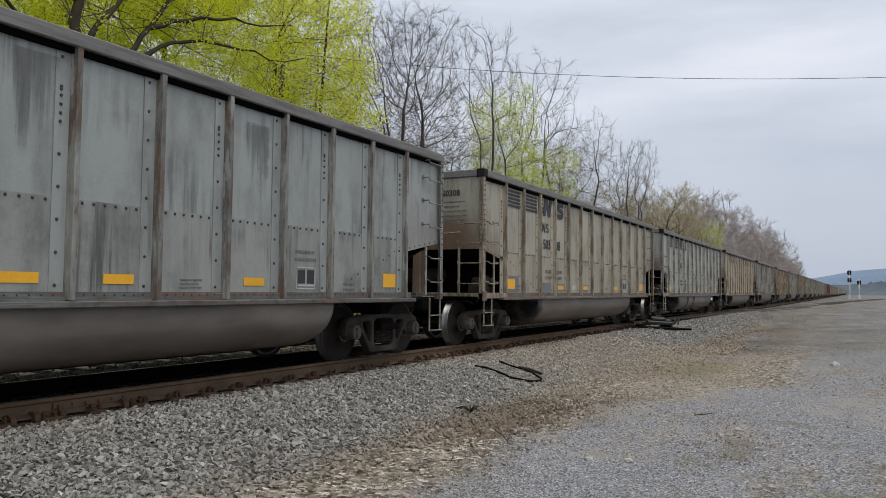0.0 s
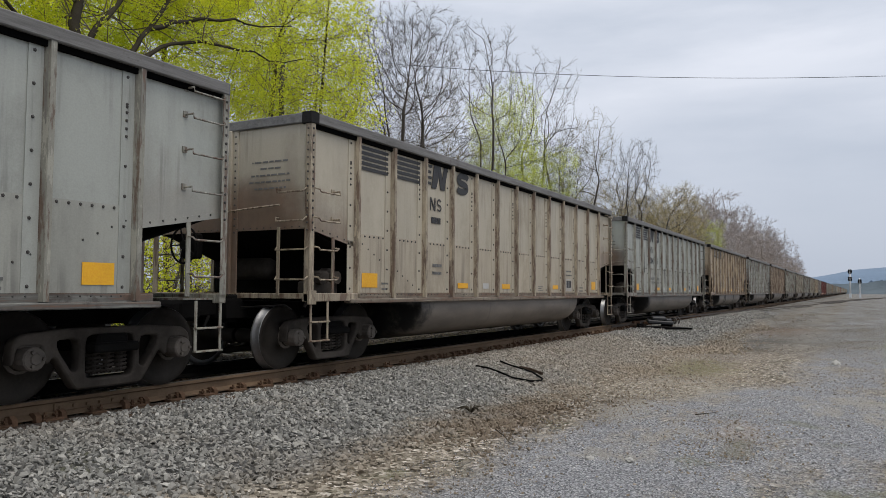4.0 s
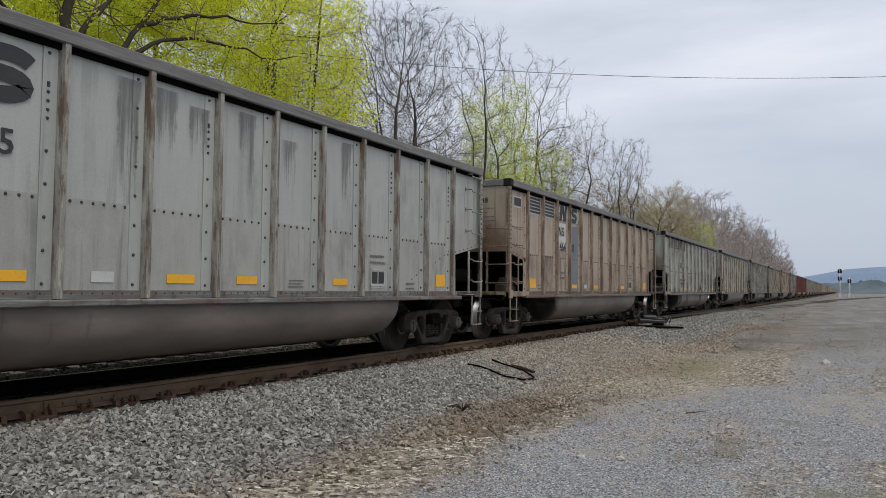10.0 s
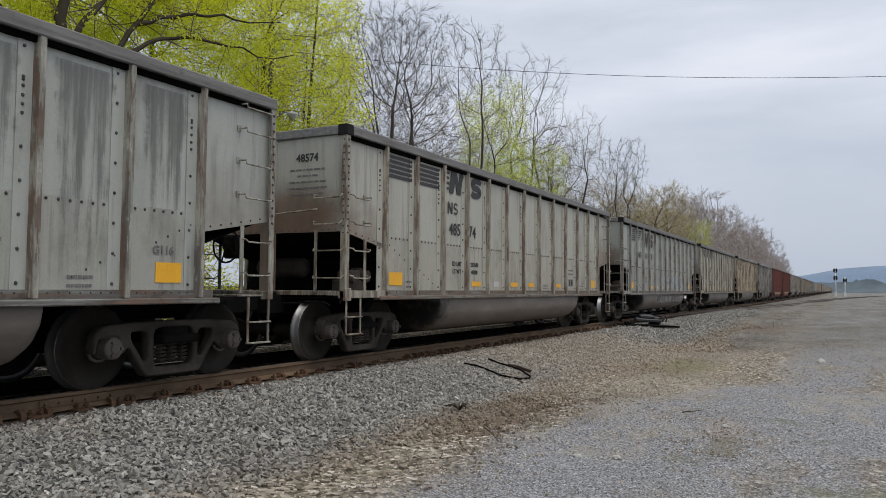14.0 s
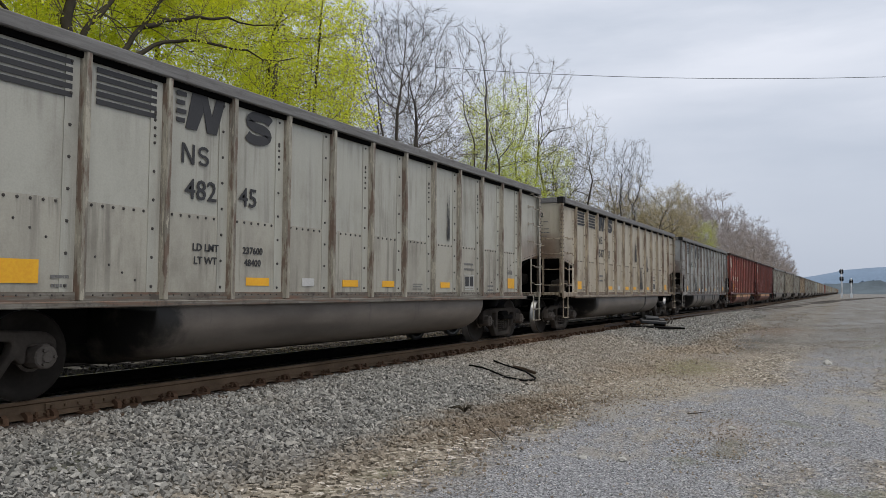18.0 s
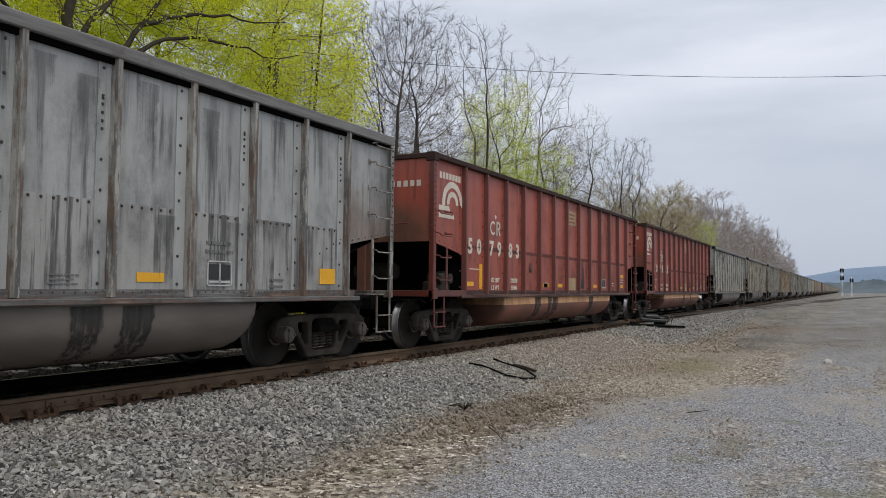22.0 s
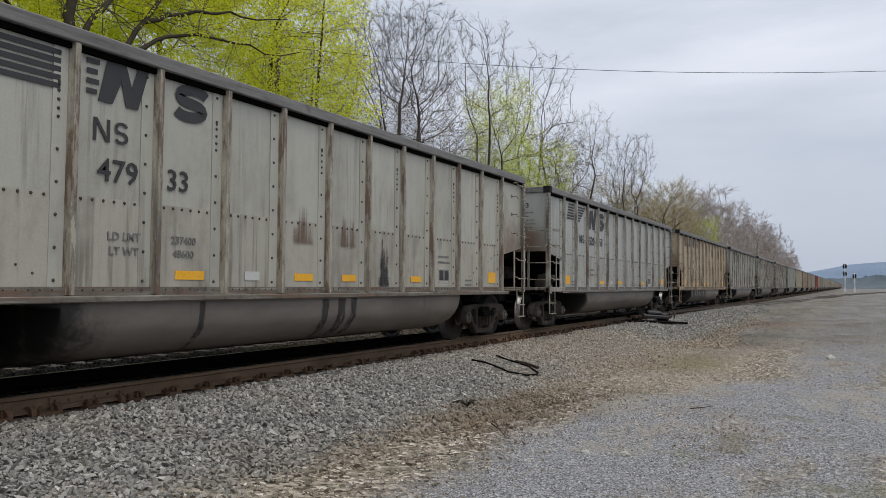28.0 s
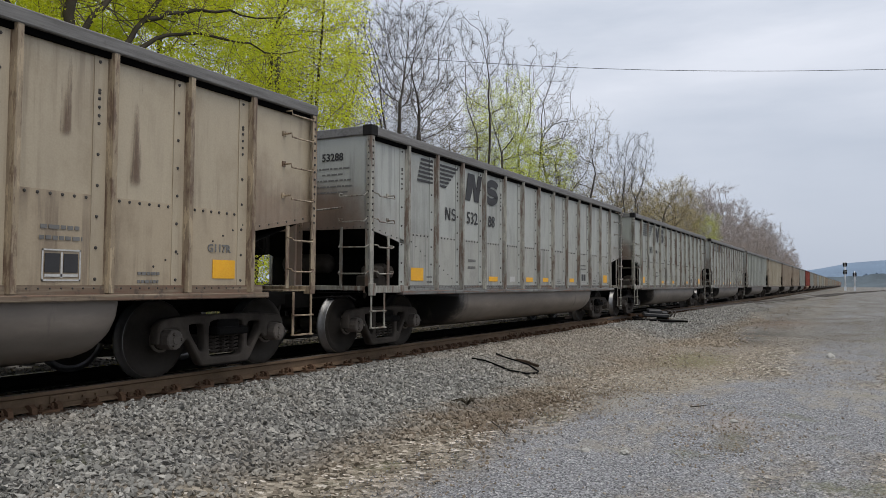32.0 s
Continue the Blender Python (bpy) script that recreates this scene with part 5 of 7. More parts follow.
def dress(car, k, kind, style, number, weights):
    red = style == "red"
    ink = WHITE if red else BLACK
    reflectors(car, red, k)
    if red:
        s = Shape()
        x, z = bay(0), 2.72
        for r0, r1 in ((0.30, 0.42), (0.13, 0.23)):
            n = 14
            arc = [(x + 0.12 + r1 * math.cos(a), z + r1 * math.sin(a)) for a in np.linspace(-0.1, 3.3, n)]
            arc += [(x + 0.12 + r0 * math.cos(a), z + r0 * math.sin(a)) for a in np.linspace(3.3, -0.1, n)]
            ring = [(p, SKIN - 0.005, q) for p, q in arc]
            s.add(ring, [(j, j + 1, 2 * n - 2 - j, 2 * n - 1 - j) for j in range(n - 1)])
        for d in (0.0, 0.14):
            s.prism([(x - 0.42, z - 0.06 - d), (x - 0.02 + d * 1.3, z - 0.06 - d), (x + 0.02 + d * 1.3, z - 0.15 - d), (x - 0.42, z - 0.15 - d)], SKIN - 0.005, SKIN)
        mark(car, "emblem", s, WHITE, "white wheel-shaped emblem")
        s = Shape()
        for j in range(7):
            plate(s, x - 0.4 + j * 0.125, x - 0.31 + j * 0.125, 3.16, 3.28, SKIN - 0.001)
        mark(car, "road_name", s, WHITE, "name as plain bars")
        for i, c in zip((1, 2, 3), number):
            text(car, c[0], bay(i) - 0.2, 1.95, 0.42, WHITE, bold=0.016, name="car_number")
            text(car, c[1], bay(i) + 0.2, 1.95, 0.42, WHITE, bold=0.016, name="car_number")
        s = Shape()
        w = 0.05
        ribbon(s, [(bay(2) - 0.13 + 0.12 * math.cos(a), 2.40 + 0.125 * math.sin(a)) for a in np.linspace(0.8, 2 * math.pi - 0.8, 13)], w)
        plate(s, bay(2) + 0.05, bay(2) + 0.05 + w, 2.25, 2.55)
        ribbon(s, [(bay(2) + 0.08, 2.525), (bay(2) + 0.17, 2.525), (bay(2) + 0.215, 2.50), (bay(2) + 0.225, 2.46), (bay(2) + 0.215, 2.42), (bay(2) + 0.17, 2.395), (bay(2) + 0.08, 2.395)], w)
        ribbon(s, [(bay(2) + 0.15, 2.39), (bay(2) + 0.235, 2.25)], w)
        s.lathe([(0.0, -0.004), (0.045, -0.004), (0.045, 0)], (bay(2), PANEL_Y, 2.64), 10)
        mark(car, "owner_mark", s, WHITE, "initials as plain strokes")
        for i, rows in ((2, weights[0]), (3, weights[1])):
            for j, row in enumerate(rows):
                text(car, row, bay(i), 1.30 - 0.16 * j, 0.13, WHITE, name="load_limits", bold=0.004)
        for z0, h in ((2.85, 0.38), (1.08, 0.34)):
            s = plate(Shape(), bay(7) - 0.3, bay(7) + 0.3, z0, z0 + h)
            mark(car, "faded_placard", s, FADED_TAN, "faded tan placard")
            s = Shape()
            for j in range(3):
                plate(s, bay(7) - 0.24, bay(7) + 0.22 - 0.1 * (j % 2), z0 + 0.06 + j * 0.1, z0 + 0.10 + j * 0.1, PANEL_Y - 0.004)
            if z0 > 2:
                mark(car, "placard_print", s, RED_PRINT, "faded print as bars")
        if k == 14:
            s = plate(Shape(), bay(1) + 0.22, bay(1) + 0.36, 1.12, 1.62)
            mark(car, "reflector", s, YELLOW, "upright yellow reflector")
        mark(car, "reflector", plate(Shape(), bay(12) - 0.14, bay(12) + 0.24, 1.5, 1.6), YELLOW, "scuffed yellow reflector")
        lines(car, bay(12) + 0.05, 1.42, 3, 0.34, 0.05, WHITE)
        lines(car, bay(1), 1.5, 1, 0.5, 0.035, WHITE)
        lines(car, bay(11), 1.3, 2, 0.25, 0.045, WHITE)
        s = Shape()
        for j in range(6):
            s.prism([(-1.25 + j * 0.14, 2.98), (-1.16 + j * 0.14, 2.98), (-1.16 + j * 0.14, 3.09), (-1.25 + j * 0.14, 3.09)], -0.126, -0.122, "x")
        tagged(mark(car, "end_number", s, WHITE, "number as plain bars"), kind="stuff")
        return
    if kind == "brown":
        s = plate(Shape(), 0.4, 0.85, 3.0, 3.25, SKIN - 0.0005)
        mark(car, "painted_square", s, LABEL)
        s = plate(Shape(), 0.43, 0.82, 3.03, 3.22, SKIN - 0.005)
        mark(car, "painted_square", s, BLACK)
        for i in (1, 2, 3, 4):
            s = plate(Shape(), bay(i) - 0.36, bay(i) + 0.36, 2.93 if i < 3 else 2.98, 3.36, SKIN - 0.0005)
            mark(car, "painted_patch", s, LABEL, "paler painted patch")
        mark(car, "painted_patch", plate(Shape(), bay(4) - 0.36, bay(4) + 0.36, 1.06, 2.86, SKIN - 0.0075), PATCH, "dark grey painted patch")
        s = plate(Shape(), bay(3) - 0.36, bay(3) + 0.36, 2.2, 2.88, SKIN - 0.0005)
        mark(car, "painted_patch", s, LABEL, "paler painted patch")
    if style == "bars":
        for i in (1, 2):
            for j in range(5):
                s = plate(Shape(), bay(i) - 0.37, bay(i) + 0.37, 2.965 + j * 0.08, 3.018 + j * 0.08)
                mark(car, "stripe", s, BLACK)
        emblem(car, bay(3) + 0.04, bay(4) - 0.03, 3.165, BLACK, 0.44)
        s = Shape()
        for j in range(4):
            plate(s, bay(3) - 0.36, bay(3) - 0.24 + 0.02 * (j % 2), 3.0 + j * 0.1, 3.05 + j * 0.1)
        mark(car, "stripe", s, BLACK)
        initials(car, bay(3) - 0.06, 2.66, BLACK)
        z, at = 2.25, (3, 4)
    else:
        for i in (1, 2):
            for j in range(6):
                z = 2.9 + j * 0.075
                s = Shape()
                if i == 1:
                    plate(s, bay(1) - 0.02 - 0.04 * (5 - j) * 0.6, bay(1) + 0.40, z, z + 0.04, slant=0.0)
                else:
                    plate(s, bay(2) - 0.36, bay(2) - 0.1 + 0.09 * j, z - 0.01, z + 0.03, slant=0.03)
                mark(car, "stripe", s, BLACK)
        emblem(car, bay(3) + 0.02, bay(4) - 0.08, 3.02, BLACK, 0.54, 1.22)
        initials(car, bay(2) + 0.1, 2.42, BLACK)
        at, z = (3, 4), 2.4
    if number[0]:
        text(car, number[0], bay(at[0]) + (0.03 if style == "bars" else 0.0), z, 0.33, BLACK, name="car_number")
        text(car, number[1], bay(at[1]) - 0.1 * (2 if style == "bars" else 1), z, 0.33, BLACK, name="car_number")
        part("car_number", letters("".join(number), 0.17, BLACK, 0.004), car, at=pose(0.024, -0.78, 3.12, 0, 0, -90))
    else:
        lines(car, bay(3), 2.32, 1, 0.5, 0.18, BLACK, "car_number")
    s = Shape()
    r3 = random.Random(k + 50)
    for j in range(5):
        y, end = -0.78 - (0.33, 0.2, 0.36, 0.38, 0.3)[j], -0.78 + (0.33, 0.2, 0.36, 0.38, 0.3)[j]
        while y < end:
            q = min(end, y + r3.uniform(0.03, 0.13))
            s.prism([(y, 2.93 - j * 0.095), (q, 2.93 - j * 0.095), (q, 2.954 - j * 0.095), (y, 2.954 - j * 0.095)], 0.024, 0.028, "x")
            y = q + 0.025
    mark(car, "small_print", s, FADED, "faded small print")
    if weights:
        for i, rows in ((3, weights[0]), (4, weights[1])):
            for j, row in enumerate(rows):
                text(car, row, bay(i) + (0.12 if i == 3 else -0.1), 1.6 - 0.15 * j, 0.12, BLACK if number[0][:2] == "48" else FADED, name="load_limits", bold=0.002)
    else:
        lines(car, bay(3), 1.55, 2, 0.4, 0.08, FADED)
    lines(car, bay(8), 1.22, 3, 0.35, 0.025, FADED)
    lines(car, bay(1) + 0.3, 1.22, 2, 0.2, 0.05, FADED)
    lines(car, bay(10), 1.62, 2, 0.5, 0.06, FADED)
    lines(car, bay(11), 1.2, 2, 0.3, 0.05, FADED)
    if k in (5, 19, 8, 11):
        text(car, "G117R" if k in (5, 19) else "G116", bay(12), 1.52, 0.13, FADED, name="class_mark", bold=0.003)


def scrawl(car):
    """Spray paint: pale blue loops on the side, white strokes on the tub, none of it writing."""
    r2 = random.Random(3)
    for i in (6, 7, 8, 9, 10):
        for k in range(2):
            x, z = bay(i) + (-0.13, 0.1)[k] + r2.uniform(-0.04, 0.02), (1.5, 1.44)[k] + r2.uniform(-0.06, 0.06)
            w, h, y = r2.uniform(0.24, 0.28), r2.uniform(0.34, 0.42), PANEL_Y - 0.009 - 0.0006 * k
            s = Shape().add([(x - w, y, z - h), (x + w, y, z - h), (x + w, y, z + h), (x - w, y, z + h)], [(0, 1, 2, 3)])
            mark(car, "spray_paint", s, SPRAY, "pale blue spray-painted blob")
    x = 5.6
    while x < 11.0:
        s = Shape()
        rx, rz, start = r2.uniform(0.10, 0.19), r2.uniform(0.13, 0.17), r2.uniform(0, 6.28)
        pts, way, zig = [], r2.choice((-1, 1)), r2.random() < 0.4
        for j in range(17):
            b = start + way * 0.42 * j
            up = 0.72 + (rz * (-1) ** (j // 4) * (j % 4 - 1.5) / 1.5 if zig else rz * math.sin(b)) + 0.004 * j
            up = min(0.9, max(0.5, up))
            a = math.asin(min(1.0, max(0.0, (0.78 - up) / 0.45)))
            pts.append((x + (2 * rx * j / 16 if zig else rx + rx * math.cos(b) * (1 - 0.03 * j)), -HALF + 0.055 + 0.55 * (1 - math.cos(a)), up))
        at = x + 2 * rx
        s.tube(pts, 0.017, 5)
        mark(car, "spray_paint", s, CHALKY, "dusty white spray-painted stroke")
        x = at + (0.28 if 8.2 < at < 8.5 else r2.uniform(-0.05, 0.06))


PATCH = plain("blue_grey_patch_paint", (0.17, 0.185, 0.195), 0.75, 8, 0.6)
RED_PRINT = plain("faded_red_print", (0.25, 0.09, 0.05), 0.8, 10, 0.7)
FADED_TAN = plain("faded_tan_placard", (0.42, 0.29, 0.16), 0.75, 10, 0.7)

LIMITS = ("LD LMT", "LT WT")
TRAIN = [
    # number from the leading car, paint, style, number in two pieces, load limits, what sets the car apart
    (-1, "grey", "bars", ("", ""), None, "weathered grey coal gondola car on rails"),
    (0, "teal", "bars", ("", ""), None, "weathered blue-grey coal gondola car with rain streaks"),
    (1, "dun", "bars", ("503", "08"), (LIMITS, ("237400", "48600")), "dusty grey-brown coal gondola car with dark lettering"),
    (2, "grey", "bars", ("481", "55"), (LIMITS, ("237200", "48800")), "grey coal gondola car with a stained tub"),
    (3, "cream", "bars", ("", ""), None, "dusty cream coal gondola car"),
    (4, "grey", "bars", ("504", "16"), (LIMITS, ("237000", "49000")), "grey coal gondola car with a thin black drip"),
    (5, "rusty", "bars", ("501", "69"), (LIMITS, ("235900", "50100")), "rusty tan coal gondola car with black stains"),
    (6, "pale", "arrow", ("512", "85"), None, "pale grey coal gondola car with slanted stripes"),
    (7, "brown", "bars", ("464", "38"), None, "grimy brown coal gondola car with pale painted patches"),
    (8, "grey", "bars", ("486", "08"), (LIMITS, ("237700", "48300")), "grey coal gondola car with black oil stains"),
    (9, "warm", "bars", ("485", "74"), (LIMITS, ("237600", "48400")), "grey coal gondola car with a worn sill"),
    (10, "ash", "arrow", ("511", "58"), None, "pale grey coal gondola car with chalk scrawl on its tub"),
    (11, "warm", "bars", ("482", "45"), (LIMITS, ("237600", "48400")), "pale grey coal gondola car with rusty ribs"),
    (12, "cream", "bars", ("517", "42"), None, "dusty beige coal gondola car with black drips"),
    (13, "streaked", "arrow", ("520", "05"), None, "streaked grey coal gondola car with a dark run-off"),
    (14, "red", "red", ("50", "79", "83"), (LIMITS, ("232600", "53400")), "oxide red coal gondola car with white lettering"),
    (15, "dark_red", "red", ("50", "74", "46"), (LIMITS, ("232600", "53400")), "dull dark red coal gondola car with white lettering"),
    (16, "pale", "arrow", ("527", "16"), None, "pale grey coal gondola car with slanted stripes"),
    (17, "warm", "bars", ("479", "33"), (LIMITS, ("237400", "48600")), "grey coal gondola car with rust blotches"),
    (18, "pale", "arrow", ("520", "53"), None, "clean pale grey coal gondola car with slanted stripes"),
    (19, "tan", "bars", ("499", "70"), (LIMITS, ("236700", "49300")), "tan coal gondola car with dark run-off streaks"),
    (20, "pale", "arrow", ("532", "88"), None, "pale grey coal gondola car with slanted stripes"),
    (21, "grey", "arrow", ("", ""), None, "grey coal gondola car with slanted stripes"),
    (22, "pale", "bars", ("", ""), None, "pale grey coal gondola car"),
]
DRIPS = [(4, 2, -0.1, 2.75, 1.0, 0.07), (5, 8, -0.1, 1.9, 0.75, 0.4), (5, 8, 0.1, 1.5, 0.45, 0.3), (8, 3, -0.36, 1.85, 0.9, 0.4), (8, 3, 0.25, 1.72, 0.45, 0.15), (8, 8, -0.15, 1.9, 0.85, 0.35),
         (8, 8, 0.25, 1.7, 0.55, 0.3), (12, 7, 0.2, 3.0, 0.9, 0.25), (12, 8, 0.0, 2.0, 0.85, 0.4), (12, 9, -0.1, 2.6, 0.8, 0.2), (13, 7, 0.0, 3.3, 2.0, 0.35), (13, 5, 0.0, 1.9, 0.7, 0.3), (13, 3, 0.1, 1.9, 0.8, 0.5),
         (14, 8, -0.1, 1.95, 0.85, 0.25), (14, 4, 0.0, 1.8, 0.3, 0.12), (15, 8, 0.1, 1.8, 0.6, 0.3), (17, 8, 0.0, 1.85, 0.8, 0.22), (11, 9, 0.1, 3.3, 1.3, 0.08), (6, 0, 0.0, 2.75, 0.8, 0.14),
         (19, 5, 0.1, 1.9, 0.8, 0.3), (19, 9, 0.0, 2.2, 1.0, 0.3), (2, 4, 0.0, 1.75, 0.6, 0.15)]
RUNS = [(2, 5.2, 0.2, -0.15), (2, 6.6, 0.3, -0.25), (5, 4.9, 0.12, -0.1), (5, 5.4, 0.12, -0.2), (5, 8.6, 0.1, -0.2), (8, 3.6, 0.4, -0.2), (8, 5.0, 0.07, -0.1), (8, 5.4, 0.1, -0.15), (8, 8.6, 0.12, -0.2), (8, 8.9, 0.1, -0.25),
        (13, 4.2, 0.12, -0.2), (13, 5.6, 0.25, -0.3), (13, 6.2, 0.25, -0.3), (13, 9.0, 0.2, -0.2), (13, 9.6, 0.2, -0.2), (14, 5.2, 0.2, -0.2), (14, 6.0, 0.15, -0.25), (14, 6.4, 0.2, -0.3), (14, 9.4, 0.2, -0.2),
        (15, 7.4, 0.15, -0.3), (15, 9.0, 0.12, -0.2), (17, 4.9, 0.05, -0.15), (17, 7.2, 0.08, -0.1), (17, 7.6, 0.1, -0.15), (17, 7.9, 0.08, -0.2), (12, 9.3, 0.12, -0.15), (19, 3.7, 0.15, -0.2), (19, 4.4, 0.12, -0.15), (19, 5.5, 0.1, -0.2), (19, 5.9, 0.1, -0.2), (19, 6.7, 0.12, -0.2), (19, 7.0, 0.1, -0.2), (19, 4.0, 0.12, -0.2), (19, 5.0, 0.15, -0.2), (19, 6.2, 0.1, -0.2)]
WASHES = [(5, 9, 0.1, 3.3, 2.2, 0.5, SCORCH), (5, 10, 0.0, 3.3, 2.2, 0.55, RUNOFF), (5, 11, 0.0, 3.3, 2.2, 0.55, RUNOFF), (5, 12, 0.0, 3.3, 2.2, 0.55, SCORCH), (8, 10, 0.0, 3.3, 2.1, 0.5, RUNOFF), (8, 11, 0.0, 3.3, 2.2, 0.55, RUNOFF), (8, 12, 0.0, 3.3, 1.6, 0.5, RUNOFF), (0, 5, 0.0, 3.3, 1.4, 0.5, RUNOFF), (0, 6, 0.1, 3.3, 1.0, 0.4, RUNOFF), (0, 9, 0.0, 3.2, 1.2, 0.4, RUNOFF), (19, 2, 0.42, 2.9, 1.85, 0.2, STAIN), (19, 3, -0.38, 3.2, 2.1, 0.18, RUNOFF), (19, 3, 0.0, 1.95, 0.9, 0.3, RUNOFF), (19, 8, 0.0, 2.1, 1.0, 0.3, RUNOFF), (4, 5, 0.1, 2.0, 0.9, 0.25, RUNOFF), (2, 5, -0.1, 3.3, 1.2, 0.3, RUNOFF), (2, 6, 0.3, 1.9, 0.8, 0.3, RUNOFF), (5, 4, 0.38, 2.95, 0.8, 0.06, STAIN), (5, 1, 0.1, 2.6, 0.7, 0.05, SCORCH), (17, 6, 0.0, 2.2, 0.55, 0.4, SCORCH), (17, 7, 0.0, 2.25, 0.6, 0.36, SCORCH)]
for i, dx, z, length in ((1, -0.3, 2.9, 0.8), (1, -0.1, 2.85, 0.95), (1, 0.12, 2.9, 0.75), (1, 0.3, 2.8, 0.9), (2, -0.25, 2.9, 0.7), (2, 0.0, 2.9, 0.9), (2, 0.2, 2.88, 0.6), (3, 0.1, 2.9, 0.5)):
    WASHES.append((8, i, dx, z, length, 0.14, RUNOFF))
for i, dx, z, length in ((5, 0.25, 3.3, 1.3), (6, -0.25, 3.3, 0.9), (6, 0.2, 3.2, 0.7), (7, 0.0, 3.3, 1.0), (8, -0.2, 3.1, 0.8), (9, 0.1, 3.3, 1.2)):
    WASHES.append((6, i, dx, z, length, 0.26, RUNOFF))
for i, dx, z, length in ((8, -0.3, 3.3, 1.2), (8, 0.2, 3.2, 0.9), (9, -0.1, 3.3, 1.1), (10, -0.2, 3.2, 1.0), (10, 0.2, 1.9, 0.7), (11, 0.0, 3.3, 1.2), (9, 0.2, 1.9, 0.8)):
    WASHES.append((13, i, dx, z, length, 0.22, RUNOFF))
for i, dx, z, length in ((4, 0.1, 3.3, 0.9), (7, 0.2, 3.3, 1.1), (10, 0.0, 3.3, 0.8), (11, -0.2, 3.3, 1.2)):
    WASHES.append((19, i, dx, z, length, 0.12, SCORCH))
cars = []
for k, kind, style, number, weights, label in TRAIN:
    car = build_car(kind, label)
    dress(car, k, kind, style, number, weights)
    for n, (who, i, dx, z, length, wide) in enumerate(DRIPS):
        if who == k:
            drip(car, i, dx, z, length, wide, STAIN, 40 + n)
    for n, (who, i, dx, z, length, wide, material) in enumerate(WASHES):
        if who == k:
            drip(car, i, dx, z, length, wide, material, 140 + n)
    for n, (who, x, wide, lean) in enumerate(RUNS):
        if who == k:
            tub_stain(car, x, wide, lean, 90 + n)
    if k == 10:
        scrawl(car)
    if k == 1:
        for i, a, b, z0, z1 in ((1, -0.36, 0.34, 1.1, 1.46), (3, -0.38, 0.37, 1.07, 1.33), (4, -0.3, 0.3, 1.12, 1.31), (6, -0.25, 0.25, 1.1, 1.3)):
            mark(car, "painted_patch", plate(Shape(), bay(i) + a, bay(i) + b, z0, z1, SKIN - 0.0065), PATCH, "blue-grey painted patch")
    if k == 19:
        mark(car, "painted_patch", plate(Shape(), bay(3) - 0.37, bay(3) + 0.36, 2.06, 2.44, SKIN - 0.0005), LABEL, "white painted patch")
    cars.append((k, car))
rnd = random.Random(12)
FAR_KINDS = ["grey", "brown", "grey", "brown", "cream", "brown", "dark_red", "grey", "brown", "cream"]
for k in range(23, 62):
    kind = FAR_KINDS[rnd.randrange(len(FAR_KINDS))]
    cars.append((k, build_car(kind, {"grey": "weathered grey", "cream": "dusty cream", "pale": "pale grey", "brown": "grimy brown", "dark_red": "dull dark red"}[kind] + " coal gondola car far along the train", full=False)))


# ---- trees ----
def grow(rnd, start, way, length, radius, depth, spec, out, tips):
    """One branch and, from it, the next ones. out gets polylines with radii; tips gets the ends of the finest twigs."""
    n = 5 if depth < 2 else 3 if depth < 4 else 2
    pts, radii = [start.copy()], [radius]
    d = way.normalized()
    for i in range(n):
        d = (d + Vector((rnd.gauss(0, 1), rnd.gauss(0, 1), rnd.gauss(0, 1))) * spec["wander"] * (1 + 0.2 * depth) + Vector((0, 0, spec["lift"] * (0.5 if depth else 1.0)))).normalized()
        pts.append(pts[-1] + d * length / n)
        radii.append(radius * (1 - (1 - spec["taper"]) * (i + 1) / n))
    out.append((pts, radii, depth))
    if depth >= spec["depth"]:
        tips.append((pts[-1], d))
        tips.append((pts[1], d))
        return
    kids = spec["kids"][min(depth, len(spec["kids"]) - 1)]
    for k in range(kids):
        f = 1.0 if k == 0 else rnd.uniform(0.3 if depth else 0.35, 0.98)
        j = min(n - 1, int(f * n))
        p = pts[j].lerp(pts[j + 1], f * n - j) if f < 1 else pts[-1]
        axis = d.orthogonal().normalized()
        axis.rotate(Matrix.Rotation(rnd.uniform(0, 2 * math.pi), 3, d))
        turned = d.copy()
        turned.rotate(Matrix.Rotation(radians(rnd.uniform(*spec["angle"]) * (0.45 if k == 0 else 1.0)), 3, axis))
        r = radii[min(j + 1, n)] * (0.85 if k == 0 else rnd.uniform(0.5, 0.72))
        grow(rnd, p, turned, length * rnd.uniform(*spec["shrink"]), max(r, spec["thin"]), depth + 1, spec, out, tips)


def wood_mesh(name, branches, material):
    """Tubes round the branches: eight sides on the trunk, three on the twigs."""
    verts, faces = [], []
    for pts, radii, depth in branches:
        sides = 8 if depth == 0 else 6 if depth == 1 else 4 if depth == 2 else 3
        o = len(verts)
        d = (pts[1] - pts[0]).normalized()
        a = d.orthogonal().normalized()
        for i, p in enumerate(pts):
            d = (pts[min(i + 1, len(pts) - 1)] - pts[max(i - 1, 0)]).normalized()
            a = (a - d * a.dot(d)).normalized()
            b = d.cross(a)
            for k in range(sides):
                w = 2 * math.pi * k / sides
                verts.append(p + (a * math.cos(w) + b * math.sin(w)) * radii[i])
        for i in range(len(pts) - 1):
            for k in range(sides):
                j = (k + 1) % sides
                faces.append((o + i * sides + k, o + i * sides + j, o + (i + 1) * sides + j, o + (i + 1) * sides + k))
    return mesh_of(name, verts, faces, material, True)


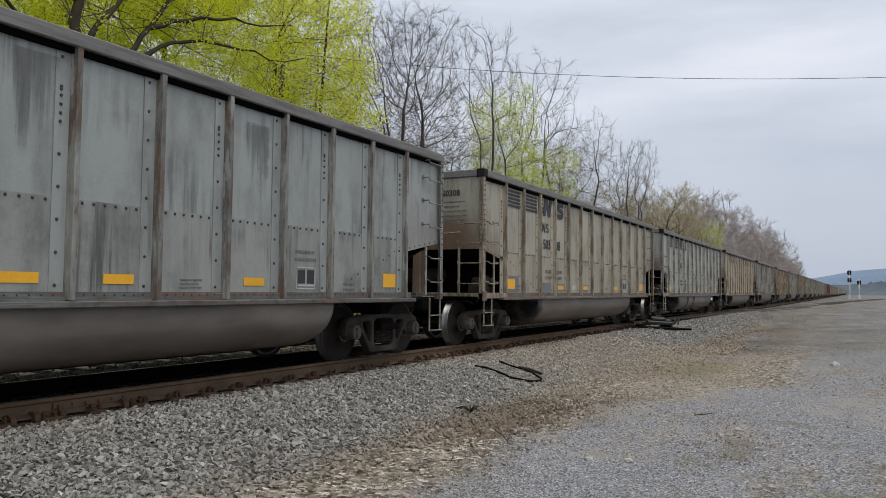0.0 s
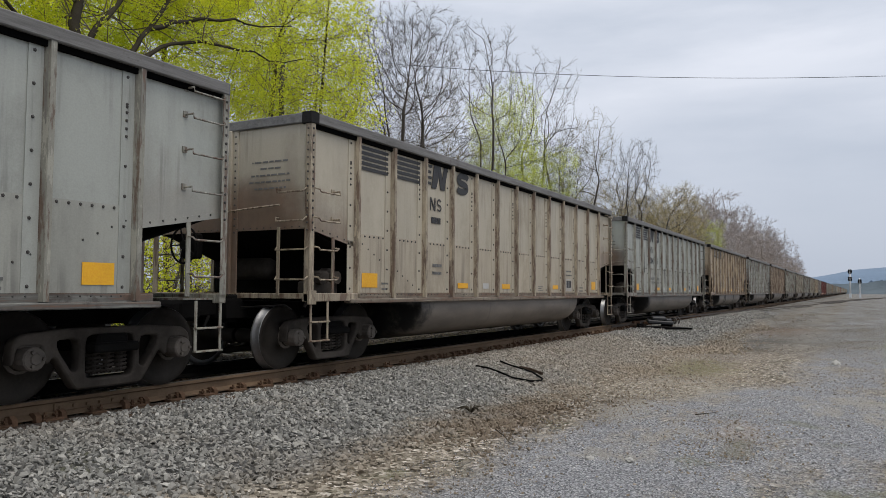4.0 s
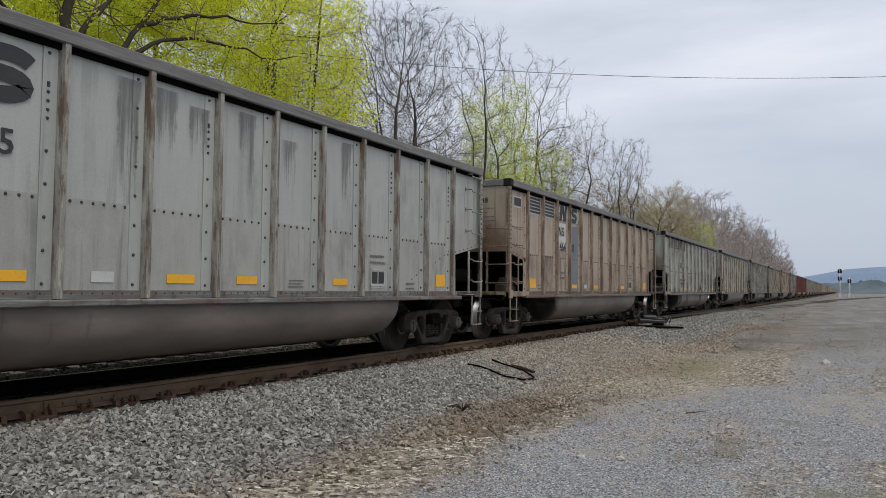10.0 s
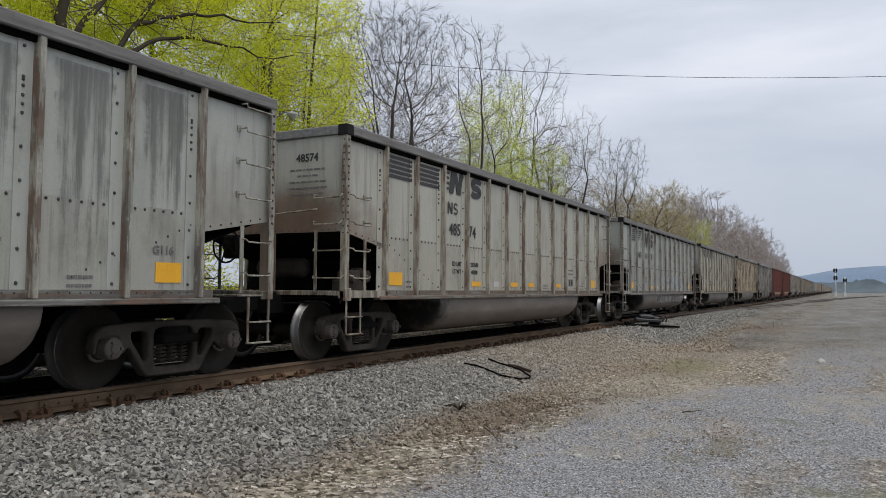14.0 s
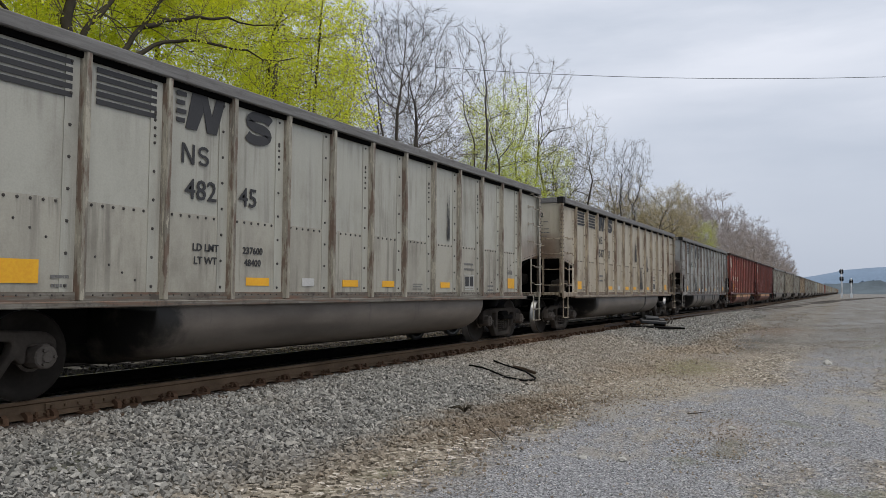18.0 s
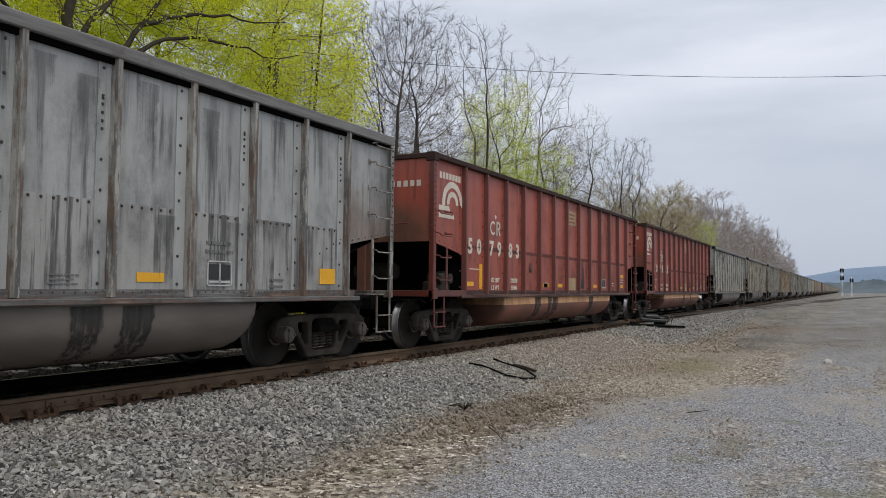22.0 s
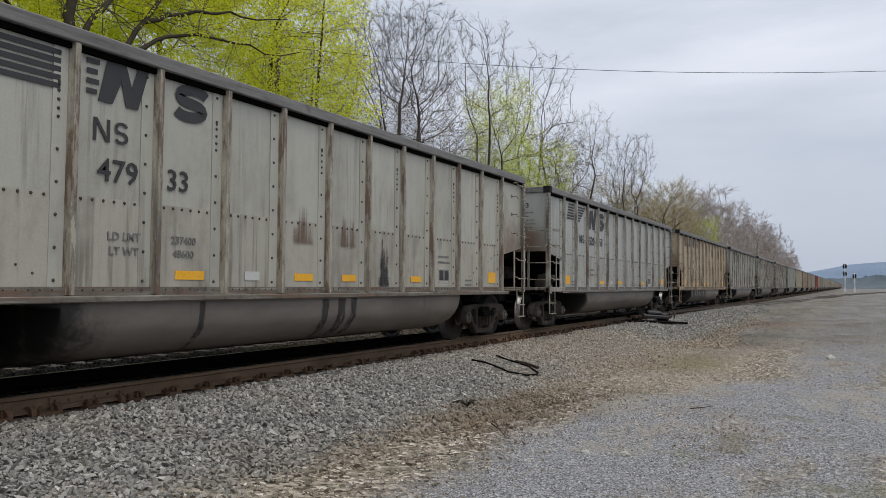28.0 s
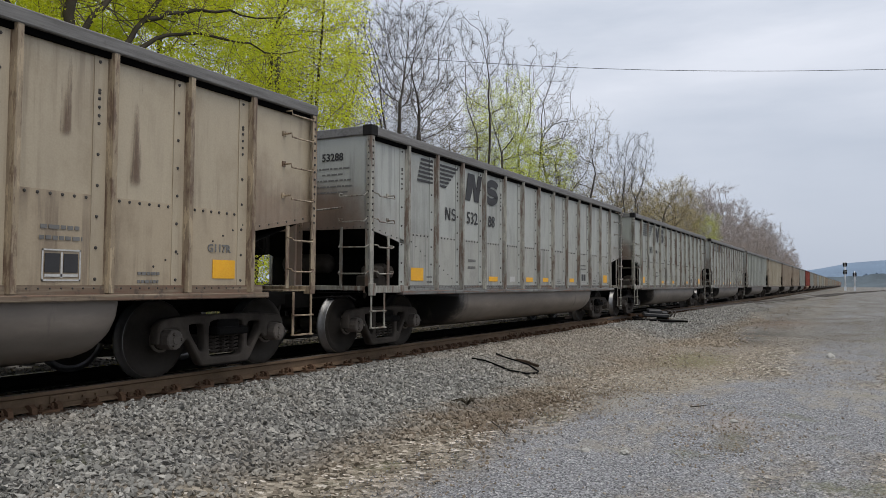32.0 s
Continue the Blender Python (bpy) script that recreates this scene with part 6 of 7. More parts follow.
def leaf_mesh(name, points, count, size, scatter, material, seed):
    """Small folded leaves scattered round the twigs' ends."""
    r = np.random.RandomState(seed)
    P = np.array([p[:] for p in points])
    c = P[r.randint(0, len(P), count)] + r.normal(0, scatter, (count, 3))
    u = r.normal(0, 1, (count, 3))
    u /= np.linalg.norm(u, axis=1, keepdims=True)
    v = np.cross(u, r.normal(0, 1, (count, 3)))
    v /= np.linalg.norm(v, axis=1, keepdims=True)
    s = r.uniform(0.6, 1.3, (count, 1)) * size
    w = np.cross(u, v)
    quad = np.stack([c - u * s * 0.6, c + v * s * 0.38 + w * s * 0.12, c + u * s * 0.6, c - v * s * 0.38 + w * s * 0.12], 1)
    i = np.arange(count)[:, None] * 4
    faces = np.concatenate([i + [0, 1, 2], i + [0, 2, 3]], 0)
    return mesh_of(name, quad.reshape(-1, 3).tolist(), faces.tolist(), material)


SPREADING = dict(depth=5, kids=(5, 4, 4, 3, 2), angle=(28, 62), shrink=(0.62, 0.82), taper=0.62, wander=0.10, lift=0.03, thin=0.004)


PROFILES = {
    "vase": ((0.0, 0.25, 0.6, 0.85, 1.0), (0.12, 0.42, 0.95, 0.85, 0.3)),
    "round": ((0.0, 0.2, 0.5, 0.8, 1.0), (0.4, 0.9, 1.0, 0.7, 0.15)),
    "tall": ((0.0, 0.3, 0.6, 0.85, 1.0), (0.35, 0.8, 1.0, 0.7, 0.2)),
}


def colony(seed, tall, base, reach, shape, pulls, stems=1, step=0.28, near=1.7, kill=0.5, up=0.1, tip=0.006, twigs=3, twig=0.55, droop=0.0, lean=0.0, keep=0.6, wander=0.09, lead=0.6, fan=0.22):
    """A tree that grows towards points spread through its crown. Gives branches (points, radii, order) and the twigs' ends."""
    r = np.random.RandomState(seed)
    u = r.uniform(0, 1, pulls * 4)
    wide = np.interp(u, *PROFILES[shape])
    u, wide = (q[r.uniform(0, 1, pulls * 4) < wide ** 2 + 0.05][:pulls] for q in (u, wide))
    ang, rad = r.uniform(0, 2 * np.pi, len(u)), reach * wide * np.sqrt(r.uniform(0.05, 1, len(u)))
    goal = np.stack([rad * np.cos(ang) + lean * u, rad * np.sin(ang), base + (tall - base) * u], 1)
    # clumps and gaps: leave out some pockets of the crown
    for _ in range(7):
        hole = goal[r.randint(len(goal))]
        goal = goal[np.linalg.norm(goal - hole, axis=1) > reach * 0.2]
    place, parent = [], []
    for k in range(stems):
        a = 2 * np.pi * k / stems + r.uniform(0, 1)
        spot, last = np.array([0.16 * np.cos(a), 0.16 * np.sin(a), -0.3]) * (stems > 1), -1
        spot[2] = -0.3
        way = np.array([np.cos(a) * fan * (stems > 1) + lean / tall, np.sin(a) * fan * (stems > 1), 1.0])
        top = base + lead * (tall - base) * r.uniform(0.7, 1.15)
        while spot[2] < top:
            place.append(spot.copy())
            parent.append(last)
            last = len(place) - 1
            way += r.normal(0, 0.02, 3) * (1, 1, 0)
            spot = spot + (step * 1.5 if spot[2] < base - 0.5 else step * r.uniform(2.2, 4.0)) * way / np.linalg.norm(way)
    place = np.array(place)
    way = np.zeros_like(place)
    way[:, 2] = 1.0
    born = [0] * len(place)
    dist = np.full(len(goal), 1e9)
    who = np.zeros(len(goal), int)
    fresh = 0
    for _ in range(90):
        d = np.linalg.norm(goal[:, None] - place[None, fresh:], axis=2)
        j = d.argmin(1)
        d = d[np.arange(len(goal)), j]
        better = d < dist
        dist[better], who[better] = d[better], j[better] + fresh
        alive = dist > kill
        goal, dist, who = goal[alive], dist[alive], who[alive]
        pull = dist < near
        if not pull.any():
            if len(goal) == 0 or dist.min() > near * 3:
                break
            pull = dist < dist.min() + 0.3
        to = (goal[pull] - place[who[pull]]) / dist[pull][:, None]
        total = np.zeros_like(place)
        np.add.at(total, who[pull], to)
        hot = np.unique(who[pull])
        spent = hot[np.array([born[h] for h in hot]) >= 3]
        if len(spent):
            # a fork with three arms draws no more: drop the points that it cannot reach
            stay = ~np.isin(who, spent)
            goal, dist, who = goal[stay], dist[stay], who[stay]
            hot = hot[~np.isin(hot, spent)]
            if len(hot) == 0:
                fresh = len(place) - 1
                continue
        d = total[hot] / np.linalg.norm(total[hot], axis=1, keepdims=True) + way[hot] * keep + r.normal(0, wander, (len(hot), 3)) + (0, 0, up)
        d /= np.linalg.norm(d, axis=1, keepdims=True)
        fresh = len(place)
        place = np.concatenate([place, place[hot] + step * d])
        way = np.concatenate([way, d])
        parent += hot.tolist()
        for h in hot:
            born[h] += 1
        born += [0] * len(hot)
    n = len(place)
    flow = np.zeros(n)
    child = [[] for _ in range(n)]
    for i in range(n - 1, -1, -1):
        if not child[i]:
            flow[i] = 1.0
        if parent[i] >= 0:
            flow[parent[i]] += flow[i]
            child[parent[i]].append(i)
    size = tip * flow ** 0.5
    out, tips = [], []
    start = [(i, -1, 0) for i in range(n) if parent[i] < 0]
    while start:
        i, origin, order = start.pop()
        line = ([origin] if origin >= 0 else []) + [i]
        while child[i]:
            main = max(child[i], key=lambda c: flow[c])
            start += [(c, i, order + 1) for c in child[i] if c != main]
            i = main
            line.append(i)
        radii = [min(size[line[min(1, len(line) - 1)]] if q == origin else size[q], 1.0) for q in line]
        out.append(([Vector(place[q]) for q in line], radii, order if radii[0] > 0.02 else 3))
        for q in line[1:]:
            if flow[q] < 5:
                for _ in range(twigs if flow[q] == 1 else 1):
                    d = way[q] + r.normal(0, 0.55, 3) + (0, 0, 0.15)
                    d /= np.linalg.norm(d)
                    long = twig * r.uniform(0.5, 1.3)
                    mid = place[q] + d * long * 0.5
                    d = d + r.normal(0, 0.25, 3) - (0, 0, droop)
                    end = mid + d / np.linalg.norm(d) * long * 0.5
                    out.append(([Vector(place[q]), Vector(mid), Vector(end)], [tip * 0.8, tip * 0.65, tip * 0.45], 4))
                    tips += [end, mid]
    return out, np.array(tips)


def colony_data(bark, twig_bark, leaves=0, leaf=None, leaf_size=0.06, scatter=0.1, **spec):
    out, tips = colony(**spec)
    wood = (wood_mesh("trunk", [b for b in out if b[2] < 3], bark), wood_mesh("twig_mass", [b for b in out if b[2] >= 3], twig_bark))
    return wood, leaf_mesh("crown", tips[np.random.RandomState(spec["seed"]).uniform(0, 1, len(tips)) < 0.55], leaves, leaf_size, scatter, leaf, spec["seed"]) if leaves else None


def plant(data, x, y, turn, label, k=1.0):
    t = thing("tree", label, "tree", Matrix.LocRotScale((x, y, float(level(np.array(x), np.array(y)))), Euler((0, 0, radians(turn))), (k, k, k)), "trees behind the track")
    part("trunk", data[0][0], t)
    tagged(part("twig_mass", data[0][1], t, "fine twigs"), kind="stuff")
    if data[1]:
        part("crown", data[1], t, "spring leaves")
    return t


def big_tree():
    """The large tree close behind the track: three stems and two long level limbs, each with its own branches."""
    rnd = random.Random(6)
    limbs = [
        ([(10.3, 15.9, 0.0), (10.5, 15.7, 3.5), (10.7, 15.5, 6.84), (10.76, 15.5, 7.64), (10.9, 15.6, 10.0), (11.1, 15.9, 13.0)], 0.24, 0.07),
        ([(10.6, 15.65, 5.4), (11.15, 15.5, 7.09), (11.51, 15.5, 7.57), (11.83, 15.5, 8.03), (12.8, 15.3, 9.7), (13.8, 15.1, 11.8)], 0.13, 0.05),
        ([(10.55, 15.7, 4.2), (11.5, 15.6, 5.8), (12.32, 15.5, 7.06), (12.8, 15.5, 7.78), (13.25, 15.5, 8.52), (13.9, 15.3, 10.0), (14.6, 15.0, 12.0)], 0.13, 0.05),
        ([(12.72, 15.5, 7.68), (13.42, 15.5, 8.08), (14.36, 15.45, 8.47), (15.57, 15.4, 8.85), (16.53, 15.3, 8.9), (17.8, 15.2, 9.3)], 0.10, 0.03),
        ([(11.7, 15.6, 6.1), (12.83, 15.5, 7.09), (13.44, 15.5, 7.51), (14.48, 15.5, 7.88), (15.75, 15.4, 7.99), (16.93, 15.3, 7.98), (18.3, 15.1, 8.4)], 0.10, 0.03),
        ([(10.75, 15.5, 7.6), (9.8, 15.3, 9.0), (8.8, 15.2, 10.2), (7.6, 15.0, 11.2)], 0.09, 0.03),
        ([(10.6, 15.6, 5.6), (9.4, 15.4, 6.8), (8.2, 15.3, 7.6), (7.0, 15.2, 8.6)], 0.09, 0.03),
    ]
    out, tips = [], []
    for pts, r0, r1 in limbs:
        pts = [Vector(p) for p in pts]
        fine = []
        for a, b in zip(pts, pts[1:]):
            fine += [a, a.lerp(b, 0.5) + Vector((rnd.gauss(0, 0.04), rnd.gauss(0, 0.04), rnd.gauss(0, 0.04)))]
        fine.append(pts[-1])
        r0, r1 = r0 * (0.84 if r0 > 0.2 else 0.68), r1 * 0.68
        r1 = r1 if pts[-1].z > 11 else 0.012
        radii = [r0 + (r1 - r0) * i / (len(fine) - 1) for i in range(len(fine))]
        out.append((fine, radii, 0))
        for i in range(3 if r0 > 0.2 else 1, len(fine)):
            for _ in range(2):
                d = (fine[i] - fine[i - 1]).normalized()
                side = Vector((rnd.gauss(-0.1, 1), abs(rnd.gauss(0.3, 1)), rnd.gauss(0.35, 0.8))).normalized()
                grow(rnd, fine[i], (d * 0.6 + side).normalized(), rnd.uniform(0.9, 1.7), min(radii[i] * 0.35, 0.018), 3, SPREADING, out, tips)
    t = thing("tree", "large spreading tree with dark limbs and yellow-green leaves", "tree", pose(10.3, 15.9, 0.05), "trees behind the track")
    base = Vector((10.3, 15.9, 0.05))
    out = [([q - base for q in a], b, c) for a, b, c in out]
    part("trunk", wood_mesh("trunk", [b for b in out if b[2] < 2], BARK_DARK), t)
    tagged(part("twig_mass", wood_mesh("twig_mass", [b for b in out if b[2] >= 2], TWIG_GREEN), t, "olive twigs"), kind="stuff")
    part("crown", leaf_mesh("crown", [q - base + Vector((0, 0.35, 0.1)) for q, _ in tips if q.y > 14.9], 95000, 0.062, 0.15, LEAF, 6), t, "fresh yellow-green leaves")


big_tree()
FINE, OPEN_LIMBS, BUDS, TAN = "tall bare tree with fine grey-brown twigs", "tall bare tree with open upright limbs", "slim tree with pale green buds", "young tree with tan spring buds"
LEAFING = "leafing tree with yellow-green spring leaves"
GREEN = [colony_data(BARK_DARK, TWIG_GREEN, 30000, LEAF, 0.07, 0.17, seed=4, tall=15.5, base=5.0, reach=4.6, shape="round", pulls=1500, kill=0.5, tip=0.0055, up=0.02, keep=0.4, wander=0.14, lead=0.7),
         colony_data(BARK_DARK, TWIG_GREEN, 27000, LEAF, 0.07, 0.17, seed=8, tall=14.5, base=5.0, reach=4.0, shape="round", pulls=1300, kill=0.5, tip=0.0055, up=0.02, keep=0.4, wander=0.14, lead=0.7)]
EDGE = colony_data(BARK_DARK, TWIG_GREEN, 15000, LEAF, 0.07, 0.17, seed=9, tall=12.8, base=5.5, reach=2.4, shape="round", pulls=800, kill=0.45, tip=0.005, up=0.02, keep=0.4, wander=0.12, lead=0.8)
for i, x, y, turn, k in ((1, 4.0, 21.0, 160, 1.0), (1, 12.2, 21.5, 40, 1.1), (0, 17.2, 19.8, 20, 1.0), (1, 19.6, 18.0, 250, 0.98)):
    plant(GREEN[i], x, y, turn, LEAFING, k)
plant(EDGE, 21.6, 17.4, 70, LEAFING, 1.06)
plant(EDGE, 23.0, 18.6, 200, LEAFING, 0.96)
BROOM = colony_data(TWIG, TWIG, seed=21, tall=14.3, base=5.6, reach=3.0, shape="vase", pulls=3600, stems=6, kill=0.33, near=1.4, step=0.26, up=0.06, keep=0.7, tip=0.0062, twigs=5, twig=0.5, lead=0.4, fan=0.13)
LIMBED = [colony_data(TWIG, TWIG, seed=22, tall=16.2, base=9.0, reach=2.2, shape="tall", pulls=620, kill=0.45, near=2.0, up=0.1, tip=0.0072, twigs=4, twig=0.5, stems=2, lead=0.2, fan=0.05),
          colony_data(TWIG, TWIG, seed=23, tall=16.8, base=8.5, reach=2.7, shape="round", pulls=760, kill=0.45, near=2.0, up=0.05, tip=0.0072, twigs=3, twig=0.5, lean=0.5, stems=2, lead=0.2, fan=0.05)]
TWIGGY = [colony_data(TWIG, TWIG_GREEN, seed=s, tall=12.0, base=4.5, reach=3.0, shape="round", pulls=1500, stems=2, kill=0.42, near=1.6, up=0.04, fan=0.1, tip=0.007, twigs=3, twig=0.6) for s in (25, 26)]
FAR_TWIGGY = [colony_data(TWIG_FAR_HAZE, TWIG_FAR_HAZE, seed=s, tall=12.0, base=2.5, reach=3.0, shape="tall", pulls=500, kill=0.55, near=1.9, up=0.05, tip=0.012, twigs=4, twig=0.8) for s in (27, 28, 29)]
BUDDING = colony_data(TWIG, TWIG, 24000, LEAF_PALE, 0.055, 0.16, seed=31, tall=13.2, base=4.0, reach=2.3, shape="tall", pulls=800, kill=0.45, up=0.12, tip=0.006)
TAN_BUDS = colony_data(TWIG, TWIG_TAN, 9000, LEAF_TAN, 0.07, 0.2, seed=33, tall=12.0, base=2.5, reach=3.4, shape="round", pulls=1100, kill=0.5, up=0.1, tip=0.01, twigs=4)
BUSH = [colony_data(TWIG, TWIG, 3000, leaf, 0.07, 0.12, seed=s, tall=3.2, base=0.4, reach=1.4, shape="round", pulls=260, stems=4, kill=0.35, near=1.2, tip=0.006) for s, leaf in ((41, LEAF), (43, LEAF_TAN))]
plant(BROOM, 28.8, 18.0, 10, FINE, 0.96)
plant(TWIGGY[0], 25.9, 20.5, 60, FINE, 1.02)
plant(TWIGGY[1], 32.6, 18.6, 150, FINE, 0.98)
plant(LIMBED[0], 37.3, 18.0, 80, OPEN_LIMBS)
plant(LIMBED[1], 45.2, 18.0, 325, OPEN_LIMBS)
plant(BUDDING, 39.2, 17.4, 140, BUDS, 1.0)
plant(BUDDING, 41.6, 19.0, 30, BUDS, 0.92)
plant(BUDDING, 45.4, 17.0, 250, BUDS, 0.82)
plant(TWIGGY[0], 52.2, 18.0, 260, FINE, 1.18)
plant(TWIGGY[1], 55.6, 19.5, 20, FINE, 1.08)
plant(LIMBED[0], 71.0, 18.0, 310, OPEN_LIMBS, 0.98)
plant(LIMBED[1], 74.5, 19.5, 120, OPEN_LIMBS, 0.9)
plant(TAN_BUDS, 79.0, 17.0, 60, TAN, 1.02)
plant(TAN_BUDS, 86.0, 17.5, 170, TAN, 1.12)
plant(TAN_BUDS, 93.0, 18.5, 280, TAN, 1.04)
plant(BUDDING, 103.0, 16.4, 75, BUDS, 0.8)
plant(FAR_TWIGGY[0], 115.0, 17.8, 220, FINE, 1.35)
r = random.Random(77)
for i in range(52):
    x = 31 + i * 3.3 + (i * 0.2) ** 2 * 1.7
    y = r.uniform(18.5, 23)
    pick = r.random()
    tall = r.uniform(8.5, 10.5) if x < 75 else r.uniform(9.5, 12.5) if x < 105 else r.uniform(12.0, 15.5) if x < 150 else r.uniform(14.5, 18.5) if x < 280 else r.uniform(11, 15)
    if x < 70:
        data, label = (TWIGGY[i % 2], FINE) if pick < 0.85 else (BUDDING, BUDS)
    elif x < 105:
        data, label = (TAN_BUDS, TAN) if pick < 0.45 else (TWIGGY[i % 2], FINE)
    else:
        data, label = FAR_TWIGGY[i % 3], "bare tree with pinkish grey, haze-paled twigs"
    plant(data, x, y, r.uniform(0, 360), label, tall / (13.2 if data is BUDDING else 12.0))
for i in range(46):
    x = 3 + i * 1.7 + (max(0, i - 20) * 0.3) ** 2
    plant(BUSH[0 if r.random() < 0.55 else 1], x, r.uniform(15.0, 18), r.uniform(0, 360), "low brushy undergrowth with spring leaves", r.uniform(0.8, 1.3))

# ---- distance ----
def ridge(name, x0, x1, y0, y1, heights, material, label):
    n = len(heights)
    v = []
    for i, h in enumerate(heights):
        f = i / (n - 1)
        x, y = x0 + (x1 - x0) * f, y0 + (y1 - y0) * f
        v += [(x, y, -2), (x + 40, y, h * 0.6), (x + (160 if h > 14 else 44), y, h)]
    faces = []
    for i in range(n - 1):
        for j in range(2):
            faces.append((i * 3 + j, i * 3 + j + 1, i * 3 + j + 4, i * 3 + j + 3))
    return tagged(new(name, mesh_of(name, v, faces, material, True)), label, "hill", kind="structure")


# distance haze is mixed into these base colours, house roofs and windows included
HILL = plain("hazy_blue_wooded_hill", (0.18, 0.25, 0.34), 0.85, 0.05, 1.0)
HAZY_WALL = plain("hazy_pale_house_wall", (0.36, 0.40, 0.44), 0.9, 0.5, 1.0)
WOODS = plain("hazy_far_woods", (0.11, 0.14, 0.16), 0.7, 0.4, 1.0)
hr = random.Random(8)
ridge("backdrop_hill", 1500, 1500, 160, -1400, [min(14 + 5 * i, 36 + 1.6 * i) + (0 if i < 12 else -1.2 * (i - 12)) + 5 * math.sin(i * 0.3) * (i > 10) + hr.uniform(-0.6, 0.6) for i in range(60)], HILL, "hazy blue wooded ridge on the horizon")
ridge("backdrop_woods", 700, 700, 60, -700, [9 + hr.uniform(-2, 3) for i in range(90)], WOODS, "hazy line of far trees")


# ---- pole, wire, signals, litter ----
def build_pole():
    x, y = 19.46, 17.0
    base = float(level(np.array(x), np.array(y)))
    p = thing("utility_pole", "weathered wooden utility pole among the trees", "utility pole", pose(x, y, base))
    part("pole", Shape().tube([(0, 0, -0.3), (0, 0, 9.48 - base)], [0.12, 0.09], 10).mesh("pole", POLE, True), p)
    lx, ly, lz = 19.40 - x, -1.0, 6.79 - base
    part("bracket", Shape().tube([(0, 0, lz - 0.15), (lx * 0.6, ly * 0.6, lz + 0.16), (lx, ly, lz + 0.12)], 0.025, 6).mesh("bracket", METAL), p)
    part("lamp_head", Shape().lathe([(0.0, 0.16), (0.07, 0.14), (0.10, 0.04), (0.2, -0.03), (0.17, -0.1), (0.0, -0.09)], (0, 0, 0), 14).mesh("lamp_head", LABEL, True), p, "white lamp head", pose(lx, ly, lz, -90))
    return p


build_pole()
a, b = Vector((20.05, 17.5, 9.44)), Vector((30.0, -10.0, 8.12))
pts = []
for i in range(53):
    f = i / 40
    q = a.lerp(b, f)
    q.z -= 0.8 * 4 * f * (1 - f)
    pts.append(q)
tagged(new("overhead_wire", Shape().tube(pts, 0.008, 5).mesh("overhead_wire", GRIME_AND_SHADE)), "thin dark overhead wire across the track", "wire")


SIGNAL_PAINT = plain("white_signal_paint", (0.62, 0.64, 0.66), 0.85, 6, 0.5)


def signal(x, y, tall, heads, label):
    s = thing("railway_signal", label, "railway signal", pose(x, y, float(level(np.array(x), np.array(y)))))
    part("mast", Shape().tube([(0, 0, -0.2), (0, 0, tall)], 0.17, 10).mesh("mast", SIGNAL_PAINT, True), s)
    part("base_cabinet", Shape().box(-0.35, 0.35, -0.3, 0.3, -0.1, 1.2, 0.03).mesh("base_cabinet", SIGNAL_PAINT), s)
    lad = Shape()
    ladder(lad, 0.3, 0.6, -0.2, 0.0, tall - 0.8, [0.4 + 0.35 * k for k in range(int((tall - 1.4) / 0.35))], 0.05)
    part("ladder", lad.mesh("ladder", SIGNAL_PAINT), s)
    for z in heads:
        h = Shape().box(-0.12, 0.1, -0.5, 0.5, z - 0.6, z + 0.6, 0.2)
        head = part("signal_head", h.mesh("signal_head", CHORD_DARK), s, "black target signal head")
        for k in (-0.42, 0.0, 0.42):
            part("lens_hood", Shape().lathe([(0.13, -0.3), (0.14, 0.0), (0.0, 0.0)], (0, 0, 0), 10).mesh("lens_hood", CHORD_DARK), head, at=pose(-0.14, 0, z + k, 0, 0, -90))
    part("platform", Shape().box(-0.2, 0.9, -0.6, 0.6, tall - 2.6, tall - 2.55).mesh("platform", SIGNAL_PAINT), s)
    return s


signal(232.0, 1.25, 8.0, (5.2, 7.2), "grey steel signal mast with two dark heads")
signal(246.0, -1.1, 5.6, (4.7,), "grey steel signal mast with one dark head")


def house(x, y, wide, turn, k):
    h = thing("house", "small pale far-off house among hazy trees", "house", pose(x, y, (x - 1500) * 0.5 + 4, 0, 0, turn))
    part("wall", Shape().box(-wide / 2, wide / 2, -4, 4, -8, 5.5).mesh("wall", HAZY_WALL), h)
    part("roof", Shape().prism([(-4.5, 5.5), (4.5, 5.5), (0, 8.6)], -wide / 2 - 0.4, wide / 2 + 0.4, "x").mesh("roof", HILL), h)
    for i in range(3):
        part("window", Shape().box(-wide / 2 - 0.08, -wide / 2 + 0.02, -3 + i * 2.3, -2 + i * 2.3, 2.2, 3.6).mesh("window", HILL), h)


for k, (y, wide, turn) in enumerate(((-24, 8, 10), (-42, 9, -15), (-84, 8, 25))):
    house(1519 + 3 * (k % 2), y, wide, turn, k)


def siding():
    """A second track that leaves the first one far down the line and comes over to the near side."""
    t = tagged(new("siding_track"), "rusty far siding rails that curve away", "railway track", kind="structure")
    def middle(u):
        return AXIS - 0.022 * u - 0.00022 * u * u

    def drop(u):
        return -0.06 - 0.3 * min(1.0, max(0.0, (u - 20) / 50))

    for off in (-0.755, 0.755):
        line = [(25 + 7 * i, middle(7 * i) + off, drop(7 * i)) for i in range(38)]
        part("rail", Shape().tube(line, 0.05, 4).mesh("rail", RAIL_DARK_RUST), t)
    s = Shape()
    for i in range(330):
        u = 30 + i * 0.65
        s.box(25 + u - 0.115, 25 + u + 0.115, middle(u) - 1.3, middle(u) + 1.3, drop(u) - 0.3, drop(u) - 0.07)
    tagged(part("tie_row", s.mesh("tie_row", TIE_GREY), t, "weathered wooden ties"), kind="stuff")
    return t


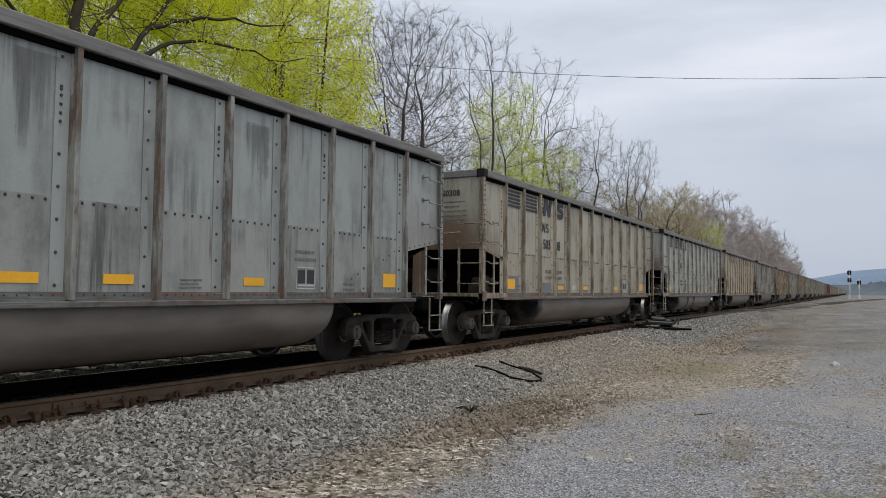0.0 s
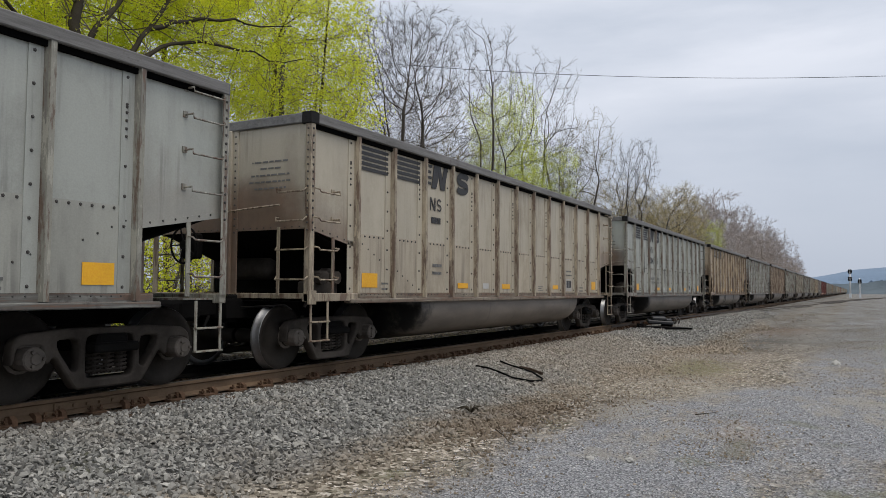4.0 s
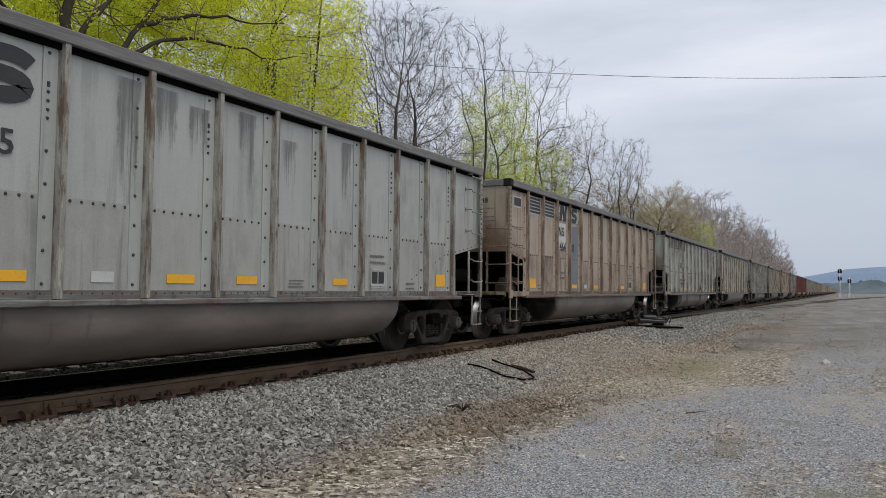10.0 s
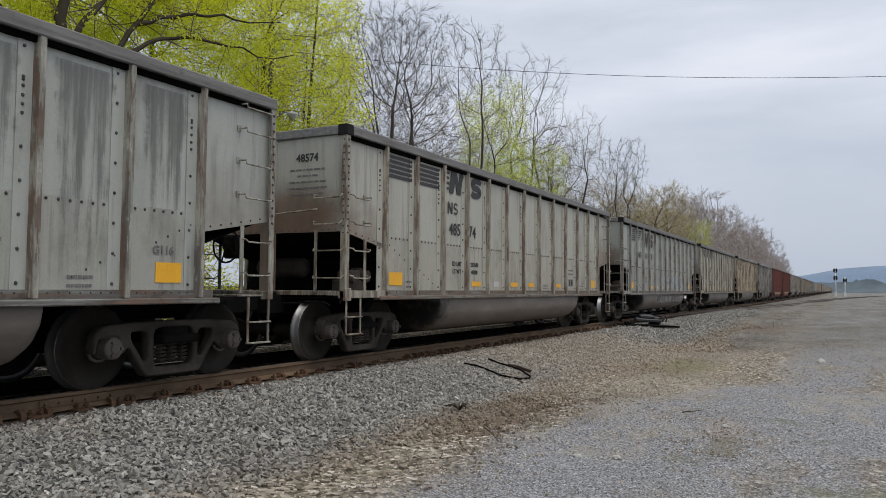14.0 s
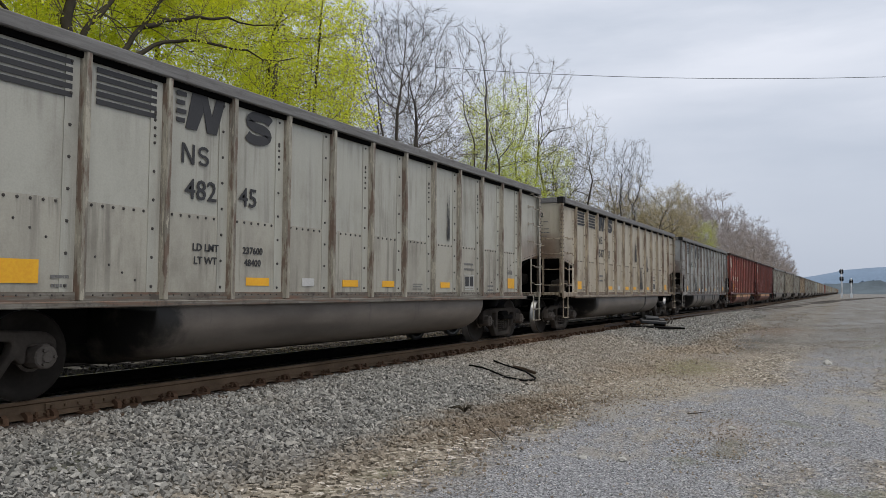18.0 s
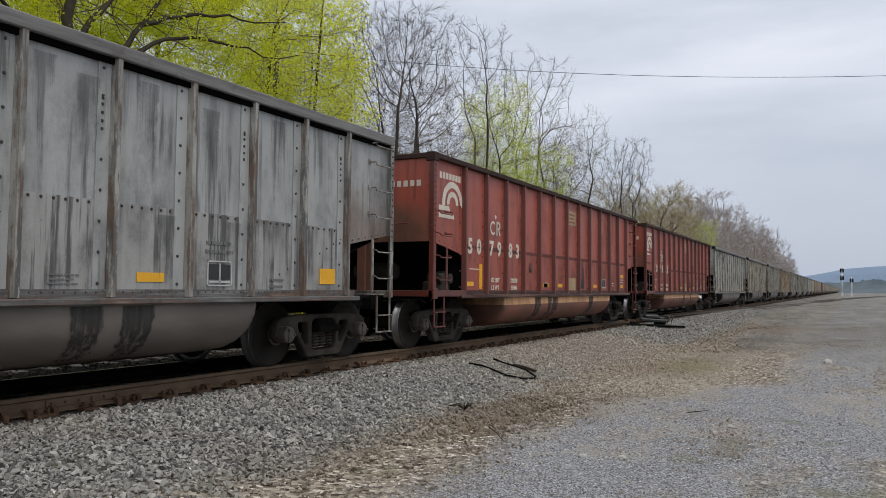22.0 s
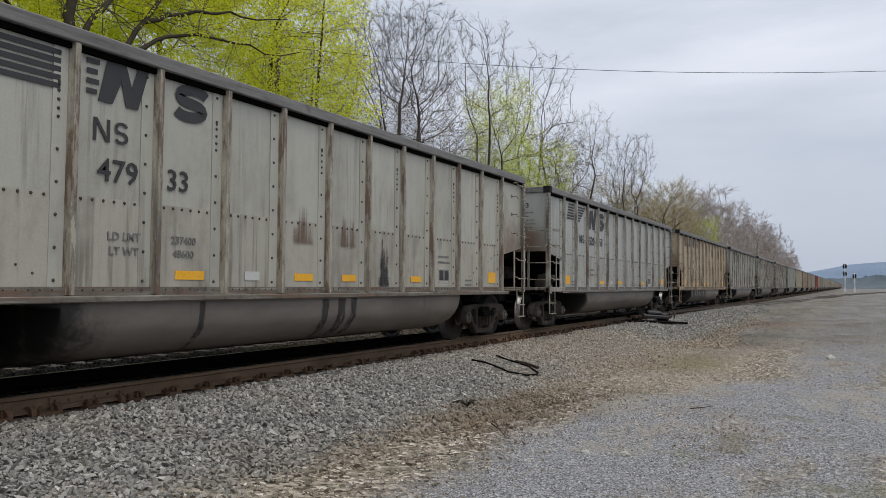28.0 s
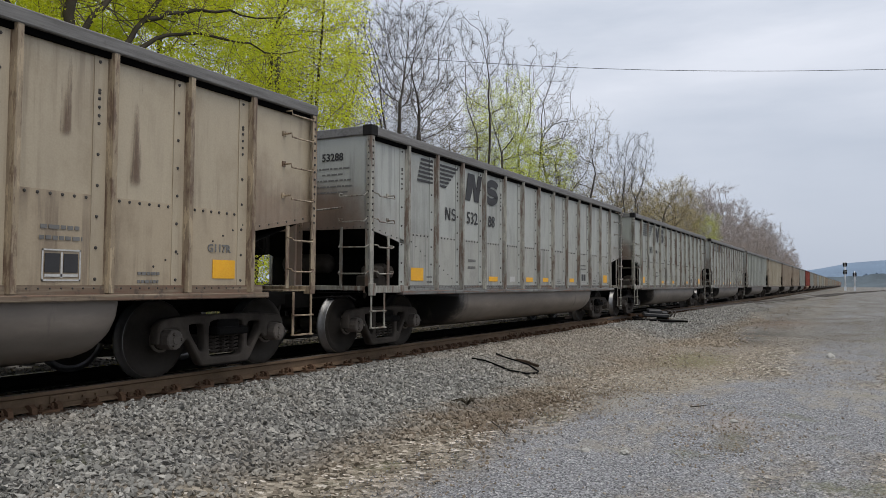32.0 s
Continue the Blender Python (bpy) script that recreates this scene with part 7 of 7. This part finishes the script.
RAIL_DARK_RUST = plain("dark_rusty_rail_steel", (0.075, 0.055, 0.042), 0.6, 8, 0.7)
siding()

STONE = stone_paint("crushed_stone", (0.175, 0.172, 0.157), (0.265, 0.26, 0.237), (0.36, 0.35, 0.318), 0.3)
CHIP = stone_paint("pale_chips", (0.15, 0.13, 0.105), (0.30, 0.265, 0.215), (0.60, 0.56, 0.50), 0.4)
RUBBLE = stone_paint("earthy_rubble", (0.13, 0.122, 0.108), (0.24, 0.23, 0.212), (0.45, 0.43, 0.4), 0.2, 0.2)
GRIT = stone_paint("blue_grey_grit", (0.125, 0.125, 0.13), (0.235, 0.237, 0.245), (0.37, 0.37, 0.378), 0.2, 0.0)


def bed(x, y):
    return np.clip((y + 0.35 * np.sin(x * 0.9) - 3.3) / 1.2, 0.03, 1.0) * np.clip(1.25 - (x - 6) / 16, 0.2, 1)


def dirt_strip(x, y):
    return np.clip(0.8 - np.abs(y - 3.3 + 0.4 * np.sin(x * 0.5)) / 1.6, 0.05, 1) + sum(np.exp(-((x - a) * 0.9) ** 2 - ((y - b) * 2.2) ** 2) for a, b in ((13.0, 2.6), (10.0, 2.75), (9.2, 1.2), (14.5, 2.3), (8.4, 1.3)))


stones("ballast_stones", 30000, (1.5, 26, 2.8, 6.97), (0.04, 0.092), STONE, 1, "loose angular grey crushed stone", bed, 0.1, 9, 0.6)
stones("pale_stones", 17000, (1.5, 26, -1.0, 5.4), (0.01, 0.048), CHIP, 2, "pale loose stone chips on the dirt", dirt_strip, 0.12, 7, 0.7)
stones("lot_grit", 26000, (2.5, 15, -2.2, 3.6), (0.008, 0.03), GRIT, 5, "fine blue-grey grit of the lot", lambda x, y: np.clip(1.3 - x / 11, 0.12, 1), 0.15, 6, 0.7)
stones("shoulder_stones", 16000, (20, 62, 2.4, 6.95), (0.06, 0.15), STONE, 6, "crushed stone along the far shoulder of the track", lambda x, y: np.clip((y - 2.7 - 0.085 * np.maximum(x - 25, 0) + 0.5 * np.sin(x * 0.4)) / 0.8, 0.02, 1), 0.1, 7, 0.6)
stones("lot_rubble", 12000, (13, 48, -5.0, 5.0), (0.018, 0.06), RUBBLE, 7, "scattered small stones on the bare earth of the lot", lambda x, y: np.clip(0.65 - 0.25 * np.sin(x * 0.7 + y * 1.3) - (x - 13) / 90, 0.05, 1) * np.clip((y + 4) / 4, 0.25, 1), 0.2, 6, 0.6)
# coal dust, with the shade under the train put into the colour
COALY_SHADED = stone_paint("coal_dusted_shaded_stone", (0.006, 0.006, 0.006), (0.015, 0.014, 0.013), (0.032, 0.03, 0.028))
stones("bed_stones", 5000, (3, 26, 7.4, 8.7), (0.03, 0.08), COALY_SHADED, 3, "coal-dusted ballast between the rails, darkened for the train's shade")
stones("far_shoulder_stones", 6000, (3, 30, 9.0, 11.2), (0.04, 0.09), COALY_SHADED, 4, "coal-dusted ballast behind the track, darkened for the train's shade")


def at_ground(x, y, up=0.0):
    return (x, y, float(level(np.array(float(x)), np.array(float(y)))) + up)


GREY_STEEL = plain("dull_grey_steel", (0.05, 0.052, 0.056), 0.4, 10, 0.5, shine=0.4)
PALE_STONE = plain("pale_limestone", (0.47, 0.46, 0.42), 0.6, 18, 0.9, shine=0.2)


def litter():
    r2 = random.Random(15)
    line = [at_ground(x, y, 0.045) for x, y in [(11.93, 5.88), (11.94, 5.64), (11.81, 5.43), (11.66, 5.2), (11.51, 5.0), (11.54, 4.88), (11.57, 4.71), (11.83, 4.63), (12.08, 4.7), (12.27, 4.85), (12.52, 5.06), (12.62, 5.33), (12.7, 5.56), (12.94, 5.87)]]
    tagged(new("rubber_hose", Shape().tube(line, 0.017, 6).mesh("rubber_hose", GRIME_AND_SHADE, True)), "black bent air hose lying on the ballast", "hose")
    line = [at_ground(x, y, 0.06) for x, y in [(12.64, 5.35), (12.65, 5.15), (12.53, 4.87)]]
    tagged(new("rubber_strip", Shape().tube(line, [0.03, 0.034, 0.03], 4).mesh("rubber_strip", TIE)), "flat dark strip of rubber on the ballast", "scrap")
    heap = thing("scrap_heap", "low heap of dark ties and broken steel beside the track", "scrap", pose(27.6, 6.45, at_ground(27.6, 6.45)[2], 0, 0, -77))
    for k in range(18):
        x, y, turn = r2.uniform(-1.45, -0.35) if k < 12 else r2.uniform(-0.4, 0.8), r2.uniform(-0.3, 0.5), r2.choice((-70, 15, 40, 90)) + r2.uniform(-20, 20)
        part("broken_tie", Shape().box(-r2.uniform(0.1, 0.25), r2.uniform(0.1, 0.25), -r2.uniform(0.04, 0.1), 0.07, 0.0, r2.uniform(0.06, 0.13), 0.015).mesh("broken_tie", r2.choice((GRIME_AND_SHADE, GRIME_AND_SHADE, TIE, PLATE_RUST))), heap, at=pose(x, y, 0.01 + 0.06 * (k % 3), r2.uniform(-10, 10), r2.uniform(-12, 12), turn))
    part("long_bar", Shape().prism([(-0.95, -0.2), (0.35, -0.24), (0.95, -0.1), (0.95, -0.02), (0.3, 0.16), (-0.95, 0.2)], 0.0, 0.06, "z").mesh("long_bar", GRIME_AND_SHADE), heap, "long black steel plate tapering to one end", at=pose(0.38, -0.35, 0.02, 3, 1, -4))
    part("steel_box", Shape().box(-0.55, 0.35, -0.25, 0.25, 0, 0.13, 0.03).box(-0.4, 0.1, -0.2, 0.2, 0.13, 0.25, 0.03).box(0.1, 0.3, -0.22, 0.1, 0.11, 0.19, 0.02).mesh("steel_box", GREY_STEEL), heap, "dark grey steel casting", at=pose(0.32, 0.0, 0.17, 5, 3, 8))
    part("bracket", Shape().tube([(0.0, 0, 0.0), (0.1, -0.03, 0.12), (0.02, -0.04, 0.22), (-0.1, 0, 0.2)], 0.03, 5).tube([(0.14, 0, 0.0), (0.2, 0, 0.16), (0.12, 0, 0.24)], 0.028, 5).mesh("bracket", BEARING, True), heap, "bent grey steel bracket", at=pose(0.72, -0.12, 0.17))
    part("concrete_chunk", Shape().box(-0.1, 0.1, -0.08, 0.08, 0, 0.1, 0.025).mesh("concrete_chunk", CHIP), heap, "pale broken chunk", at=pose(0.22, -1.0, -0.08, 0, 6, 20))
    for pts, label, name in (([(7.53, 3.47), (7.3, 3.28), (6.98, 3.06)], "short dark twig on the gravel", "twig"), ([(9.67, 1.76), (9.85, 1.66), (10.08, 1.56)], "thin dry twig on the gravel", "twig")):
        line = [at_ground(x, y, 0.05) for x, y in pts]
        tagged(new(name, Shape().tube(line, [0.008, 0.006, 0.003], 5).mesh(name, BARK_DARK, True)), label, "twig")
    clump = thing("dead_weed", "clump of dead brown weed on the stones", "weed", pose(*at_ground(8.5, 4.25, 0.05)))
    for k in range(16):
        a, l = r2.uniform(0, 6.28), r2.uniform(0.1, 0.22)
        part("stalk", Shape().tube([(0, 0, 0), (l * 0.5 * math.cos(a), l * 0.5 * math.sin(a), 0.07), (l * math.cos(a), l * math.sin(a), r2.uniform(0.01, 0.07))], [0.012, 0.009, 0.004], 4).mesh("stalk", BARK_DARK), clump)
    for x, y, size in ((19.0, 0.42, 0.12), (7.05, 2.26, 0.042), (7.27, 1.94, 0.042), (9.25, 1.2, 0.05)):
        s = Shape()
        bm = bmesh.new()
        bmesh.ops.create_icosphere(bm, subdivisions=2 if size < 0.1 else 1, radius=size)
        for v in bm.verts:
            v.co *= 1 + 0.45 * noise.noise(v.co * 1.3 / size + Vector((x, y, 0)))
            v.co.z *= 0.55
        bm.verts.index_update()
        s.add([v.co[:] for v in bm.verts], [[v.index for v in f.verts] for f in bm.faces])
        bm.free()
        ob = tagged(new("stone", s.mesh("stone", PALE_STONE)), "pale angular stone on the gravel lot", "stone")
        ob.matrix_basis = pose(*at_ground(x, y, size * 0.25))


litter()


# the play in the couplers, car by car
SLACK = {1: 0.12, 2: 0.13, 3: 0.1, 4: 0.24, 5: 0.27, 6: 0.09, 7: -0.05, 8: 0.03, 9: 0.06, 10: 0.08, 11: -0.05, 13: 0.03, 14: -0.03, 15: 0.06, 16: 0.14, 17: 0.26, 18: 0.26, 19: 0.17, 20: -0.05}


def motions():
    """The train rolls past and gathers a little speed; its wheels roll on the rails."""
    def run(t):
        return 2.655 + 9.336 * t + 0.00932 * t * t

    for k, car in cars:
        walk(car, [(t, pose(k * PITCH - run(t) + SLACK.get(k, 0.0), AXIS, 0)) for t in range(0, 33)])
    turning = {}
    for k, car in cars:
        for ob in car.children_recursive:
            kind = ob.name.split(".")[0]
            if kind not in ("wheelset_front", "wheelset_rear"):
                continue
            if kind not in turning:
                x = -WHEELBASE / 2 if kind == "wheelset_front" else WHEELBASE / 2
                walk(ob, [(i / 15, pose(x, 0, RADIUS, 0, -math.degrees(run(i / 15) / RADIUS), 0)) for i in range(481)])
                turning[kind] = ob.animation_data
            else:
                ob.rotation_mode = "QUATERNION"
                keys = ob.animation_data_create()
                keys.action, keys.action_slot = turning[kind].action, turning[kind].action_slot


motions()
